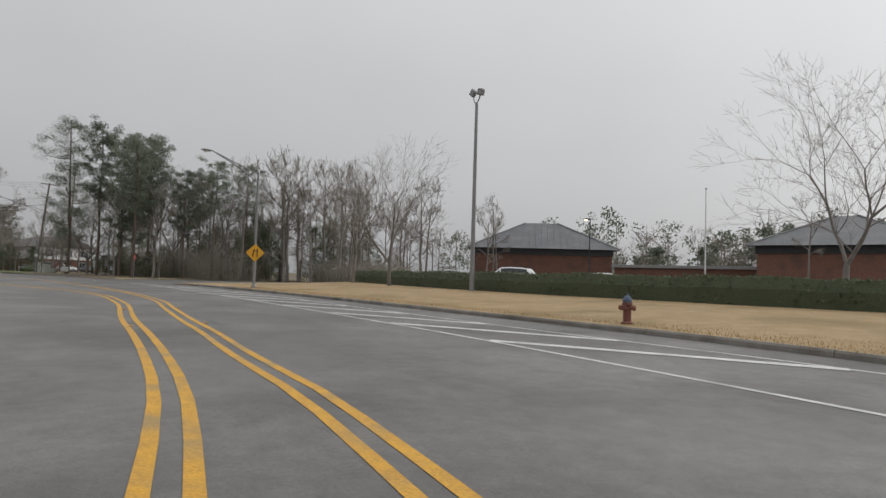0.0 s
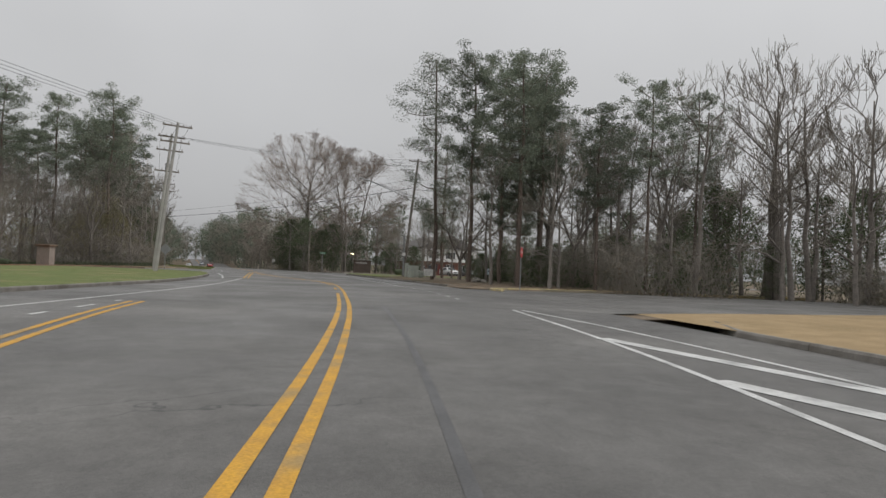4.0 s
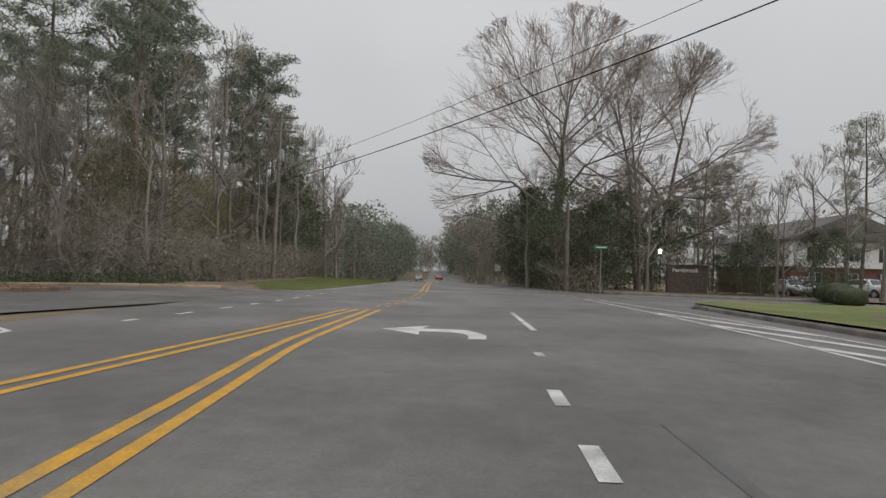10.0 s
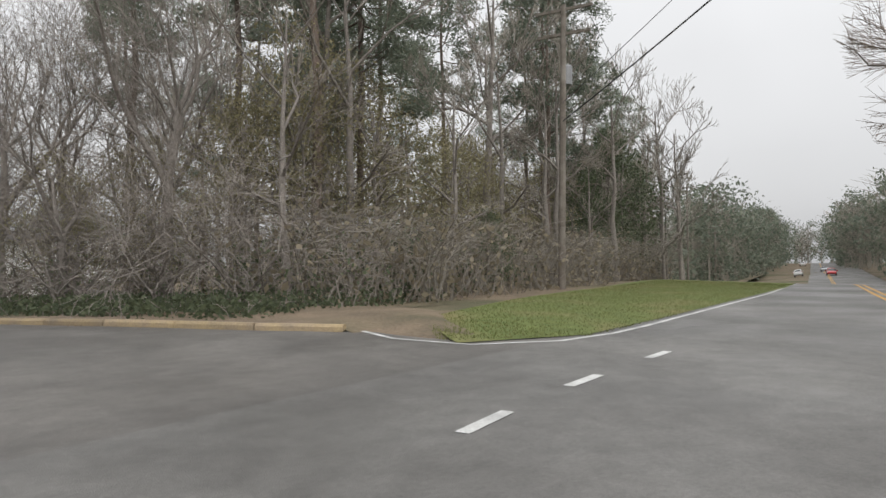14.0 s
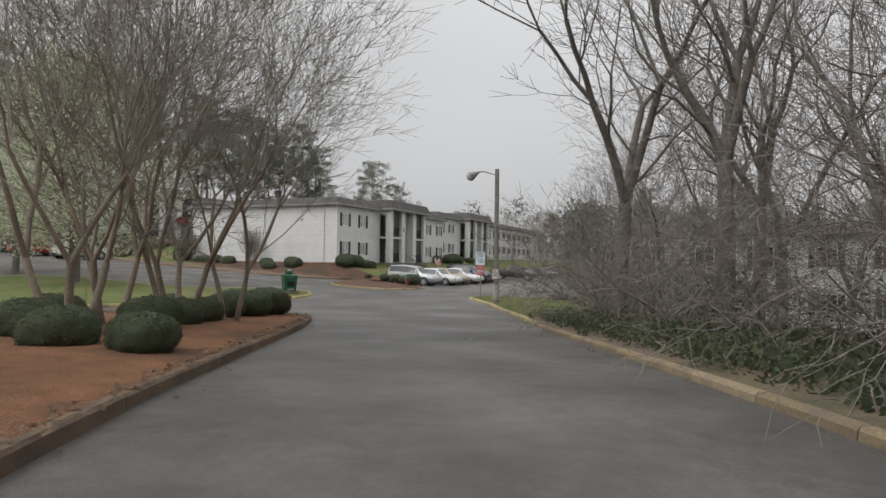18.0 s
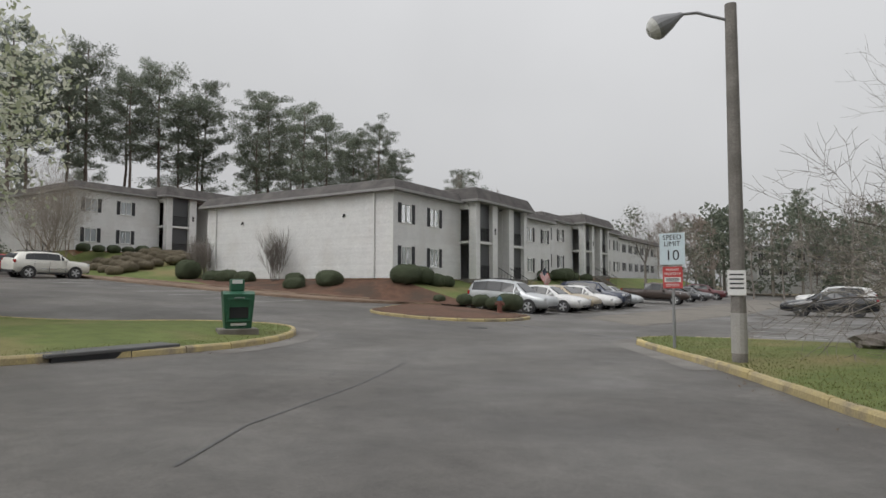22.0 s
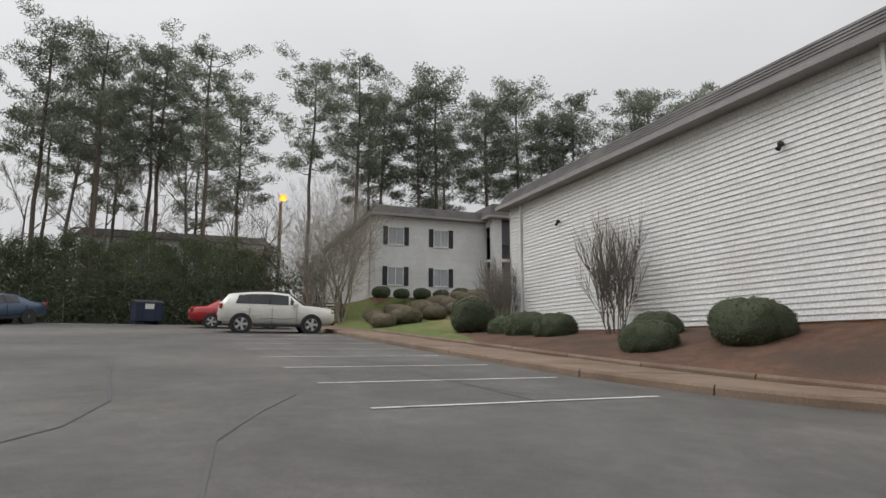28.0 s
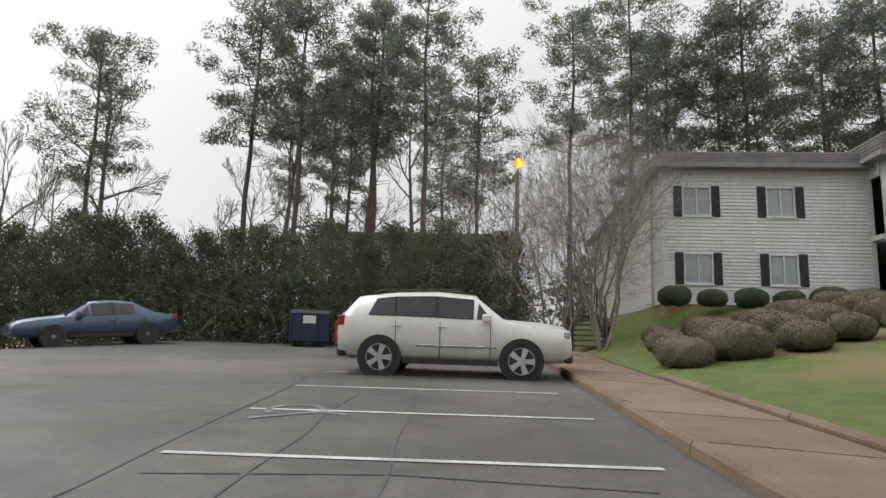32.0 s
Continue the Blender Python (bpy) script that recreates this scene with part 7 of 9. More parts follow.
def litter(name, label, spots, material, seed, size=0.045):
    """Dead leaves and needles lying flat, each a small bent leaf."""
    rr = random.Random(seed)
    v, f = [], []
    for x, y, z in spots:
        a = rr.uniform(0, 6.283)
        s = size * rr.uniform(0.5, 1.4)
        u, w = Vector((math.cos(a), math.sin(a), rr.gauss(0, 0.25))) * s, Vector((-math.sin(a), math.cos(a), rr.gauss(0, 0.3))) * s * 0.45
        p = Vector((x, y, z + 0.008 + rr.random() * 0.012))
        i = len(v)
        v += [p - u, p + w, p + u, p - w + Vector((0, 0, s * 0.2))]
        f.append((i, i + 1, i + 2, i + 3))
    t = thing(name, label, "leaf litter", kind="stuff")
    part("dead_leaves", MB().add(v, f), M[material], t)


rr = random.Random(41)
lamp_plot = LAMP_LAWN + [(-5, 44.3), (-5, 43.4), (-4.5, 42), (-3.5, 38.5), (-2.4, 34.5), (-2, 32)]
blades("lawn_grass", "short green grass blades round the lamp post", lamp_plot, 22000, 0.035, "blade", 1, 0.15)
blades("lawn_grass", "short green grass blades on the traffic island", [tuple(q) for q in ISLAND], 26000, 0.032, "blade", 2, 0.15)
def corner_rise(x, y):
    """How far the corner lawn stands over the pavement."""
    low, high = -4.35 + 0.151 * (x - 9.6), -0.7 + 0.42 * (min(x, 16) - 9.6) + 0.3 * max(x - 16, 0)
    return 0.012 + 0.128 * min(max((y - low) / (high - low), 0), 1)


blades("lawn_grass", "green and straw-coloured grass at the street corner", [(7.0, -3.4), (9.6, -4.45), (14, -3.8), (40, 0.5), (40, 8.6), (16, 1.9), (9.2, -0.9), (8.6, -1.5)], 60000, 0.03, "blade", 3, corner_rise)
blades("dry_grass", "straw-coloured dormant grass along the kerb", [(-118, -20.9), (-105.4, -24.8), (-94, -26.4), (-82, -28.2), (-72, -29.3), (-72, -33), (-86, -32), (-100, -30), (-118, -26)], 22000, 0.06, "blade_dry", 4, 0.16)
# pine straw and leaves over the planting bed and its kerb
bed, spots = [tuple(q) for q in PLANTER], []
while len(spots) < 9000:
    x, y = rr.uniform(-17, 0.5), rr.uniform(0.3, 25)
    if inside(bed, x, y):
        spots.append((x, y, G(x, y) + 0.13))
for q, w in zip(PLANTER, PLANTER[1:]):
    for _ in range(int(26 * math.dist(q, w))):
        g = rr.random()
        spots.append((q[0] + (w[0] - q[0]) * g + rr.gauss(0, 0.1), q[1] + (w[1] - q[1]) * g + rr.gauss(0, 0.1), G(*q) + 0.16))
litter("leaf_litter", "rusty pine straw and dead leaves strewn over the bed", spots, "leaf_litter", 5, 0.05)
# leaves gathered in the gutters
spots = []
for poly, off in ((cut(DRIVE_E, (5.45, 2.2), (-10.3, 37.3)), -0.22), (PLANTER, 0.0), (ISLAND, 0.0), (BED, 0.0)):
    for q, w in zip(poly, poly[1:]):
        for _ in range(int(9 * math.dist(q, w))):
            g = rr.random()
            o = abs(rr.gauss(0, 0.18)) + 0.14
            d = math.dist(q, w) or 1
            nx, ny = -(w[1] - q[1]) / d, (w[0] - q[0]) / d
            x, y = q[0] + (w[0] - q[0]) * g + nx * o * (1 if off else rr.choice((-1, 1))), q[1] + (w[1] - q[1]) * g + ny * o * (1 if off else rr.choice((-1, 1)))
            spots.append((x, y, G(x, y) - 0.004))
litter("gutter_leaves", "dead leaves and grit gathered along the kerbs", spots, "leaf_litter", 6, 0.03)
spots = [(rr.uniform(-33, -2), rr.uniform(-40, -26.5), 0) for _ in range(9000)]
litter("leaf_litter", "brown leaves under the roadside pines", [(x, y, G(x, y) + 0.15) for x, y, _ in spots if y < -28.6 + (x + 33) * 0.2 - 0.6], "leaf_litter", 7, 0.04)
spots = []
while len(spots) < 3500:
    x, y = rr.uniform(-29, -20.4), rr.uniform(45.6, 53.3)
    if inside([tuple(q) for q in BED], x, y):
        spots.append((x, y, G(x, y) + 0.13))
litter("mulch_chips", "bark chips and dead leaves on the mulch island", spots, "leaf_litter", 8, 0.035)

# ---------- vehicles ----------
P = {
    "silver": glossy("silver_paint", (0.50, 0.52, 0.53), 0.3, 0.35, 0.5),
    "white": glossy("white_car_paint", (0.72, 0.72, 0.71), 0.3, 0.0, 0.5),
    "pearl": glossy("pearl_white_paint", (0.80, 0.785, 0.72), 0.28, 0.05, 0.6),
    "beige": glossy("beige_paint", (0.44, 0.37, 0.26), 0.3, 0.3, 0.5),
    "black": glossy("black_paint", (0.022, 0.024, 0.03), 0.22, 0.0, 0.6),
    "navy": glossy("dark_blue_paint", (0.035, 0.045, 0.075), 0.25, 0.1, 0.6),
    "blue": glossy("steel_blue_paint", (0.06, 0.10, 0.16), 0.28, 0.2, 0.5),
    "red": glossy("red_car_paint", (0.42, 0.02, 0.022), 0.25, 0.0, 0.6),
    "maroon": glossy("maroon_paint", (0.12, 0.025, 0.03), 0.28, 0.1, 0.5),
    "brown": glossy("dark_brown_paint", (0.07, 0.05, 0.042), 0.28, 0.1, 0.5),
    "grey": glossy("grey_paint", (0.17, 0.175, 0.18), 0.3, 0.3, 0.5),
}
TYRE = surf("tyre_rubber", (0.028, 0.028, 0.03), (0.04, 0.04, 0.04), 6.0, 0.85, 0.3, 60.0)
RIM = glossy("alloy_rim", (0.66, 0.67, 0.68), 0.4, 0.6)
RIMD = glossy("rim_barrel", (0.32, 0.325, 0.33), 0.5, 0.4)
TRIMB = surf("black_plastic_trim", (0.03, 0.03, 0.032), (0.045, 0.045, 0.046), 5.0, 0.6, 0.1, 60.0)
TINT = glossy("tinted_car_glass", (0.028, 0.031, 0.034), 0.06)
CLEAR = glossy("clear_lamp_lens", (0.62, 0.64, 0.66), 0.1, 0.2, 0.8)
REDLENS = glossy("red_lamp_lens", (0.35, 0.02, 0.02), 0.15, 0.0, 0.8)
CHROME = glossy("chrome", (0.6, 0.61, 0.62), 0.15, 1.0)

SHAPES = {
    # x, lowest z, belt z, top z, half width at the belt, half width at the top
    "suv": ([(-2.42, 0.55, 1.00, 1.03, 0.82, 0.72), (-2.38, 0.42, 1.16, 1.24, 0.90, 0.74), (-2.02, 0.36, 1.20, 1.62, 0.93, 0.67), (-1.2, 0.33, 1.19, 1.72, 0.95, 0.70), (-0.35, 0.32, 1.17, 1.75, 0.95, 0.71), (0.42, 0.32, 1.15, 1.69, 0.95, 0.69), (1.10, 0.32, 1.13, 1.19, 0.95, 0.83), (1.75, 0.33, 1.10, 1.15, 0.93, 0.83), (2.25, 0.35, 1.03, 1.09, 0.90, 0.81), (2.39, 0.39, 0.90, 0.98, 0.86, 0.76), (2.42, 0.46, 0.76, 0.84, 0.82, 0.70)], 2.91, 0.385, -0.05, (2, 5)),
    "wagon": ([(-2.35, 0.52, 0.90, 0.94, 0.78, 0.68), (-2.31, 0.38, 0.98, 1.22, 0.87, 0.68), (-2.05, 0.31, 1.02, 1.58, 0.90, 0.66), (-1.2, 0.27, 1.03, 1.68, 0.92, 0.68), (-0.3, 0.27, 1.01, 1.68, 0.92, 0.68), (0.4, 0.27, 1.00, 1.58, 0.92, 0.66), (1.12, 0.27, 0.99, 1.06, 0.91, 0.76), (1.75, 0.29, 0.94, 1.00, 0.89, 0.75), (2.15, 0.32, 0.89, 0.95, 0.86, 0.72), (2.30, 0.36, 0.81, 0.88, 0.82, 0.68), (2.37, 0.44, 0.72, 0.79, 0.76, 0.62)], 2.72, 0.36, -0.05, (2, 5)),
    "sedan": ([(-2.40, 0.48, 0.84, 0.88, 0.74, 0.62), (-2.34, 0.36, 0.93, 1.00, 0.85, 0.70), (-1.72, 0.28, 0.97, 1.06, 0.89, 0.72), (-0.98, 0.25, 0.96, 1.40, 0.91, 0.60), (-0.3, 0.25, 0.94, 1.46, 0.91, 0.63), (0.32, 0.25, 0.92, 1.41, 0.91, 0.61), (1.10, 0.26, 0.91, 0.98, 0.90, 0.74), (1.80, 0.28, 0.84, 0.91, 0.87, 0.72), (2.20, 0.30, 0.77, 0.84, 0.84, 0.68), (2.38, 0.34, 0.69, 0.75, 0.79, 0.62), (2.44, 0.42, 0.60, 0.66, 0.73, 0.56)], 2.75, 0.33, 0.0, (3, 5)),
    "pickup": ([(-2.85, 0.58, 1.08, 1.12, 0.90, 0.84), (-2.80, 0.48, 1.12, 1.17, 0.95, 0.88), (-0.85, 0.42, 1.12, 1.17, 0.97, 0.88), (-0.80, 0.42, 1.12, 1.70, 0.97, 0.70), (-0.2, 0.40, 1.12, 1.82, 0.97, 0.72), (0.55, 0.40, 1.11, 1.76, 0.97, 0.70), (1.2, 0.40, 1.12, 1.20, 0.97, 0.84), (2.1, 0.42, 1.08, 1.16, 0.95, 0.84), (2.65, 0.48, 1.00, 1.08, 0.90, 0.78), (2.80, 0.56, 0.80, 0.90, 0.84, 0.70)], 3.5, 0.39, 0.0, (3, 5)),
}


def car(kind, paint, label, at, group="parked cars"):
    st, base, wr, shift, (c0, c1) = SHAPES[kind]
    t = thing("pickup_truck" if kind == "pickup" else "car", label, "car", at, group)
    body, n = MB(), 14
    rings = []
    for x, zl, zb, zt, wb, wt in st:
        h = [(0.0, zl), (wb * 0.72, zl), (wb * 0.96, zl + 0.1), (wb, zl * 0.45 + zb * 0.55), (wb * 0.985, zb), (wt, zt - 0.055), (wt * 0.82, zt), (0.0, zt + 0.012)]
        rings.append([(x, y, z) for y, z in h] + [(x, -y, z) for y, z in h[-2:0:-1]])
    faces = [(i * n + k, i * n + (k + 1) % n, (i + 1) * n + (k + 1) % n, (i + 1) * n + k) for i in range(len(st) - 1) for k in range(n)]
    faces += [tuple(range(n))[::-1], tuple((len(st) - 1) * n + k for k in range(n))]
    body.add([q for r_ in rings for q in r_], faces)
    b = part("body", body, P[paint], t, smooth=True)
    for s in (1, -1):
        for i in range(c0, c1):
            a, e = st[i], st[i + 1]
            pa0, pa1 = Vector((a[0], a[4] * 0.985, a[2])), Vector((a[0], a[5], a[3] - 0.055))
            pe0, pe1 = Vector((e[0], e[4] * 0.985, e[2])), Vector((e[0], e[5], e[3] - 0.055))
            q = [pa0.lerp(pa1, 0.1), pe0.lerp(pe1, 0.1), pe0.lerp(pe1, 0.9), pa0.lerp(pa1, 0.9)]
            if kind == "suv" and i == c0:
                q[0], q[3] = q[0].lerp(q[1], 0.32), q[3].lerp(q[2], 0.5)
            gap = 0.025 / max(abs(e[0] - a[0]), 0.1)
            q = [q[0].lerp(q[1], gap), q[1].lerp(q[0], gap), q[2].lerp(q[3], gap), q[3].lerp(q[2], gap)]
            g = MB().add([(v.x, (v.y + 0.024) * s, v.z + 0.008) for v in q] + [(v.x, (v.y - 0.02) * s, v.z) for v in q], [(0, 1, 2, 3), (0, 4, 5, 1), (1, 5, 6, 2), (2, 6, 7, 3), (3, 7, 4, 0)])
            part("side_window", g, TINT, b)
        band = []
        for i in range(c0, c1 + 1):
            a = st[i]
            p0, p1 = Vector((a[0], a[4] * 0.985, a[2])), Vector((a[0], a[5], a[3] - 0.055))
            row = [p0.lerp(p1, f) for f in (0.08, 0.92)]
            if kind == "suv" and i == c0:
                e = st[i + 1]
                g0, g1 = Vector((e[0], e[4] * 0.985, e[2])), Vector((e[0], e[5], e[3] - 0.055))
                row = [row[0].lerp(g0.lerp(g1, 0.08), 0.31), row[1].lerp(g0.lerp(g1, 0.92), 0.49)]
            band += [(v.x, (v.y + 0.014) * s, v.z + 0.004) for v in row]
        part("pillar_trim", MB().add(band, [(2 * i, 2 * i + 2, 2 * i + 3, 2 * i + 1) for i in range(c1 - c0)]), TRIMB, b)
        # quarter glass towards the bonnet
        a, e = st[c1], st[c1 + 1]
        pa0, pa1, pe0 = Vector((a[0], a[4] * 0.985, a[2])), Vector((a[0], a[5], a[3] - 0.055)), Vector((e[0], e[4] * 0.985, e[2]))
        q = [pa0.lerp(pa1, 0.1) + Vector((0.06, 0, 0)), pa0.lerp(pe0, 0.55) + Vector((0, -0.03, 0.05)), pa0.lerp(pa1, 0.78) + Vector((0.1, 0, 0))]
        part("side_window", MB().add([(v.x, (v.y + 0.012) * s, v.z) for v in q] + [(v.x, (v.y - 0.03) * s, v.z) for v in q], [(0, 1, 2), (0, 3, 4, 1), (1, 4, 5, 2), (2, 5, 3, 0)]), TINT, b)
        for x in (st[c1][0] - 0.1, st[c1][0] - 1.05):
            part("door_handle", MB().box(x - 0.62, s * (st[c1][4] + 0.002) - 0.015, st[c1][2] - 0.13, x - 0.44, s * (st[c1][4] + 0.002) + 0.015, st[c1][2] - 0.10, 0.006), P[paint], b)
        for x in (st[c1][0] + 0.35, st[c1][0] - 0.68, st[c1][0] - 1.6):
            part("door_seam", MB().box(x - 0.006, s * st[c1][4] * 0.995 - 0.012, 0.40, x + 0.006, s * st[c1][4] * 0.995 + 0.012, st[c1][2] - 0.03), TRIMB, b)
        part("sill_trim", MB().box(-base / 2 + wr + 0.1 + shift, s * st[4][4] - 0.02, 0.27, base / 2 - wr - 0.1 + shift, s * st[4][4] + 0.014, 0.39, 0.01), TRIMB, b)
        m = part("mirror", MB().box(st[c1 + 1][0] - 0.5, s * (st[c1][4] + 0.11) - 0.1, st[c1][2] + 0.0, st[c1 + 1][0] - 0.3, s * (st[c1][4] + 0.11) + 0.1, st[c1][2] + 0.16, 0.03), P[paint], b)
        f, f2 = st[-2], st[-3]
        part("headlight", MB().box(f2[0] - 0.02, s * f2[4] * 0.82 - 0.16, f2[2] - 0.17, f2[0] + 0.13, s * f2[4] * 0.82 + 0.11, f2[2] - 0.01, 0.03), CLEAR, b)
        r0 = st[1]
        part("tail_light", MB().box(r0[0] - 0.02, s * r0[4] * 0.88 - 0.12, r0[2] - 0.16, r0[0] + 0.12, s * r0[4] * 0.88 + 0.1, r0[2] + 0.06, 0.02), REDLENS, b)
    # windscreen and rear window
    for i, j, nm in ((c1, c1 + 1, "windscreen"), (c0, c0 - 1, "rear_window")):
        a, e = st[i], st[j]
        sgn = 1 if j > i else -1
        top, low = (a[0] + 0.06 * sgn, a[3] - 0.045), (e[0] - 0.05 * sgn, e[3] + 0.03)
        nx, nz = abs(top[1] - low[1]), abs(low[0] - top[0])
        k = math.hypot(nx, nz)
        ox, oz = nx / k * 0.03 * sgn, nz / k * 0.03
        q = [(top[0] + ox, a[5] * 0.84, top[1] + oz), (top[0] + ox, -a[5] * 0.84, top[1] + oz), (low[0] + ox, -e[5] * 0.93, low[1] + oz), (low[0] + ox, e[5] * 0.93, low[1] + oz)]
        inn = [(x - ox * 1.4, y, z - oz * 1.4) for x, y, z in q]
        part(nm, MB().add(q + inn, [(0, 1, 2, 3), (0, 4, 5, 1), (1, 5, 6, 2), (2, 6, 7, 3), (3, 7, 4, 0)]), TINT, b)
    f = st[-2]
    part("grille", MB().box(f[0] - 0.03, -0.42, f[2] - 0.2, f[0] + 0.055, 0.42, f[2] - 0.02, 0.02), TRIMB, b)
    part("bumper_trim", MB().box(f[0] - 0.05, -0.6, 0.36, f[0] + 0.075, 0.6, 0.46, 0.02), TRIMB, b)
    part("number_plate", MB().box(st[0][0] - 0.03, -0.15, 0.72, st[0][0] + 0.02, 0.15, 0.86, 0.004), P["white"], b)
    if kind in ("suv", "wagon"):
        for s in (1, -1):
            part("roof_rail", MB().tube([(-1.7, s * 0.6, st[3][3] - 0.02), (-1.5, s * 0.6, st[3][3] + 0.05), (0.1, s * 0.6, st[4][3] + 0.05), (0.3, s * 0.6, st[4][3] - 0.04)], 0.018, 6), TRIMB, b)
    if kind == "suv":
        for x0, x1 in ((st[0][0] - 0.01, st[0][0] + 0.16), (st[-1][0] - 0.16, st[-1][0] + 0.015)):
            part("lower_bumper", MB().box(x0, -0.82, 0.36, x1, 0.82, 0.55, 0.04), TRIMB, b, "dark lower bumper")
        for s in (1, -1):
            part("side_moulding", MB().box(-0.75, s * st[4][4] - 0.01, 0.62, 0.9, s * st[4][4] + 0.012, 0.66, 0.006), CHROME, b, "bright side moulding")
    if kind == "pickup":
        # flat dark panel on the closed top, standing in for the shaded hollow bed
        part("bed_well", MB().box(-2.68, -0.72, 1.175, -0.95, 0.72, 1.19), TRIMB, b)
    for x in (base / 2 + shift, -base / 2 + shift):
        for s in (1, -1):
            k_ = 1.18 if kind == "suv" else 1.12
            y = s * (st[4][4] - 0.1)
            turn = Matrix.Translation((x, y, wr)) @ Matrix.Rotation(radians(90), 4, "X")
            part("wheel_arch", MB().lathe([(wr * 1.0, -0.13), (wr * k_, -0.13), (wr * (k_ + 0.02), 0.0), (wr * k_, 0.117), (wr * 0.8, 0.11)], 22, turn), TRIMB, b)
            wheel = part("wheel", MB().lathe([(wr * 0.62, -0.10), (wr * 0.92, -0.118), (wr, -0.08), (wr, 0.08), (wr * 0.92, 0.121), (wr * 0.62, 0.121)], 24, turn), TYRE, t, smooth=False)
            rim = MB().lathe([(wr * 0.05, -0.05), (wr * 0.70, -0.05), (wr * 0.72, 0.126), (wr * 0.66, 0.128), (wr * 0.62, 0.07), (wr * 0.05, 0.07)], 20, turn)
            rm = part("rim", rim, RIMD, wheel)
            sp = MB()
            for k in range(5):
                a = 2 * math.pi * k / 5
                d = Vector((math.cos(a), math.sin(a), 0))
                e = Vector((-d.y, d.x, 0))
                for sd in (1, -1):
                    z = 0.128 * sd
                    q = [d * wr * 0.08 + e * wr * 0.1, d * wr * 0.08 - e * wr * 0.1, d * wr * 0.67 - e * wr * 0.16, d * wr * 0.67 + e * wr * 0.16]
                    ring = [(v.x, v.y, z) for v in q] + [(v.x, v.y, z - 0.03 * sd) for v in q]
                    sp.add([turn @ Vector(v) for v in ring], [(0, 1, 2, 3), (4, 7, 6, 5), (0, 4, 5, 1), (1, 5, 6, 2), (2, 6, 7, 3), (3, 7, 4, 0)])
            sp.lathe([(0.02, -0.13), (wr * 0.2, -0.13), (wr * 0.2, 0.132), (0.02, 0.132)], 12, turn)
            part("spokes", sp, RIM, wheel)
    return t


def parked(kind, paint, label, x, y, turn):
    z = G(x, y)
    d = Vector((math.cos(radians(turn)), math.sin(radians(turn))))
    zf, zr = G(x + d.x * 1.4, y + d.y * 1.4), G(x - d.x * 1.4, y - d.y * 1.4)
    sd = Vector((-d.y, d.x))
    zl, zq = G(x + sd.x * 0.8, y + sd.y * 0.8), G(x - sd.x * 0.8, y - sd.y * 0.8)
    return car(kind, paint, label, pose(x, y, (zf + zr) / 2 - 0.01, 0, 0, turn) @ Matrix.Rotation(math.atan2(zl - zq, 1.6), 4, "X") @ Matrix.Rotation(-math.atan2(zf - zr, 2.8), 4, "Y"))


parked("suv", "pearl", "white mid-size sport utility vehicle parked nose to the sidewalk", -54.0, 45.45, 90)
parked("sedan", "red", "red coupe parked beside the white utility vehicle", -58.4, 44.2, 90)
parked("sedan", "black", "dark sedan parked at the end of the row", -63.6, 44.8, 90)
parked("wagon", "silver", "silver utility vehicle with roof rails parked by the mulch island", -23.9, 55.1, 2)
parked("sedan", "white", "white sedan parked before the porch", -23.3, 58.3, 1)
parked("sedan", "beige", "beige sedan parked in the row", -23.6, 61.1, -1)
parked("sedan", "white", "white coupe parked in the row", -23.2, 63.8, 0)
parked("suv", "navy", "dark blue utility vehicle parked in the row", -23.4, 66.7, 1)
parked("sedan", "silver", "silver sedan parked in the row", -23.3, 69.5, 0)
parked("pickup", "brown", "dark pickup truck parked sideways to the row", -22.6, 80.4, 4)
parked("sedan", "black", "black sedan parked before the farther building", -22.9, 89.5, 2)
parked("sedan", "grey", "grey sedan parked before the farther building", -22.8, 95.3, 0)
parked("suv", "maroon", "maroon utility vehicle far along the row", -22.6, 103, 0)
parked("sedan", "black", "black sedan parked across the lot", -9.4, 66.5, 178)
parked("suv", "white", "white utility vehicle parked across the lot", -9.2, 76.0, 178)
parked("sedan", "silver", "silver sedan parked farther across the lot", -9.4, 84.2, 178)
parked("sedan", "blue", "steel blue sedan parked along the lot's edge", -60.1, 33.1, -42)
parked("sedan", "black", "black sedan parked beside the blue one", -56.4, 27.6, -58)
for k, (kd, pt, lb, x, y, tn) in enumerate((("pickup", "white", "white pickup truck parked before the brick house", 44, -36.5, 200), ("sedan", "white", "white sedan parked before the brick house", 39.5, -35.0, 195), ("sedan", "silver", "silver sedan parked before the brick house", 35.5, -33.5, 190), ("suv", "white", "white utility vehicle parked beside the brick house", 43, -42, 200), ("sedan", "grey", "grey sedan parked beside the brick house", 38, -45, 200))):
    parked(kd, pt, lb, x, y, tn)
for kd, pt, lb, x, y, tn in (("suv", "white", "white car standing behind the hedge", -81, -47.5, 40), ("sedan", "white", "pale sedan standing behind the hedge", -88, -50, 42), ("sedan", "grey", "dark sedan standing behind the hedge", -72.5, -49, 40), ("sedan", "black", "dark sedan standing far behind the hedge", -65, -54, 40)):
    c = car(kd, pt, lb, pose(x, y, 0.53, 0, 0, tn))
for kd, pt, lb, s, o, tn in (("sedan", "red", "red car far along the road", 150, -3.2, 193), ("suv", "white", "white car far along the road", 175, 3.0, 13), ("sedan", "silver", "pale car far along the road", 215, -3.0, 193), ("sedan", "white", "white car on the distant rise", 265, 3.0, 13)):
    parked(kd, pt, lb, s * 0.973 - o * 0.232 + 2, -10 + s * 0.236 + o * 0.973, tn)


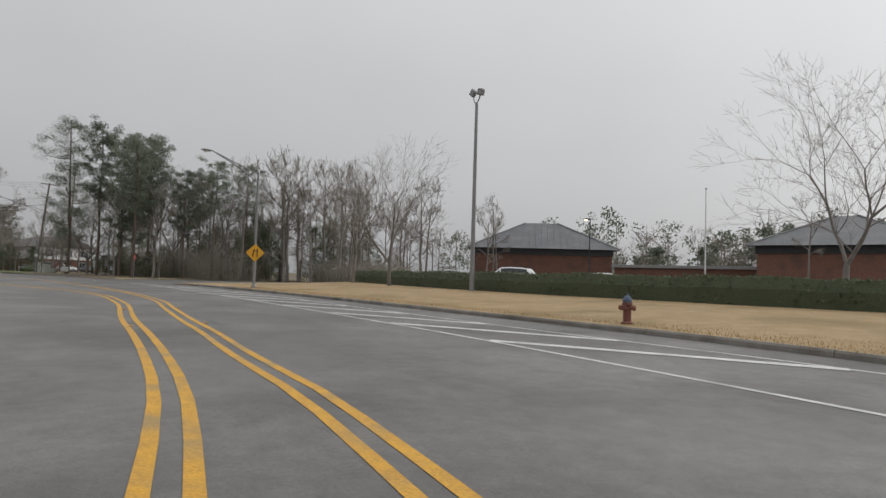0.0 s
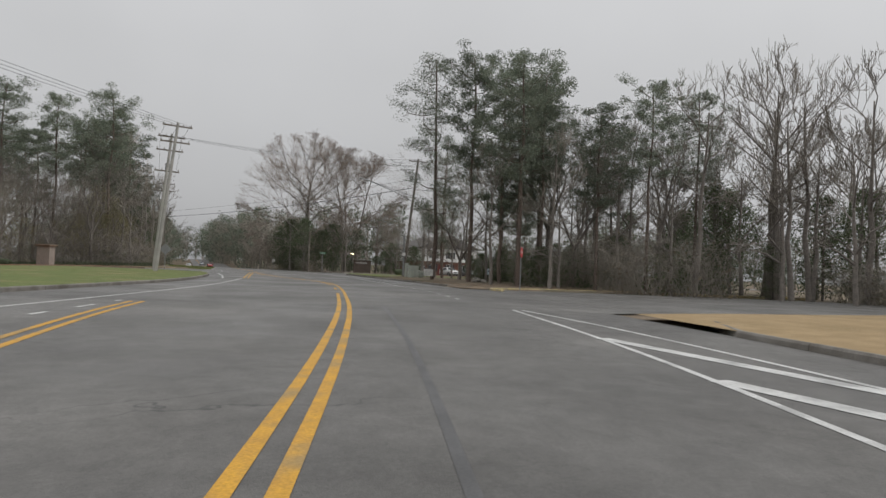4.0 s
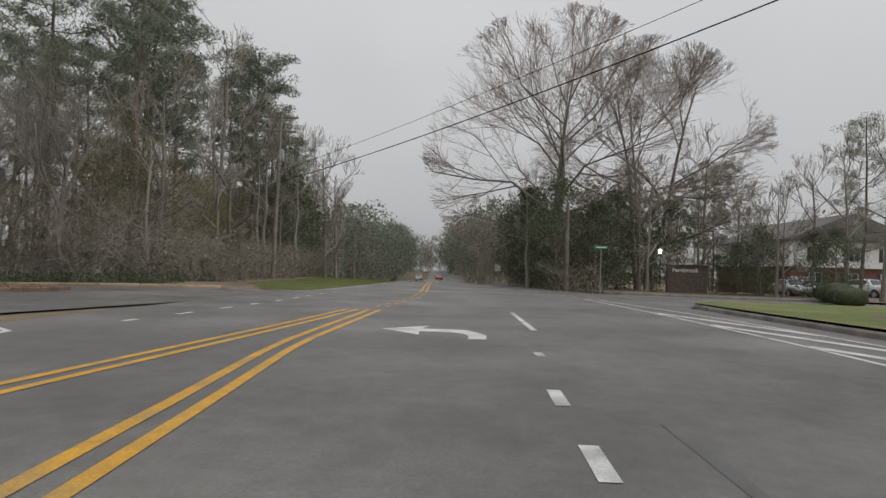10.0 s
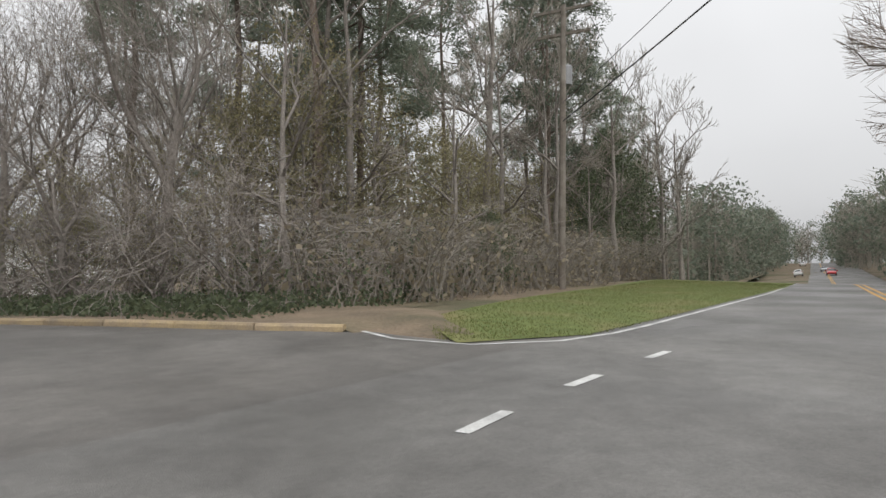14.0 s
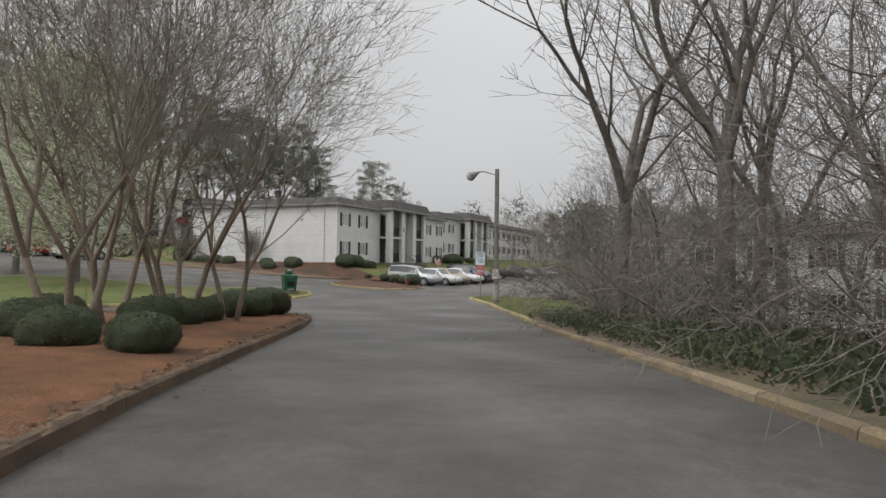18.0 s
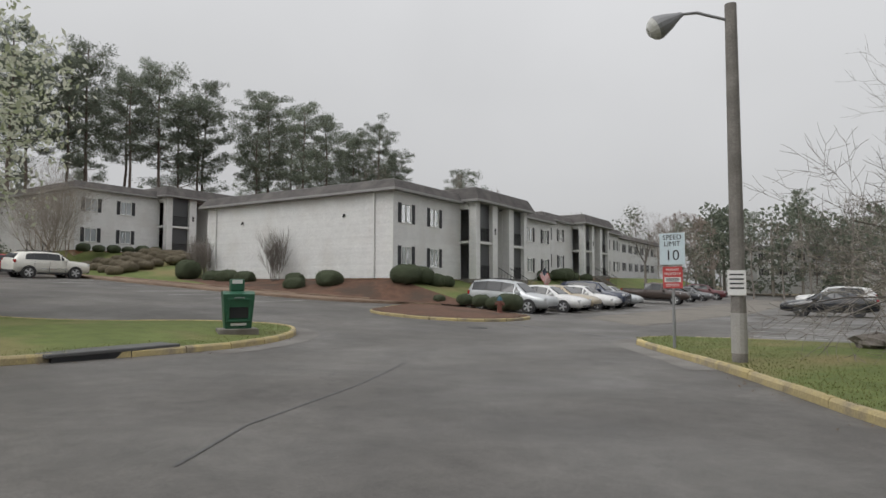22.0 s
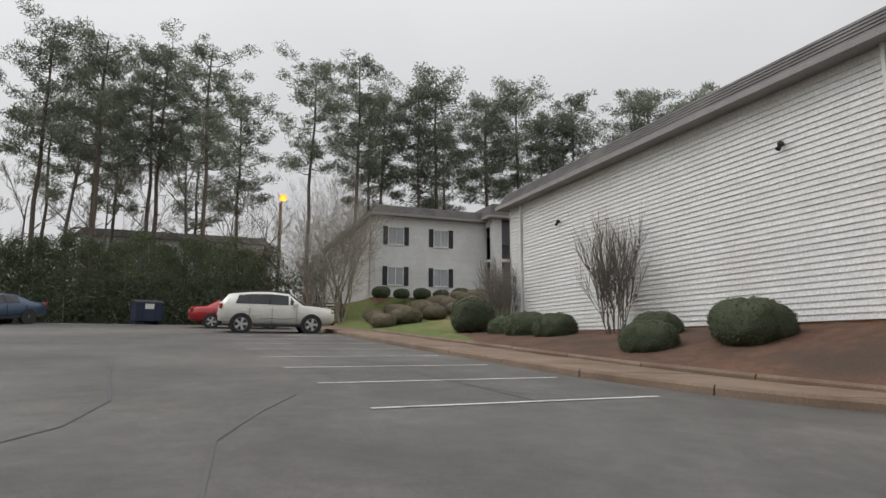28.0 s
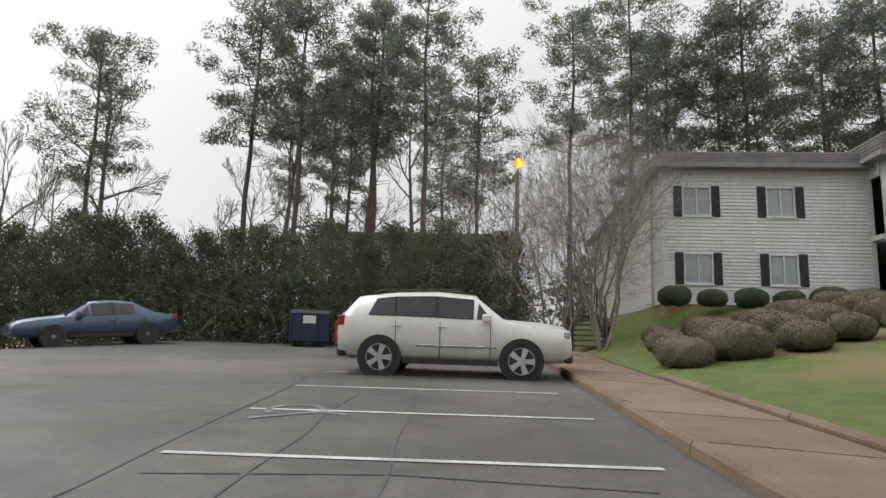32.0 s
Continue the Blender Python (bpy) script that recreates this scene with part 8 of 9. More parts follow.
# ---------- poles, lamps, signs ----------
def writing(text, size, material, parent, at, name="lettering"):
    cu = bpy.data.curves.new(name, "FONT")
    cu.body, cu.size, cu.extrude, cu.align_x, cu.align_y = text, size, 0.002, "CENTER", "CENTER"
    tmp = new(name, cu)
    me = bpy.data.meshes.new_from_object(tmp.evaluated_get(bpy.context.evaluated_depsgraph_get()))
    bpy.data.objects.remove(tmp)
    me.materials.clear()
    me.materials.append(material)
    ob = new(name, me)
    ob.parent, ob.matrix_basis = parent, at
    return ob


S = {
    "sign_yellow": glossy("yellow_sign_sheeting", (0.75, 0.38, 0.02), 0.4),
    "sign_white": glossy("faded_white_sheeting", (0.58, 0.68, 0.72), 0.45),
    "sign_plain": glossy("white_sheeting", (0.74, 0.74, 0.72), 0.45),
    "sign_red": glossy("red_sheeting", (0.50, 0.06, 0.06), 0.45),
    "sign_green": glossy("green_sheeting", (0.03, 0.22, 0.10), 0.45),
    "ink": glossy("black_ink", (0.02, 0.02, 0.022), 0.6),
    "news": glossy("green_painted_metal", (0.03, 0.115, 0.065), 0.4),
    "box": surf("pale_green_cabinet", (0.42, 0.45, 0.40), (0.36, 0.39, 0.35), 2.0, 0.6, 0.1, 40.0, (0.34, 0.33, 0.28), 0.9),
    "rust": surf("rusty_hydrant", (0.21, 0.085, 0.062), (0.16, 0.068, 0.052), 6.0, 0.7, 0.3, 40.0),
    "hyd_teal": surf("teal_hydrant_bonnet", (0.05, 0.14, 0.19), (0.04, 0.11, 0.15), 6.0, 0.6, 0.2, 40.0),
    "hyd_blue": surf("blue_hydrant", (0.10, 0.135, 0.20), (0.08, 0.11, 0.165), 6.0, 0.6, 0.2, 40.0),
    "dump": surf("blue_dumpster", (0.025, 0.038, 0.075), (0.02, 0.03, 0.06), 3.0, 0.6, 0.2, 30.0),
    "glow": lamp_like("sodium_lamp", (1.0, 0.24, 0.015), 1.6),
    "glow_dim": lamp_like("porch_lamp", (1.0, 0.78, 0.45), 12.0),
    "wire": glossy("black_cable", (0.02, 0.02, 0.02), 0.7),
    "glassy": glossy("lamp_glass", (0.55, 0.55, 0.52), 0.2),
    "ceramic": glossy("insulator", (0.30, 0.28, 0.26), 0.3),
}


def utility_pole(x, y, h, label, lean=(0, 0), arms=((0.6, 2.4),), turn=0.0, material="pole_wood", can=False):
    t = thing("utility_pole", label, "utility pole", pose(x, y, G(x, y)))
    dx, dy = lean
    part("pole", MB().tube([(0, 0, -0.5), (dx * 0.5, dy * 0.5, h * 0.5), (dx, dy, h)], [0.17, 0.145, 0.11], 12), M[material], t)
    c, s = math.cos(radians(turn)), math.sin(radians(turn))
    for drop, w in arms:
        z, f = h - drop, (h - drop) / h
        o = Vector((dx * f, dy * f, z))
        e = Vector((c, s, 0)) * w / 2
        q = Vector((-s, c, 0)) * 0.05
        a = part("crossarm", MB().add([o - e - q - Vector((0, 0, 0.06)), o + e - q - Vector((0, 0, 0.06)), o + e + q - Vector((0, 0, 0.06)), o - e + q - Vector((0, 0, 0.06)), o - e - q + Vector((0, 0, 0.06)), o + e - q + Vector((0, 0, 0.06)), o + e + q + Vector((0, 0, 0.06)), o - e + q + Vector((0, 0, 0.06))], [(3, 2, 1, 0), (4, 5, 6, 7), (0, 1, 5, 4), (1, 2, 6, 5), (2, 3, 7, 6), (3, 0, 4, 7)]), M["pole_wood"], t)
        for k in (-0.92, -0.4, 0.4, 0.92):
            p = o + e * k
            part("insulator", MB().lathe([(0.02, 0), (0.05, 0.03), (0.05, 0.09), (0.03, 0.1), (0.045, 0.13), (0.03, 0.2)], 8, Matrix.Translation(p + Vector((0, 0, 0.05)))), S["ceramic"], a)
    if can:
        f = 0.72
        part("transformer", MB().lathe([(0.05, 0), (0.24, 0.02), (0.25, 0.8), (0.2, 0.88), (0.05, 0.9)], 14, Matrix.Translation((dx * f + 0.3, dy * f, h * f))), M["galv"], t)
    return t


def cable(a, b, sag, label, r=0.012):
    pts = []
    for k in range(25):
        f = k / 24
        p = Vector(a).lerp(Vector(b), f)
        p.z -= sag * 4 * f * (1 - f)
        pts.append(p)
    t = structure("power_line", MB().tube(pts, r, 5), S["wire"], label, "cable", kind="")
    return t


def cobra(t, base, tip, material="galv"):
    a, b = Vector(base), Vector(tip)
    d = (b - a).normalized()
    part("arm", MB().tube([a - Vector((0, 0, 0.6)), a.lerp(b, 0.4) + Vector((0, 0, -0.2)), b], [0.045, 0.045, 0.04], 8).tube([a, a.lerp(b, 0.5), b], 0.035, 8), M[material], t)
    flat = Vector((d.x, d.y, 0)).normalized()
    side = Vector((-flat.y, flat.x, 0))
    head = MB()
    rings = []
    for f, w, h in ((0, 0.07, 0.05), (0.18, 0.13, 0.09), (0.5, 0.15, 0.1), (0.75, 0.06, 0.04)):
        c = b + flat * f
        rings += [c + side * w * math.cos(k * math.pi / 4) + Vector((0, 0, h * math.sin(k * math.pi / 4))) for k in range(8)]
    head.add(rings, [(i * 8 + k, i * 8 + (k + 1) % 8, (i + 1) * 8 + (k + 1) % 8, (i + 1) * 8 + k) for i in range(3) for k in range(8)] + [tuple(range(8))[::-1], tuple(range(24, 32))])
    hd = part("lamp_head", head, M[material], t)
    part("lens", MB().blob(tuple(b + flat * 0.45 - Vector((0, 0, 0.08))), (0.13, 0.13, 0.08), 1, 0.0, 6), S["glassy"], hd)


# roadside lamp with the lane sign
t = thing("street_lamp", "tall galvanised street lamp carrying a yellow lane sign", "street lamp", pose(-72.2, -30.3, 0.15))
part("pole", MB().tube([(0, 0, -0.3), (0, 0, 8.3)], [0.11, 0.075], 14), M["galv"], t)
part("base_cover", MB().lathe([(0.2, -0.05), (0.2, 0.1), (0.13, 0.25)], 14), M["galv"], t)
cobra(t, (0, 0, 8.2), (0.6, 3.2, 9.5))
part("photocell_head", MB().box(-0.1, -0.55, 8.35, 0.16, -0.15, 8.55, 0.05), M["galv"], t)
sg = thing("lane_sign", "yellow diamond sign with black lane-merge arrows on a lamp post", "road sign", pose(-72.2, -30.3, 2.65) @ pose(0, 0, 0, 0, 0, 65) @ Matrix.Scale(1.2, 4))
m45 = Matrix.Rotation(radians(45), 4, "Y")
pl = MB().box(-0.38, 0.12, -0.38, 0.38, 0.135, 0.38, 0.004)
part("plate", MB().add([m45 @ Vector(v) for v in pl.v], pl.f), S["sign_yellow"], sg)
part("arrow", MB().box(-0.15, 0.136, -0.25, -0.09, 0.142, 0.12).prism([(-0.19, 0.12), (-0.05, 0.12), (-0.12, 0.27)], -0.142, -0.136, Matrix.Rotation(radians(90), 4, "X")), S["ink"], sg)
part("arrow", MB().box(0.1, 0.136, -0.25, 0.16, 0.142, -0.05).box(0.05, 0.136, -0.05, 0.12, 0.142, 0.1).prism([(-0.02, 0.1), (0.13, 0.1), (0.04, 0.25)], -0.142, -0.136, Matrix.Rotation(radians(90), 4, "X")), S["ink"], sg)

t = thing("floodlight_pole", "tall grey steel pole with two floodlights behind the lawn", "light pole", pose(-87.6, -37.0, 0.5))
part("pole", MB().tube([(0, 0, -0.3), (0, 0, 11.6)], [0.15, 0.09], 14), M["galv"], t)
part("bracket", MB().tube([(0.55, -0.25, 12.15), (0.35, -0.16, 11.75), (0, 0, 11.6), (-0.35, 0.16, 11.75), (-0.5, 0.2, 12.0)], 0.04, 8), M["galv"], t)
for dx, dy, dz, tl in ((0.6, -0.27, 12.4, 50), (-0.55, 0.22, 12.15, -15)):
    q = MB().box(-0.22, -0.14, -0.2, 0.22, 0.14, 0.2, 0.04)
    mm = Matrix.Translation((dx, dy, dz)) @ Matrix.Rotation(radians(tl), 4, "Y")
    part("floodlight", MB().add([mm @ Vector(v) for v in q.v], q.f), M["galv"], t)


def hydrant(x, y, z, body, cap, label):
    t = thing("fire_hydrant", label, "fire hydrant", pose(x, y, z))
    part("barrel", MB().lathe([(0.17, 0), (0.17, 0.05), (0.11, 0.08), (0.11, 0.5), (0.14, 0.52), (0.14, 0.58), (0.12, 0.6)], 16), S[body], t)
    part("bonnet", MB().lathe([(0.13, 0.6), (0.125, 0.68), (0.08, 0.76), (0.03, 0.79), (0.03, 0.84)], 16), S[cap], t)
    for a in (0, 90, 180):
        part("outlet", MB().lathe([(0.06, 0.1), (0.06, 0.19), (0.075, 0.19), (0.075, 0.23), (0.03, 0.24)], 10, Matrix.Translation((0, 0, 0.45)) @ Matrix.Rotation(radians(a), 4, "Z") @ Matrix.Rotation(radians(90), 4, "Y")), S[body], t)


hydrant(-105.3, -25.3, 0.15, "rust", "hyd_blue", "rusty red fire hydrant with a dull blue bonnet")
hydrant(-22.3, 50.6, G(-22.3, 50.6) + 0.14, "rust", "hyd_teal", "red fire hydrant with a teal-blue bonnet on the mulch island")

utility_pole(-19.7, -5.7, 12.9, "leaning utility pole with two crossarms by the verge", (0.5, -1.1), ((0.3, 2.4), (1.7, 2.4)), 115, "pole_grey")
utility_pole(-13.2, -3.8, 13.1, "second leaning utility pole beside the first", (0.4, -0.9), ((0.3, 2.4), (1.6, 2.4), (3.6, 2.2)), 115, "pole_grey", True)
utility_pole(23.2, 5.1, 12.6, "tall utility pole at the wood's edge", (0.5, 0.1), ((0.2, 2.6), (1.3, 2.4)), 105, can=True)
utility_pole(92.3, 28.5, 15.6, "utility pole beside the distant road", (0, 0), ((0.5, 2.4),), 75)
utility_pole(116, 33.4, 11.5, "utility pole farther along the road", (0, 0), ((0.5, 2.4), (1.6, 2.4)), 75)
utility_pole(26.3, -16.2, 6.4, "short weathered timber pole at the side street", (0, 0), (), 0)
t = utility_pole(-3.7, -28.3, 14.0, "leaning timber pole with a street lamp arm beside the cabinet", (0.3, -1.3), ((0.3, 2.2),), 100)
cobra(t, (0.2, -0.8, 9.6), (-2.5, 4.9, 10.9))
part("cable_guard", MB().box(-0.26, -0.1, 0.3, -0.17, 0.1, 5.0, 0.02), M["galv"], t)
part("notice", MB().box(-0.3, -0.2, 2.6, -0.19, 0.2, 3.0, 0.005), S["sign_plain"], t)
for k in range(3):
    o = -0.9 + 0.9 * k
    cable((-13.0 - 0.4 * o, -4.7 + o, 12.9), (-3.4 + 0.3 * o, -29.5 + 0.4 * o, 13.9 - 0.35 * k), 0.6, "overhead line crossing the road")
    cable((-19.3 - 0.4 * o, -6.8 + o, 12.7), (-13.0 - 0.4 * o, -4.7 + o, 12.9), 0.1, "overhead line between the twin poles")
    cable((-13.0 - 0.4 * o, -4.7 + o, 12.9), (23.7 - 0.3 * o, 5.2 + o, 12.6), 0.6, "overhead line along the road")
    cable((23.7, 5.2 + o, 12.6), (92.3, 28.5 + o, 13.6), 1.3, "overhead line along the road")
    cable((92.3, 28.5 + o, 13.6), (116, 33.4 + o, 9.4), 0.5, "overhead line along the distant road")
    cable((-19.3 - 0.4 * o, -6.8 + o, 12.7), (-135, 26 + o, 12), 1.6, "overhead line along the road")
cable((-3.5, -29.2, 10.6), (23.5, 5.2, 7.4), 0.5, "thick overhead cable slung across the road", 0.025)
cable((-3.5, -29.2, 11.6), (23.5, 5.2, 8.2), 0.4, "thin overhead wire slung across the road")
cable((-3.5, -29.2, 10.4), (-20, -62, 10), 0.7, "overhead wire above the verge", 0.025)


def post_sign(name, label, category, x, y, z, turn, w, h, zc, face, back="galv", post=0.03):
    t = thing(name, label, category, pose(x, y, z, 0, 0, turn))
    part("post", MB().box(-post, 0.004, -0.3, post, 0.004 + 2 * post, zc + h * 0.4, 0.006), M["galv"], t)
    part("plate", MB().box(-w / 2, -0.004, zc - h / 2, w / 2, 0.002, zc + h / 2, 0.002), face, t)
    return t


FLAT = Matrix.Rotation(radians(90), 4, "X")
t = post_sign("speed_sign", "faded speed limit sign above a red notice on a steel post", "road sign", -12.15, 40.3, G(-12.15, 40.3) + 0.15, -6, 0.62, 0.78, 2.42, S["sign_white"])
for txt, sz, z in (("SPEED", 0.17, 2.70), ("LIMIT", 0.17, 2.54), ("10", 0.36, 2.25)):
    writing(txt, sz, S["ink"], t, Matrix.Translation((0, -0.007, z)) @ FLAT)
pr = part("notice", MB().box(-0.24, -0.004, 1.45, 0.24, 0.002, 1.98, 0.002), S["sign_red"], t, "red and white notice plate")
part("notice_panel", MB().box(-0.2, -0.008, 1.6, 0.2, -0.0045, 1.72), S["sign_plain"], pr)
for txt, z in (("PRIVATE", 1.9), ("PROPERTY", 1.8)):
    writing(txt, 0.085, S["sign_plain"], pr, Matrix.Translation((0, -0.007, z)) @ FLAT)
for z in (1.69, 1.66, 1.63, 1.55, 1.51):
    part("bar", MB().box(-0.16, -0.0115, z - 0.008, 0.16, -0.0085 if z > 1.6 else -0.0045, z + 0.006), S["ink"] if z > 1.6 else S["sign_plain"], pr)

t = post_sign("street_sign", "green street name blade on a post", "street sign", 21.8, -18.5, 0.1, -80, 0.9, 0.2, 2.9, S["sign_green"])
part("bar", MB().box(-0.32, -0.008, 2.87, 0.32, -0.0045, 2.94), S["sign_plain"], t)
t = thing("stop_sign", "red octagonal stop sign seen edge-on by the driveway", "road sign", pose(-36.0, -32.8, 0.12, 0, 0, -31))
part("post", MB().box(-0.03, 0.005, -0.3, 0.03, 0.06, 2.7, 0.005), M["galv"], t)
part("plate", MB().prism([(0.38 * math.cos(radians(22.5 + 45 * k)), 0.38 * math.sin(radians(22.5 + 45 * k))) for k in range(8)], -0.004, 0.004, Matrix.Translation((0, 0, 2.45)) @ FLAT), S["sign_red"], t)
writing("STOP", 0.24, S["sign_plain"], t, Matrix.Translation((0, -0.008, 2.45)) @ FLAT)
t = thing("diamond_sign", "grey back of a diamond warning sign on the corner", "road sign", pose(-11.7, -4.4, 0.1, 0, 0, 100))
pl = MB().box(-0.4, -0.004, -0.4, 0.4, 0.004, 0.4, 0.002)
part("plate", MB().add([Matrix.Translation((0, 0, 2.0)) @ m45 @ Vector(v) for v in pl.v], pl.f), M["galv"], t)
part("post", MB().box(-0.03, 0.005, -0.3, 0.03, 0.06, 2.3, 0.005), M["galv"], t)
t = post_sign("yard_sign", "small white yard sign with lines of unreadable print", "sign", -19.7, -29.0, 0.1, -75, 0.9, 0.6, 0.8, S["sign_plain"], post=0.015)
for k in range(4):
    part("bar", MB().box(-0.34, -0.008, 0.95 - 0.11 * k, 0.34 - 0.06 * k, -0.0045, 0.972 - 0.11 * k), M["galv"], t)
t = post_sign("yard_sign", "small blue and white sign on a post in the verge", "sign", -21.5, -34.2, 0.1, -75, 0.5, 0.5, 1.1, S["sign_white"], post=0.02)
part("bar", MB().box(-0.2, -0.008, 1.1, 0.2, -0.0045, 1.2), P["blue"], t)
t = post_sign("marker_sign", "small white marker on a post far along the road", "road sign", 36.5, -9.8, 0.1, -78, 0.5, 0.6, 1.5, S["sign_plain"])


def cabinet(x, y, w, d, h, turn, label):
    t = thing("utility_cabinet", label, "utility cabinet", pose(x, y, G(x, y) + 0.12, 0, 0, turn))
    b = part("body", MB().box(-w / 2, -d / 2, 0.05, w / 2, d / 2, h, 0.02), S["box"], t)
    part("lid", MB().box(-w / 2 - 0.03, -d / 2 - 0.03, h, w / 2 + 0.03, d / 2 + 0.03, h + 0.06, 0.015), S["box"], t)
    part("pad", MB().box(-w / 2 - 0.1, -d / 2 - 0.1, -0.1, w / 2 + 0.1, d / 2 + 0.1, 0.05, 0.01), M["kerb"], t)
    part("door_seam", MB().box(-0.006, -d / 2 - 0.004, 0.12, 0.006, -d / 2 + 0.01, h - 0.08), M["shutter"], b)
    part("latch", MB().box(0.05, -d / 2 - 0.03, h * 0.5, 0.09, -d / 2, h * 0.5 + 0.14, 0.006), M["galv"], b)


cabinet(-7.4, -29.1, 0.9, 0.7, 1.35, -70, "tall pale green utility cabinet beside the pole")
cabinet(-6.6, -30.0, 0.6, 0.6, 0.8, -70, "low pale green utility cabinet beside the tall one")
cabinet(-4.9, -28.6, 0.35, 0.3, 1.6, -70, "narrow pale cable pedestal beside the pole")
for k, (x, y, s) in enumerate(((-21.7, -33.0, 0.5), (-21.0, -33.4, 0.4), (-22.4, -33.5, 0.35))):
    tagged(part("boulder", MB().blob((0, 0, s * 0.3), (s, s * 0.8, s * 0.6), k + 4, 0.25, 7), M["kerb"], None, "pale rough boulder in the leaf litter", at=pose(x, y, 0.2)), "", "boulder")
tagged(part("stone", MB().blob((0, 0, 0.12), (0.5, 0.35, 0.2), 9, 0.3, 7), M["bark"], None, "low brown stump in the grass by the lot", at=pose(-8.0, 42.8, G(-8, 42.8) + 0.2)), "", "stump")

# lamp post by the drive
t = thing("lamp_post", "weathered timber lamp post with a curved arm and paper notices", "lamp post", pose(-10.4, 38.1, G(-10.4, 38.1) + 0.12))
part("pole", MB().tube([(0, 0, -0.4), (0, 0, 7.35)], [0.15, 0.115], 12), M["pole_lamp"], t)
part("arm", MB().tube([(0, 0, 7.0), (-0.6, -0.3, 7.2), (-1.25, -0.65, 7.15)], [0.03, 0.03, 0.028], 8), M["galv"], t)
HEAD = Matrix.Translation((-1.2, -0.62, 6.98)) @ Euler((0, radians(62), radians(27))).to_matrix().to_4x4()
part("lamp_head", MB().lathe([(0.05, 0.42), (0.09, 0.3), (0.17, 0.12), (0.25, -0.12), (0.24, -0.2), (0.02, -0.2)], 16, HEAD), M["galv"], t)
part("lens", MB().lathe([(0.245, -0.2), (0.2, -0.27), (0.1, -0.35), (0.01, -0.37)], 16, HEAD), S["glassy"], t)
part("wrap", MB().tube([(0, 0, 0.2), (0, 0, 1.0)], [0.155, 0.15], 12), M["pole_grey"], t, "pale worn band round the pole")
nt_ = part("notice", MB().box(-0.17, -0.165, 1.35, 0.17, -0.152, 1.85, 0.002), S["sign_plain"], t, "white paper notice")
for k in range(4):
    part("bar", MB().box(-0.13, -0.168, 1.75 - 0.09 * k, 0.13, -0.1655, 1.78 - 0.09 * k), S["ink"], nt_)

# newspaper box
t = thing("newspaper_box", "green metal newspaper box on a concrete pad in the grass", "newspaper box", pose(-22.2, 35.4, G(-22.2, 35.4) + 0.16, 0, 0, 58))
part("pad", MB().box(-0.5, -0.4, -0.05, 0.5, 0.4, 0.12, 0.015), M["kerb"], t)
bd = MB().add([(-0.33, -0.22, 0.12), (0.33, -0.22, 0.12), (0.33, 0.24, 0.12), (-0.33, 0.24, 0.12), (-0.4, -0.3, 1.02), (0.4, -0.3, 1.02), (0.4, 0.26, 1.02), (-0.4, 0.26, 1.02), (-0.4, -0.12, 1.1), (0.4, -0.12, 1.1), (0.4, 0.26, 1.1), (-0.4, 0.26, 1.1)], [(3, 2, 1, 0), (0, 1, 5, 4), (1, 2, 6, 5), (2, 3, 7, 6), (3, 0, 4, 7), (4, 5, 9, 8), (5, 6, 10, 9), (6, 7, 11, 10), (7, 4, 8, 11), (8, 9, 10, 11)])
b = part("body", bd, S["news"], t)
dr = MB()
for u0, u1, v0, v1 in ((-0.3, 0.3, 0.3, 0.36), (-0.3, 0.3, 0.86, 0.92), (-0.3, -0.24, 0.36, 0.86), (0.24, 0.3, 0.36, 0.86)):
    dr.box(u0, -0.3 - 0.01, v0, u1, -0.2, v1, 0.005)
d_ = part("door", dr, S["news"], b)
part("window", MB().box(-0.24, -0.27, 0.4, 0.24, -0.24, 0.84), TINT, d_)
part("handle", MB().tube([(-0.12, -0.34, 0.9), (-0.12, -0.37, 0.93), (0.12, -0.37, 0.93), (0.12, -0.34, 0.9)], 0.012, 6), M["galv"], d_)
part("paper_slot", MB().box(-0.2, -0.262, 0.2, 0.2, -0.24, 0.27, 0.004), S["sign_plain"], b)
part("coin_box", MB().box(-0.2, -0.1, 1.1, 0.16, 0.22, 1.42, 0.03), S["news"], b)
part("coin_plate", MB().box(-0.16, -0.112, 1.3, 0.1, -0.099, 1.4), S["sign_plain"], b)

# kerb inlet on the island
t = thing("storm_drain", "dark storm drain inlet in the island's kerb", "storm drain", pose(-20.78, 31.3, G(-20.78, 31.3)))
# solid near-black block painted as the shaded opening
part("throat", MB().box(-0.14, -1.25, -0.06, 0.12, 1.25, 0.1), M["dark"], t)
part("lintel", MB().box(-0.6, -1.35, 0.1, 0.13, 1.35, 0.175, 0.015), M["patch"], t)

# orange lamp at the back of the lot
t = thing("lamp_post", "timber lamp post with a lit orange sodium lamp", "lamp post", pose(-72.0, 47.3, 2.6))
part("pole", MB().tube([(0, 0, -0.6), (0, 0, 8.4)], [0.15, 0.11], 12), M["pole_wood"], t)
part("arm", MB().tube([(0, 0, 8.1), (0.7, 0, 8.55), (1.3, 0, 8.6)], 0.03, 8), M["galv"], t)
part("lamp_head", MB().lathe([(0.05, 0.2), (0.16, 0.12), (0.2, 0.05)], 12, Matrix.Translation((1.45, 0, 8.5))), M["galv"], t)
part("bulb", MB().blob((1.45, 0, 8.45), (0.26, 0.26, 0.26), 2, 0.0, 8), S["glow"], t, "glowing orange globe")
lamp = new("sodium_light", bpy.data.lights.new("sodium_light", "POINT"))
lamp.data.energy, lamp.data.color, lamp.data.shadow_soft_size = 110, (1.0, 0.5, 0.12), 0.25
lamp.matrix_world = Matrix.Translation((-70.3, 47.3, 10.85))

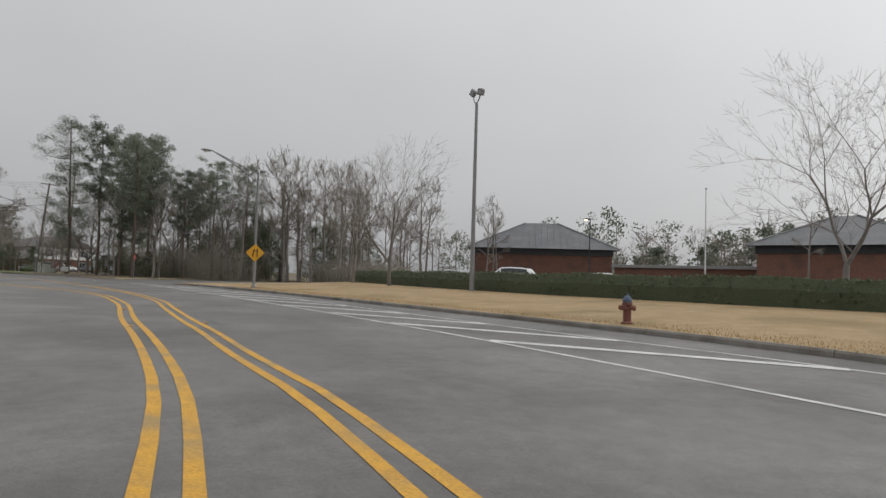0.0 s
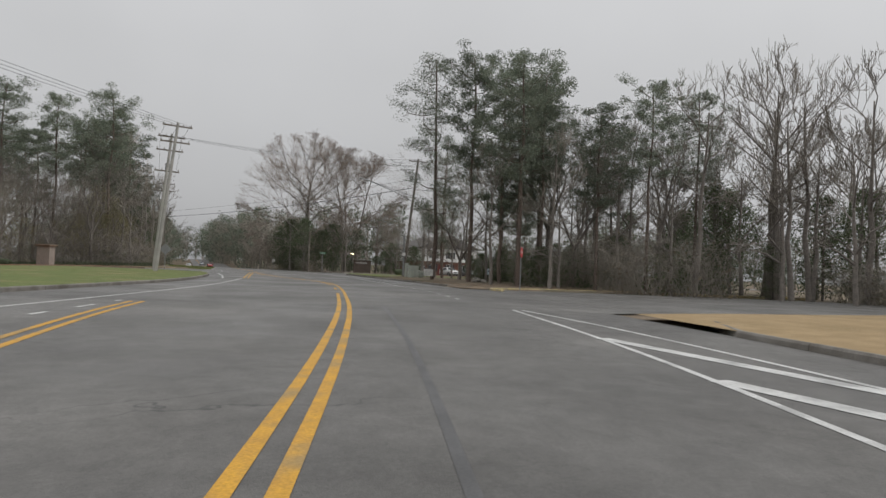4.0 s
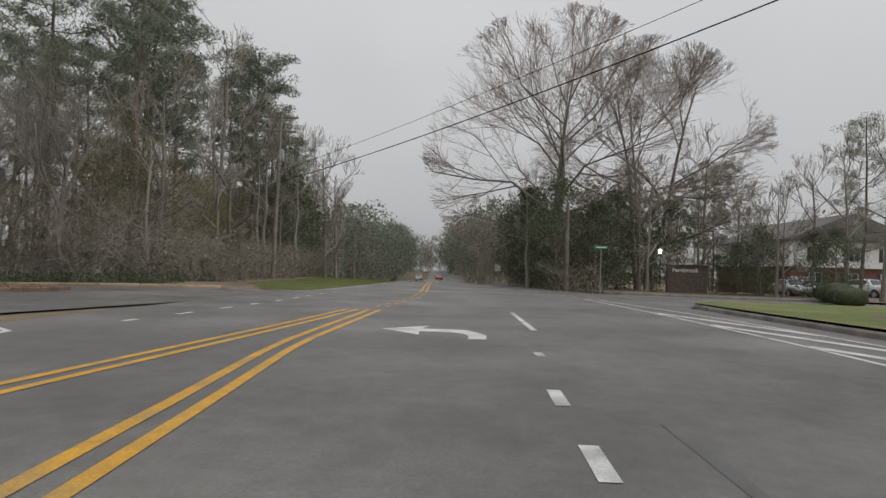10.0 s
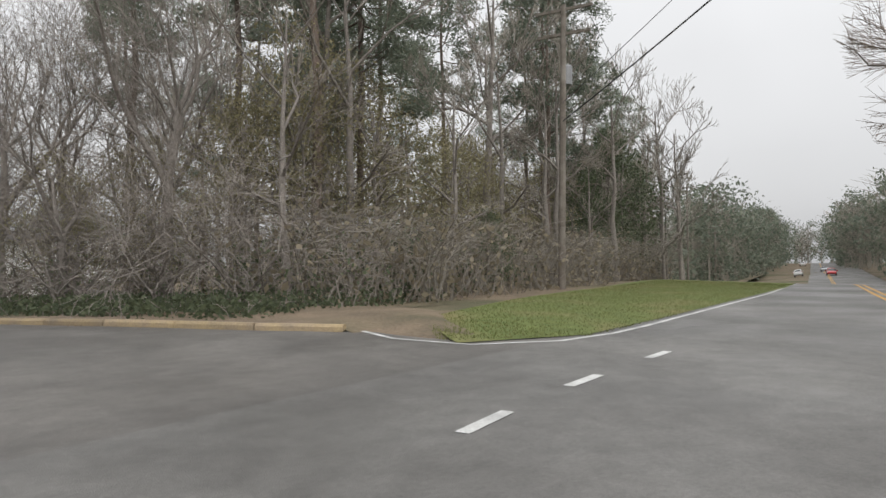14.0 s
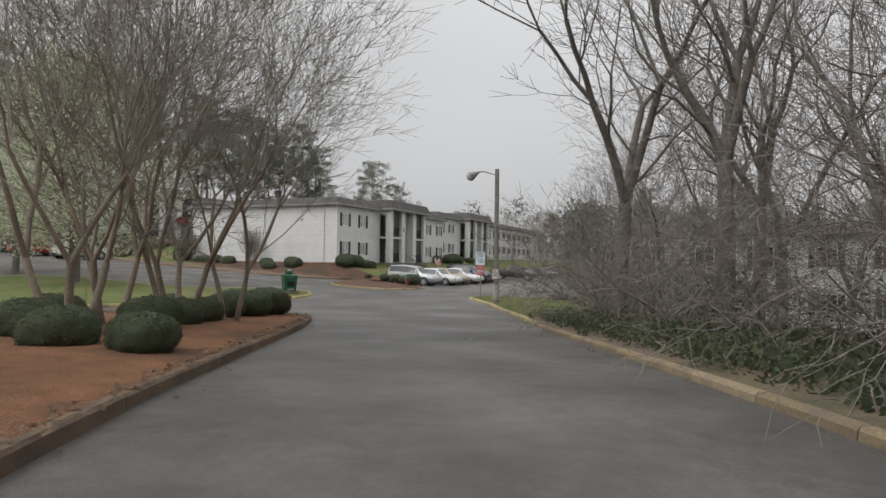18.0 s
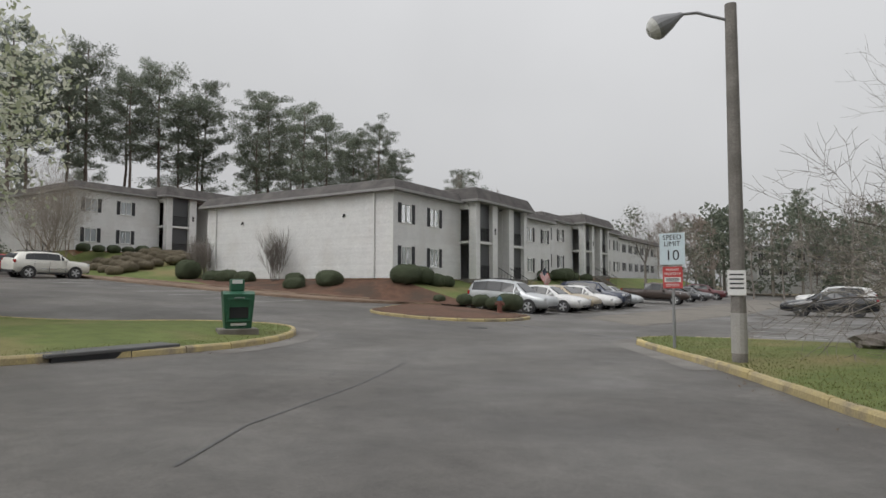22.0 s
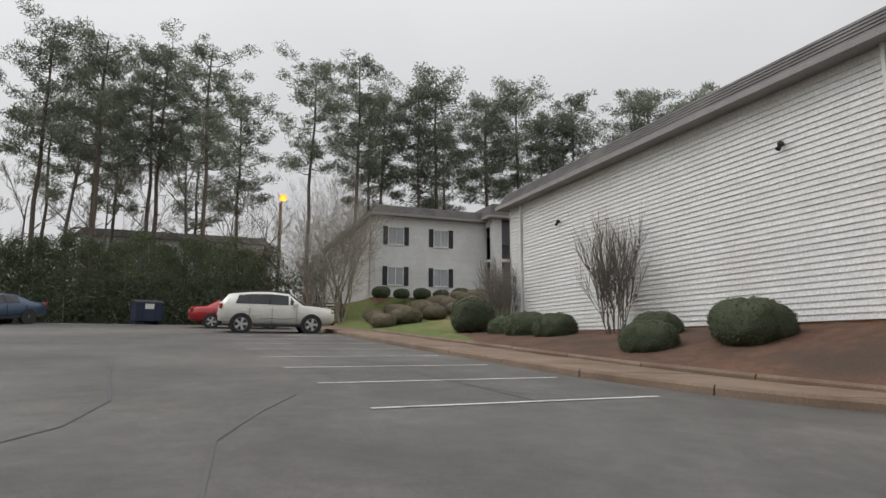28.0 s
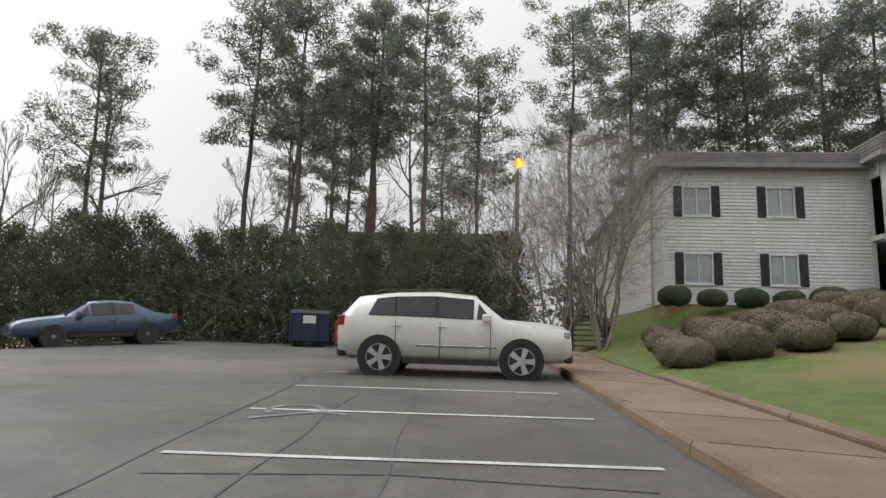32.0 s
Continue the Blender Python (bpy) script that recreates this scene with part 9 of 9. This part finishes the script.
# dumpster
t = thing("dumpster", "dark blue steel dumpster with a white notice", "dumpster", pose(-62.6, 39.6, G(-62.6, 39.6), 0, 0, 14))
part("body", MB().box(-0.8, -0.68, 0.13, 0.8, 0.68, 1.12, 0.03), S["dump"], t)
for y in (-0.64, -0.32, 0.32, 0.64):
    part("rib", MB().box(0.8, y - 0.035, 0.17, 0.86, y + 0.035, 1.08, 0.01), S["dump"], t)
part("lid", MB().add([(-0.82, -0.7, 1.125), (0.82, -0.7, 1.125), (0.82, 0.7, 1.125), (-0.82, 0.7, 1.125), (-0.82, -0.7, 1.36), (0.7, -0.7, 1.18), (0.7, 0.7, 1.18), (-0.82, 0.7, 1.36)], [(3, 2, 1, 0), (4, 5, 6, 7), (0, 1, 5, 4), (1, 2, 6, 5), (2, 3, 7, 6), (3, 0, 4, 7)]), TRIMB, t)
part("notice", MB().box(0.798, -0.22, 0.78, 0.808, 0.22, 1.05), S["sign_plain"], t)
part("skid", MB().box(-0.7, -0.62, 0, 0.7, -0.48, 0.14), S["dump"], t)
part("skid", MB().box(-0.7, 0.48, 0, 0.7, 0.62, 0.14), S["dump"], t)

# flag by the porch steps
t = thing("flag", "striped red and white flag with blue canton, short staff", "flag", pose(-29.2, 69.3, 0.9, 0, 48, 65))
part("staff", MB().tube([(0, 0, -0.9), (0, 0, 1.9)], 0.018, 8), M["galv"], t)
for k in range(13):
    st_ = MB()
    v = []
    for i in range(9):
        u = 1.25 * i / 8
        for z in (1.85 - 0.062 * k - 0.25 * u, 1.85 - 0.062 * (k + 1) - 0.25 * u):
            v.append((u, 0.06 * math.sin(u * 6), z))
    i0 = 3 if k < 7 else 0
    st_.add(v[2 * i0 :], [(2 * i, 2 * i + 1, 2 * i + 3, 2 * i + 2) for i in range(8 - i0)])
    part("stripe", st_, S["sign_red"] if k % 2 == 0 else S["sign_plain"], t)
ca = MB()
v = []
for i in range(4):
    u = 1.25 * i / 8
    v += [(u, 0.06 * math.sin(u * 6), 1.85 - 0.25 * u), (u, 0.06 * math.sin(u * 6), 1.85 - 0.434 - 0.25 * u)]
part("canton", ca.add(v, [(2 * i, 2 * i + 1, 2 * i + 3, 2 * i + 2) for i in range(3)]), P["navy"], t)


# ---------- brickwork and the other houses ----------
def brickwork(parent, u0, u1, z0, z1, put, stagger=True, limit=280):
    """Single bricks in stretcher bond, proud of a mortar wall."""
    protos, n = {}, 0
    k = 0
    z = z0
    while z + 0.06 < z1:
        u = u0 - (0.105 if (k % 2 and stagger) else 0)
        while u < u1 - 0.03:
            a, b = max(u, u0), min(u + 0.2, u1)
            if b - a > 0.03:
                q = MB().box(a, 0.0, z, b, 0.014 + R.uniform(0, 0.004), z + 0.057, 0.004)
                part("brick", MB().add([put(*v) for v in q.v], q.f), M["brick"], parent)
                n += 1
            u += 0.21
        z += 0.067
        k += 1


t = thing("entrance_pillar", "red brick entrance pillar with a stepped pale cap", "pillar", pose(-6.9, 8.2, G(-6.9, 8.2) + 0.15, 0, 0, 62))
part("mortar_core", MB().box(-0.85, -0.3, -0.3, 0.85, 0.3, 1.86), M["mortar"], t)
brickwork(t, -0.86, 0.86, 0.02, 1.86, lambda u, o, z: (u, -0.3 - o, z))
brickwork(t, -0.3, 0.3, 0.02, 1.86, lambda u, o, z: (0.85 + o, u, z))
part("cap", MB().box(-0.95, -0.4, 1.86, 0.95, 0.4, 1.96, 0.02), M["walk"], t, "pale stone cap")
part("cap_moulding", MB().box(-1.02, -0.47, 1.96, 1.02, 0.47, 2.1, 0.03), M["walk"], t)


def office(at, w, d, h, rise, label):
    b = thing("office_building", label, "building", at)
    part("wall", MB().box(-w / 2, -d / 2, -0.6, w / 2, d / 2, h), M["brick"], b, "red brick wall")
    part("frieze", MB().box(-w / 2 - 0.15, -d / 2 - 0.15, h - 0.9, w / 2 + 0.15, d / 2 + 0.15, h, 0.02), M["door_dark"], b, "dark band under the eaves")
    o, r0 = 1.1, min(w, d) / 2 * 0.95
    lo = [(-w / 2 - o, -d / 2 - o), (w / 2 + o, -d / 2 - o), (w / 2 + o, d / 2 + o), (-w / 2 - o, d / 2 + o)]
    ridge = max(0.0, (w - d) / 2)
    top = [(-ridge, 0), (ridge, 0)]
    rf = part("roof", MB().add([(x, y, h) for x, y in lo] + [(x, y, h + rise) for x, y in top], [(0, 1, 5, 4), (1, 2, 5), (2, 3, 4, 5), (3, 0, 4), (3, 2, 1, 0)]), M["metal_roof"], b, "dark standing-seam metal roof")
    for side in (0, 1, 2, 3):
        a, c = Vector((*lo[side], h)), Vector((*lo[(side + 1) % 4], h))
        e0, e1 = (Vector((*top[0], h + rise)), Vector((*top[1], h + rise))) if side == 0 else ((Vector((*top[1], h + rise)), Vector((*top[0], h + rise))) if side == 2 else ((Vector((*top[1], h + rise)),) * 2 if side == 1 else (Vector((*top[0], h + rise)),) * 2))
        n = int((c - a).length / 0.9)
        seams = MB()
        for k in range(1, n):
            f = k / n
            p = a.lerp(c, f)
            ax = (c - a).normalized()
            u = (p - a).dot(ax)
            l0, l1 = (e0 - a).dot(ax), (e1 - a).dot(ax)
            if u < l0:
                g = u / max(l0, 0.01)
            elif u > l1:
                g = ((c - a).length - u) / max((c - a).length - l1, 0.01)
            else:
                g = 1.0
            q = p + ((e0 - a) - ax * (e0 - a).dot(ax)) * g
            seams.tube([p + Vector((0, 0, 0.03)), q + Vector((0, 0, 0.03))], 0.035, 4, False)
        part("seam", seams, M["metal_roof"], rf)
        part("hip_cap", MB().tube([a + Vector((0, 0, 0.04)), e0 + Vector((0, 0, 0.06))], 0.09, 6), M["galv"], rf)
    for k in range(int(w / 4)):
        x = -w / 2 + 2 + k * 4
        wn_ = part("window", MB().box(x - 0.6, -d / 2 - 0.02, 0.9, x + 0.6, -d / 2 + 0.02, 2.6), TINT, b)
        part("window_frame", MB().box(x - 0.66, -d / 2 - 0.05, 0.84, x + 0.66, -d / 2 - 0.021, 0.92).box(x - 0.66, -d / 2 - 0.05, 2.58, x + 0.66, -d / 2 - 0.021, 2.66).box(x - 0.03, -d / 2 - 0.05, 0.92, x + 0.03, -d / 2 - 0.021, 2.58), M["shutter"], wn_)
    return b


M["metal_roof"] = surf("dark_metal_roof", (0.12, 0.125, 0.13), (0.10, 0.104, 0.108), 1.0, 0.45, 0.1, 30.0, (0.15, 0.15, 0.155), 0.4, 0.3)
office(pose(-52, -88, 0.7, 0, 0, 40), 20, 15, 5.2, 4.4, "red brick office with a dark hipped metal roof")
office(pose(-93, -92, 0.7, 0, 0, 10), 16, 14, 5.2, 3.8, "second red brick office with a hipped metal roof")
t = thing("office_wing", "low flat brick wing joining the offices", "building", pose(-74, -92, 0.6, 0, 0, 15))
part("wall", MB().box(-9, -3, -0.4, 9, 3, 2.8), M["brick"], t)
part("parapet", MB().box(-9.3, -3.3, 2.8, 9.3, 3.3, 3.2, 0.02), M["soffit"], t)
t = thing("flagpole", "slim bare white flagpole behind the hedge", "flagpole", pose(-84, -76, 0.6))
part("pole", MB().tube([(0, 0, -0.3), (0, 0, 11.0)], [0.09, 0.05], 10), M["trim"], t)
part("finial", MB().blob((0, 0, 11.1), (0.1, 0.1, 0.1), 1, 0, 6), M["galv"], t)
t = thing("car_park_lamp", "dark car park lamp with a lit head behind the offices", "street lamp", pose(-70, -75, 0.6))
part("pole", MB().tube([(0, 0, -0.3), (0, 0, 8.4)], [0.09, 0.06], 10), M["shutter"], t)
part("lamp_head", MB().box(-0.05, -0.18, 8.3, 0.8, 0.18, 8.5, 0.04), M["shutter"], t)
part("lens", MB().box(0.35, -0.14, 8.27, 0.75, 0.14, 8.3), S["glow_dim"], t)

# house beyond the side street
t = thing("house", "two-storey house with brick below and white siding above", "house", pose(50, -37.5, 0.1, 0, 0, 14))
part("lower_wall", MB().box(0, -12, -0.6, 16, 0, 2.7), M["brick"], t, "brown brick lower storey")
up = part("upper_wall", MB().box(-0.3, -12.1, 2.7, 16.1, 0.3, 5.5), M["trim"], t, "white siding upper storey")
siding(up, 16.4, 2.7, 5.5, [], lambda u, o, z: (-0.3 + u, 0.3 + o, z), False)
siding(up, 12.4, 2.7, 5.5, [], lambda u, o, z: (-0.3 - o, 0.3 - u, z), False)
part("roof", MB().add([(-1, -13, 5.4), (17, -13, 5.4), (17, 1.0, 5.4), (-1, 1.0, 5.4), (-1, -6, 8.2), (17, -6, 8.2)], [(0, 1, 5, 4), (2, 3, 4, 5), (0, 4, 3), (1, 2, 5), (3, 2, 1, 0)]), M["shingle"], t, "low gabled grey roof")
for y in (-2.5, -6.2, -9.8):
    for z in (0.8, 3.4):
        x = -0.33 if z > 2 else -0.03
        w_ = part("window", MB().box(x - 0.03, y - 0.6, z, x, y + 0.6, z + 1.3), TINT, t)
        part("window_frame", MB().box(x - 0.06, y - 0.66, z - 0.06, x - 0.031, y + 0.66, z).box(x - 0.06, y - 0.66, z + 1.3, x - 0.031, y + 0.66, z + 1.36).box(x - 0.06, y - 0.03, z, x - 0.031, y + 0.03, z + 1.3).box(x - 0.06, y - 0.66, z, x - 0.031, y - 0.6, z + 1.3).box(x - 0.06, y + 0.6, z, x - 0.031, y + 0.66, z + 1.3), M["trim"], w_)
        for s in (-1, 1):
            part("shutter", MB().box(x - 0.05, y + s * 0.84 - 0.17, z - 0.04, x - 0.005, y + s * 0.84 + 0.17, z + 1.34), M["shutter"], w_)
part("door", MB().box(-0.05, -4.6, 0, -0.005, -3.7, 2.1, 0.01), M["door_red"], t)
# neighbourhood name wall
t = thing("entrance_sign", "low dark brick entrance wall with pale lettering", "sign", pose(30.2, -24.7, 0.75, 0, 0, -82))
part("wall", MB().box(-1.3, -0.2, -0.9, 1.6, 0.2, 1.38), M["dark_brick"], t)
part("coping", MB().box(-1.4, -0.28, 1.38, 1.7, 0.28, 1.47, 0.02), M["dark_brick"], t)
writing("Fernbrook", 0.44, S["sign_plain"], t, Matrix.Translation((0, -0.205, 1.05)) @ FLAT)
t = thing("yard_lamp", "lit lamp on a short post by the entrance wall", "lamp", pose(32.5, -23.2, 0.8))
part("post", MB().tube([(0, 0, -0.3), (0, 0, 2.3)], 0.05, 8), M["rail"], t)
part("globe", MB().blob((0, 0, 2.45), (0.14, 0.14, 0.18), 1, 0, 8), S["glow_dim"], t)
# tan block behind the evergreens, and the long roof beside it
flat_block(pose(-93, 31, 5.6), 17, 12, "long low apartment building behind the evergreen screen")
flat_block(pose(-92, 6, 2.0), 18, 14, "tan apartment building behind the evergreen screen", 20)
# timber steps on the bank
t = thing("timber_steps", "dark timber steps with sloping rails up the bank", "steps", pose(-62.4, 49.6, 1.65))
for k in range(8):
    part("tread", MB().box(-0.3 - 0.32 * k, -0.6, 0.1 + 0.2 * k, 0.02 - 0.32 * k, 0.6, 0.16 + 0.2 * k, 0.008), M["pole_wood"], t)
for y in (-0.62, 0.62):
    part("stringer", MB().tube([(0.1, y, 0.0), (-2.7, y, 1.7)], 0.07, 6), M["rail"], t)
    part("handrail", MB().tube([(0.1, y, 0.95), (-2.7, y, 2.65)], 0.05, 6), M["rail"], t)
    for k in range(4):
        part("baluster", MB().tube([(0.0 - 0.85 * k, y, 0.05 + 0.52 * k), (0.0 - 0.85 * k, y, 0.98 + 0.52 * k)], 0.04, 6), M["rail"], t)
# awning panel on the upper building
t = thing("awning", "oxblood cloth awning over the upper building's entry", "awning", pose(-63.7, 66.3, 3.8))
part("canopy", MB().add([(0, -1.0, 2.4), (1.3, -1.0, 2.0), (1.3, 1.0, 2.0), (0, 1.0, 2.4), (0, 0, 3.0), (1.3, 0, 2.7)], [(0, 1, 5, 4), (4, 5, 2, 3), (1, 2, 5)]), M["door_red"], t)
for y in (-0.95, 0.95):
    part("post", MB().tube([(1.25, y, 0), (1.25, y, 2.05)], 0.03, 8), M["rail"], t)


# small things on the road and the kerbs
for x, y in ((-99.67, -14.2), (-99.44, -15.97), (-87.5, -16.96), (-93.6, -15.75), (-93.2, -17.55)):
    mk = thing("road_marker", "small amber raised reflector beside the yellow line", "road marker", pose(x, y, G(x, y) + 0.002, 0, 0, -14), "raised road markers")
    part("housing", MB().box(-0.05, -0.05, 0.0, 0.05, 0.05, 0.018, 0.008), S["sign_yellow"], mk)
    part("reflector", MB().box(-0.056, -0.04, 0.004, -0.051, 0.04, 0.014), REDLENS, mk)
cover = thing("manhole_cover", "round iron manhole cover set in the asphalt", "manhole cover", pose(-19.95, 44.25, G(-19.95, 44.25)))
part("ring", MB().lathe([(0.34, -0.02), (0.34, 0.012), (0.40, 0.010), (0.41, -0.02)], 28), M["patch"], cover)
part("lid", MB().lathe([(0.001, 0.009), (0.33, 0.008), (0.33, -0.02)], 28), TRIMB, cover)
stick = thing("fallen_branch", "bare fallen branch lying over the kerb", "branch", pose(-0.25, 18.95, G(-0.25, 18.95) + 0.17))
part("stem", MB().tube([(-0.35, 0.75, 0.0), (-0.12, 0.2, 0.03), (0.1, -0.3, 0.02), (0.3, -0.9, 0.0)], [0.022, 0.02, 0.016, 0.008], 6), M["bark_tan"], stick)
part("side_twig", MB().tube([(-0.1, 0.15, 0.03), (0.1, 0.2, 0.06), (0.25, 0.12, 0.05)], [0.012, 0.009, 0.005], 5), M["bark_tan"], stick)
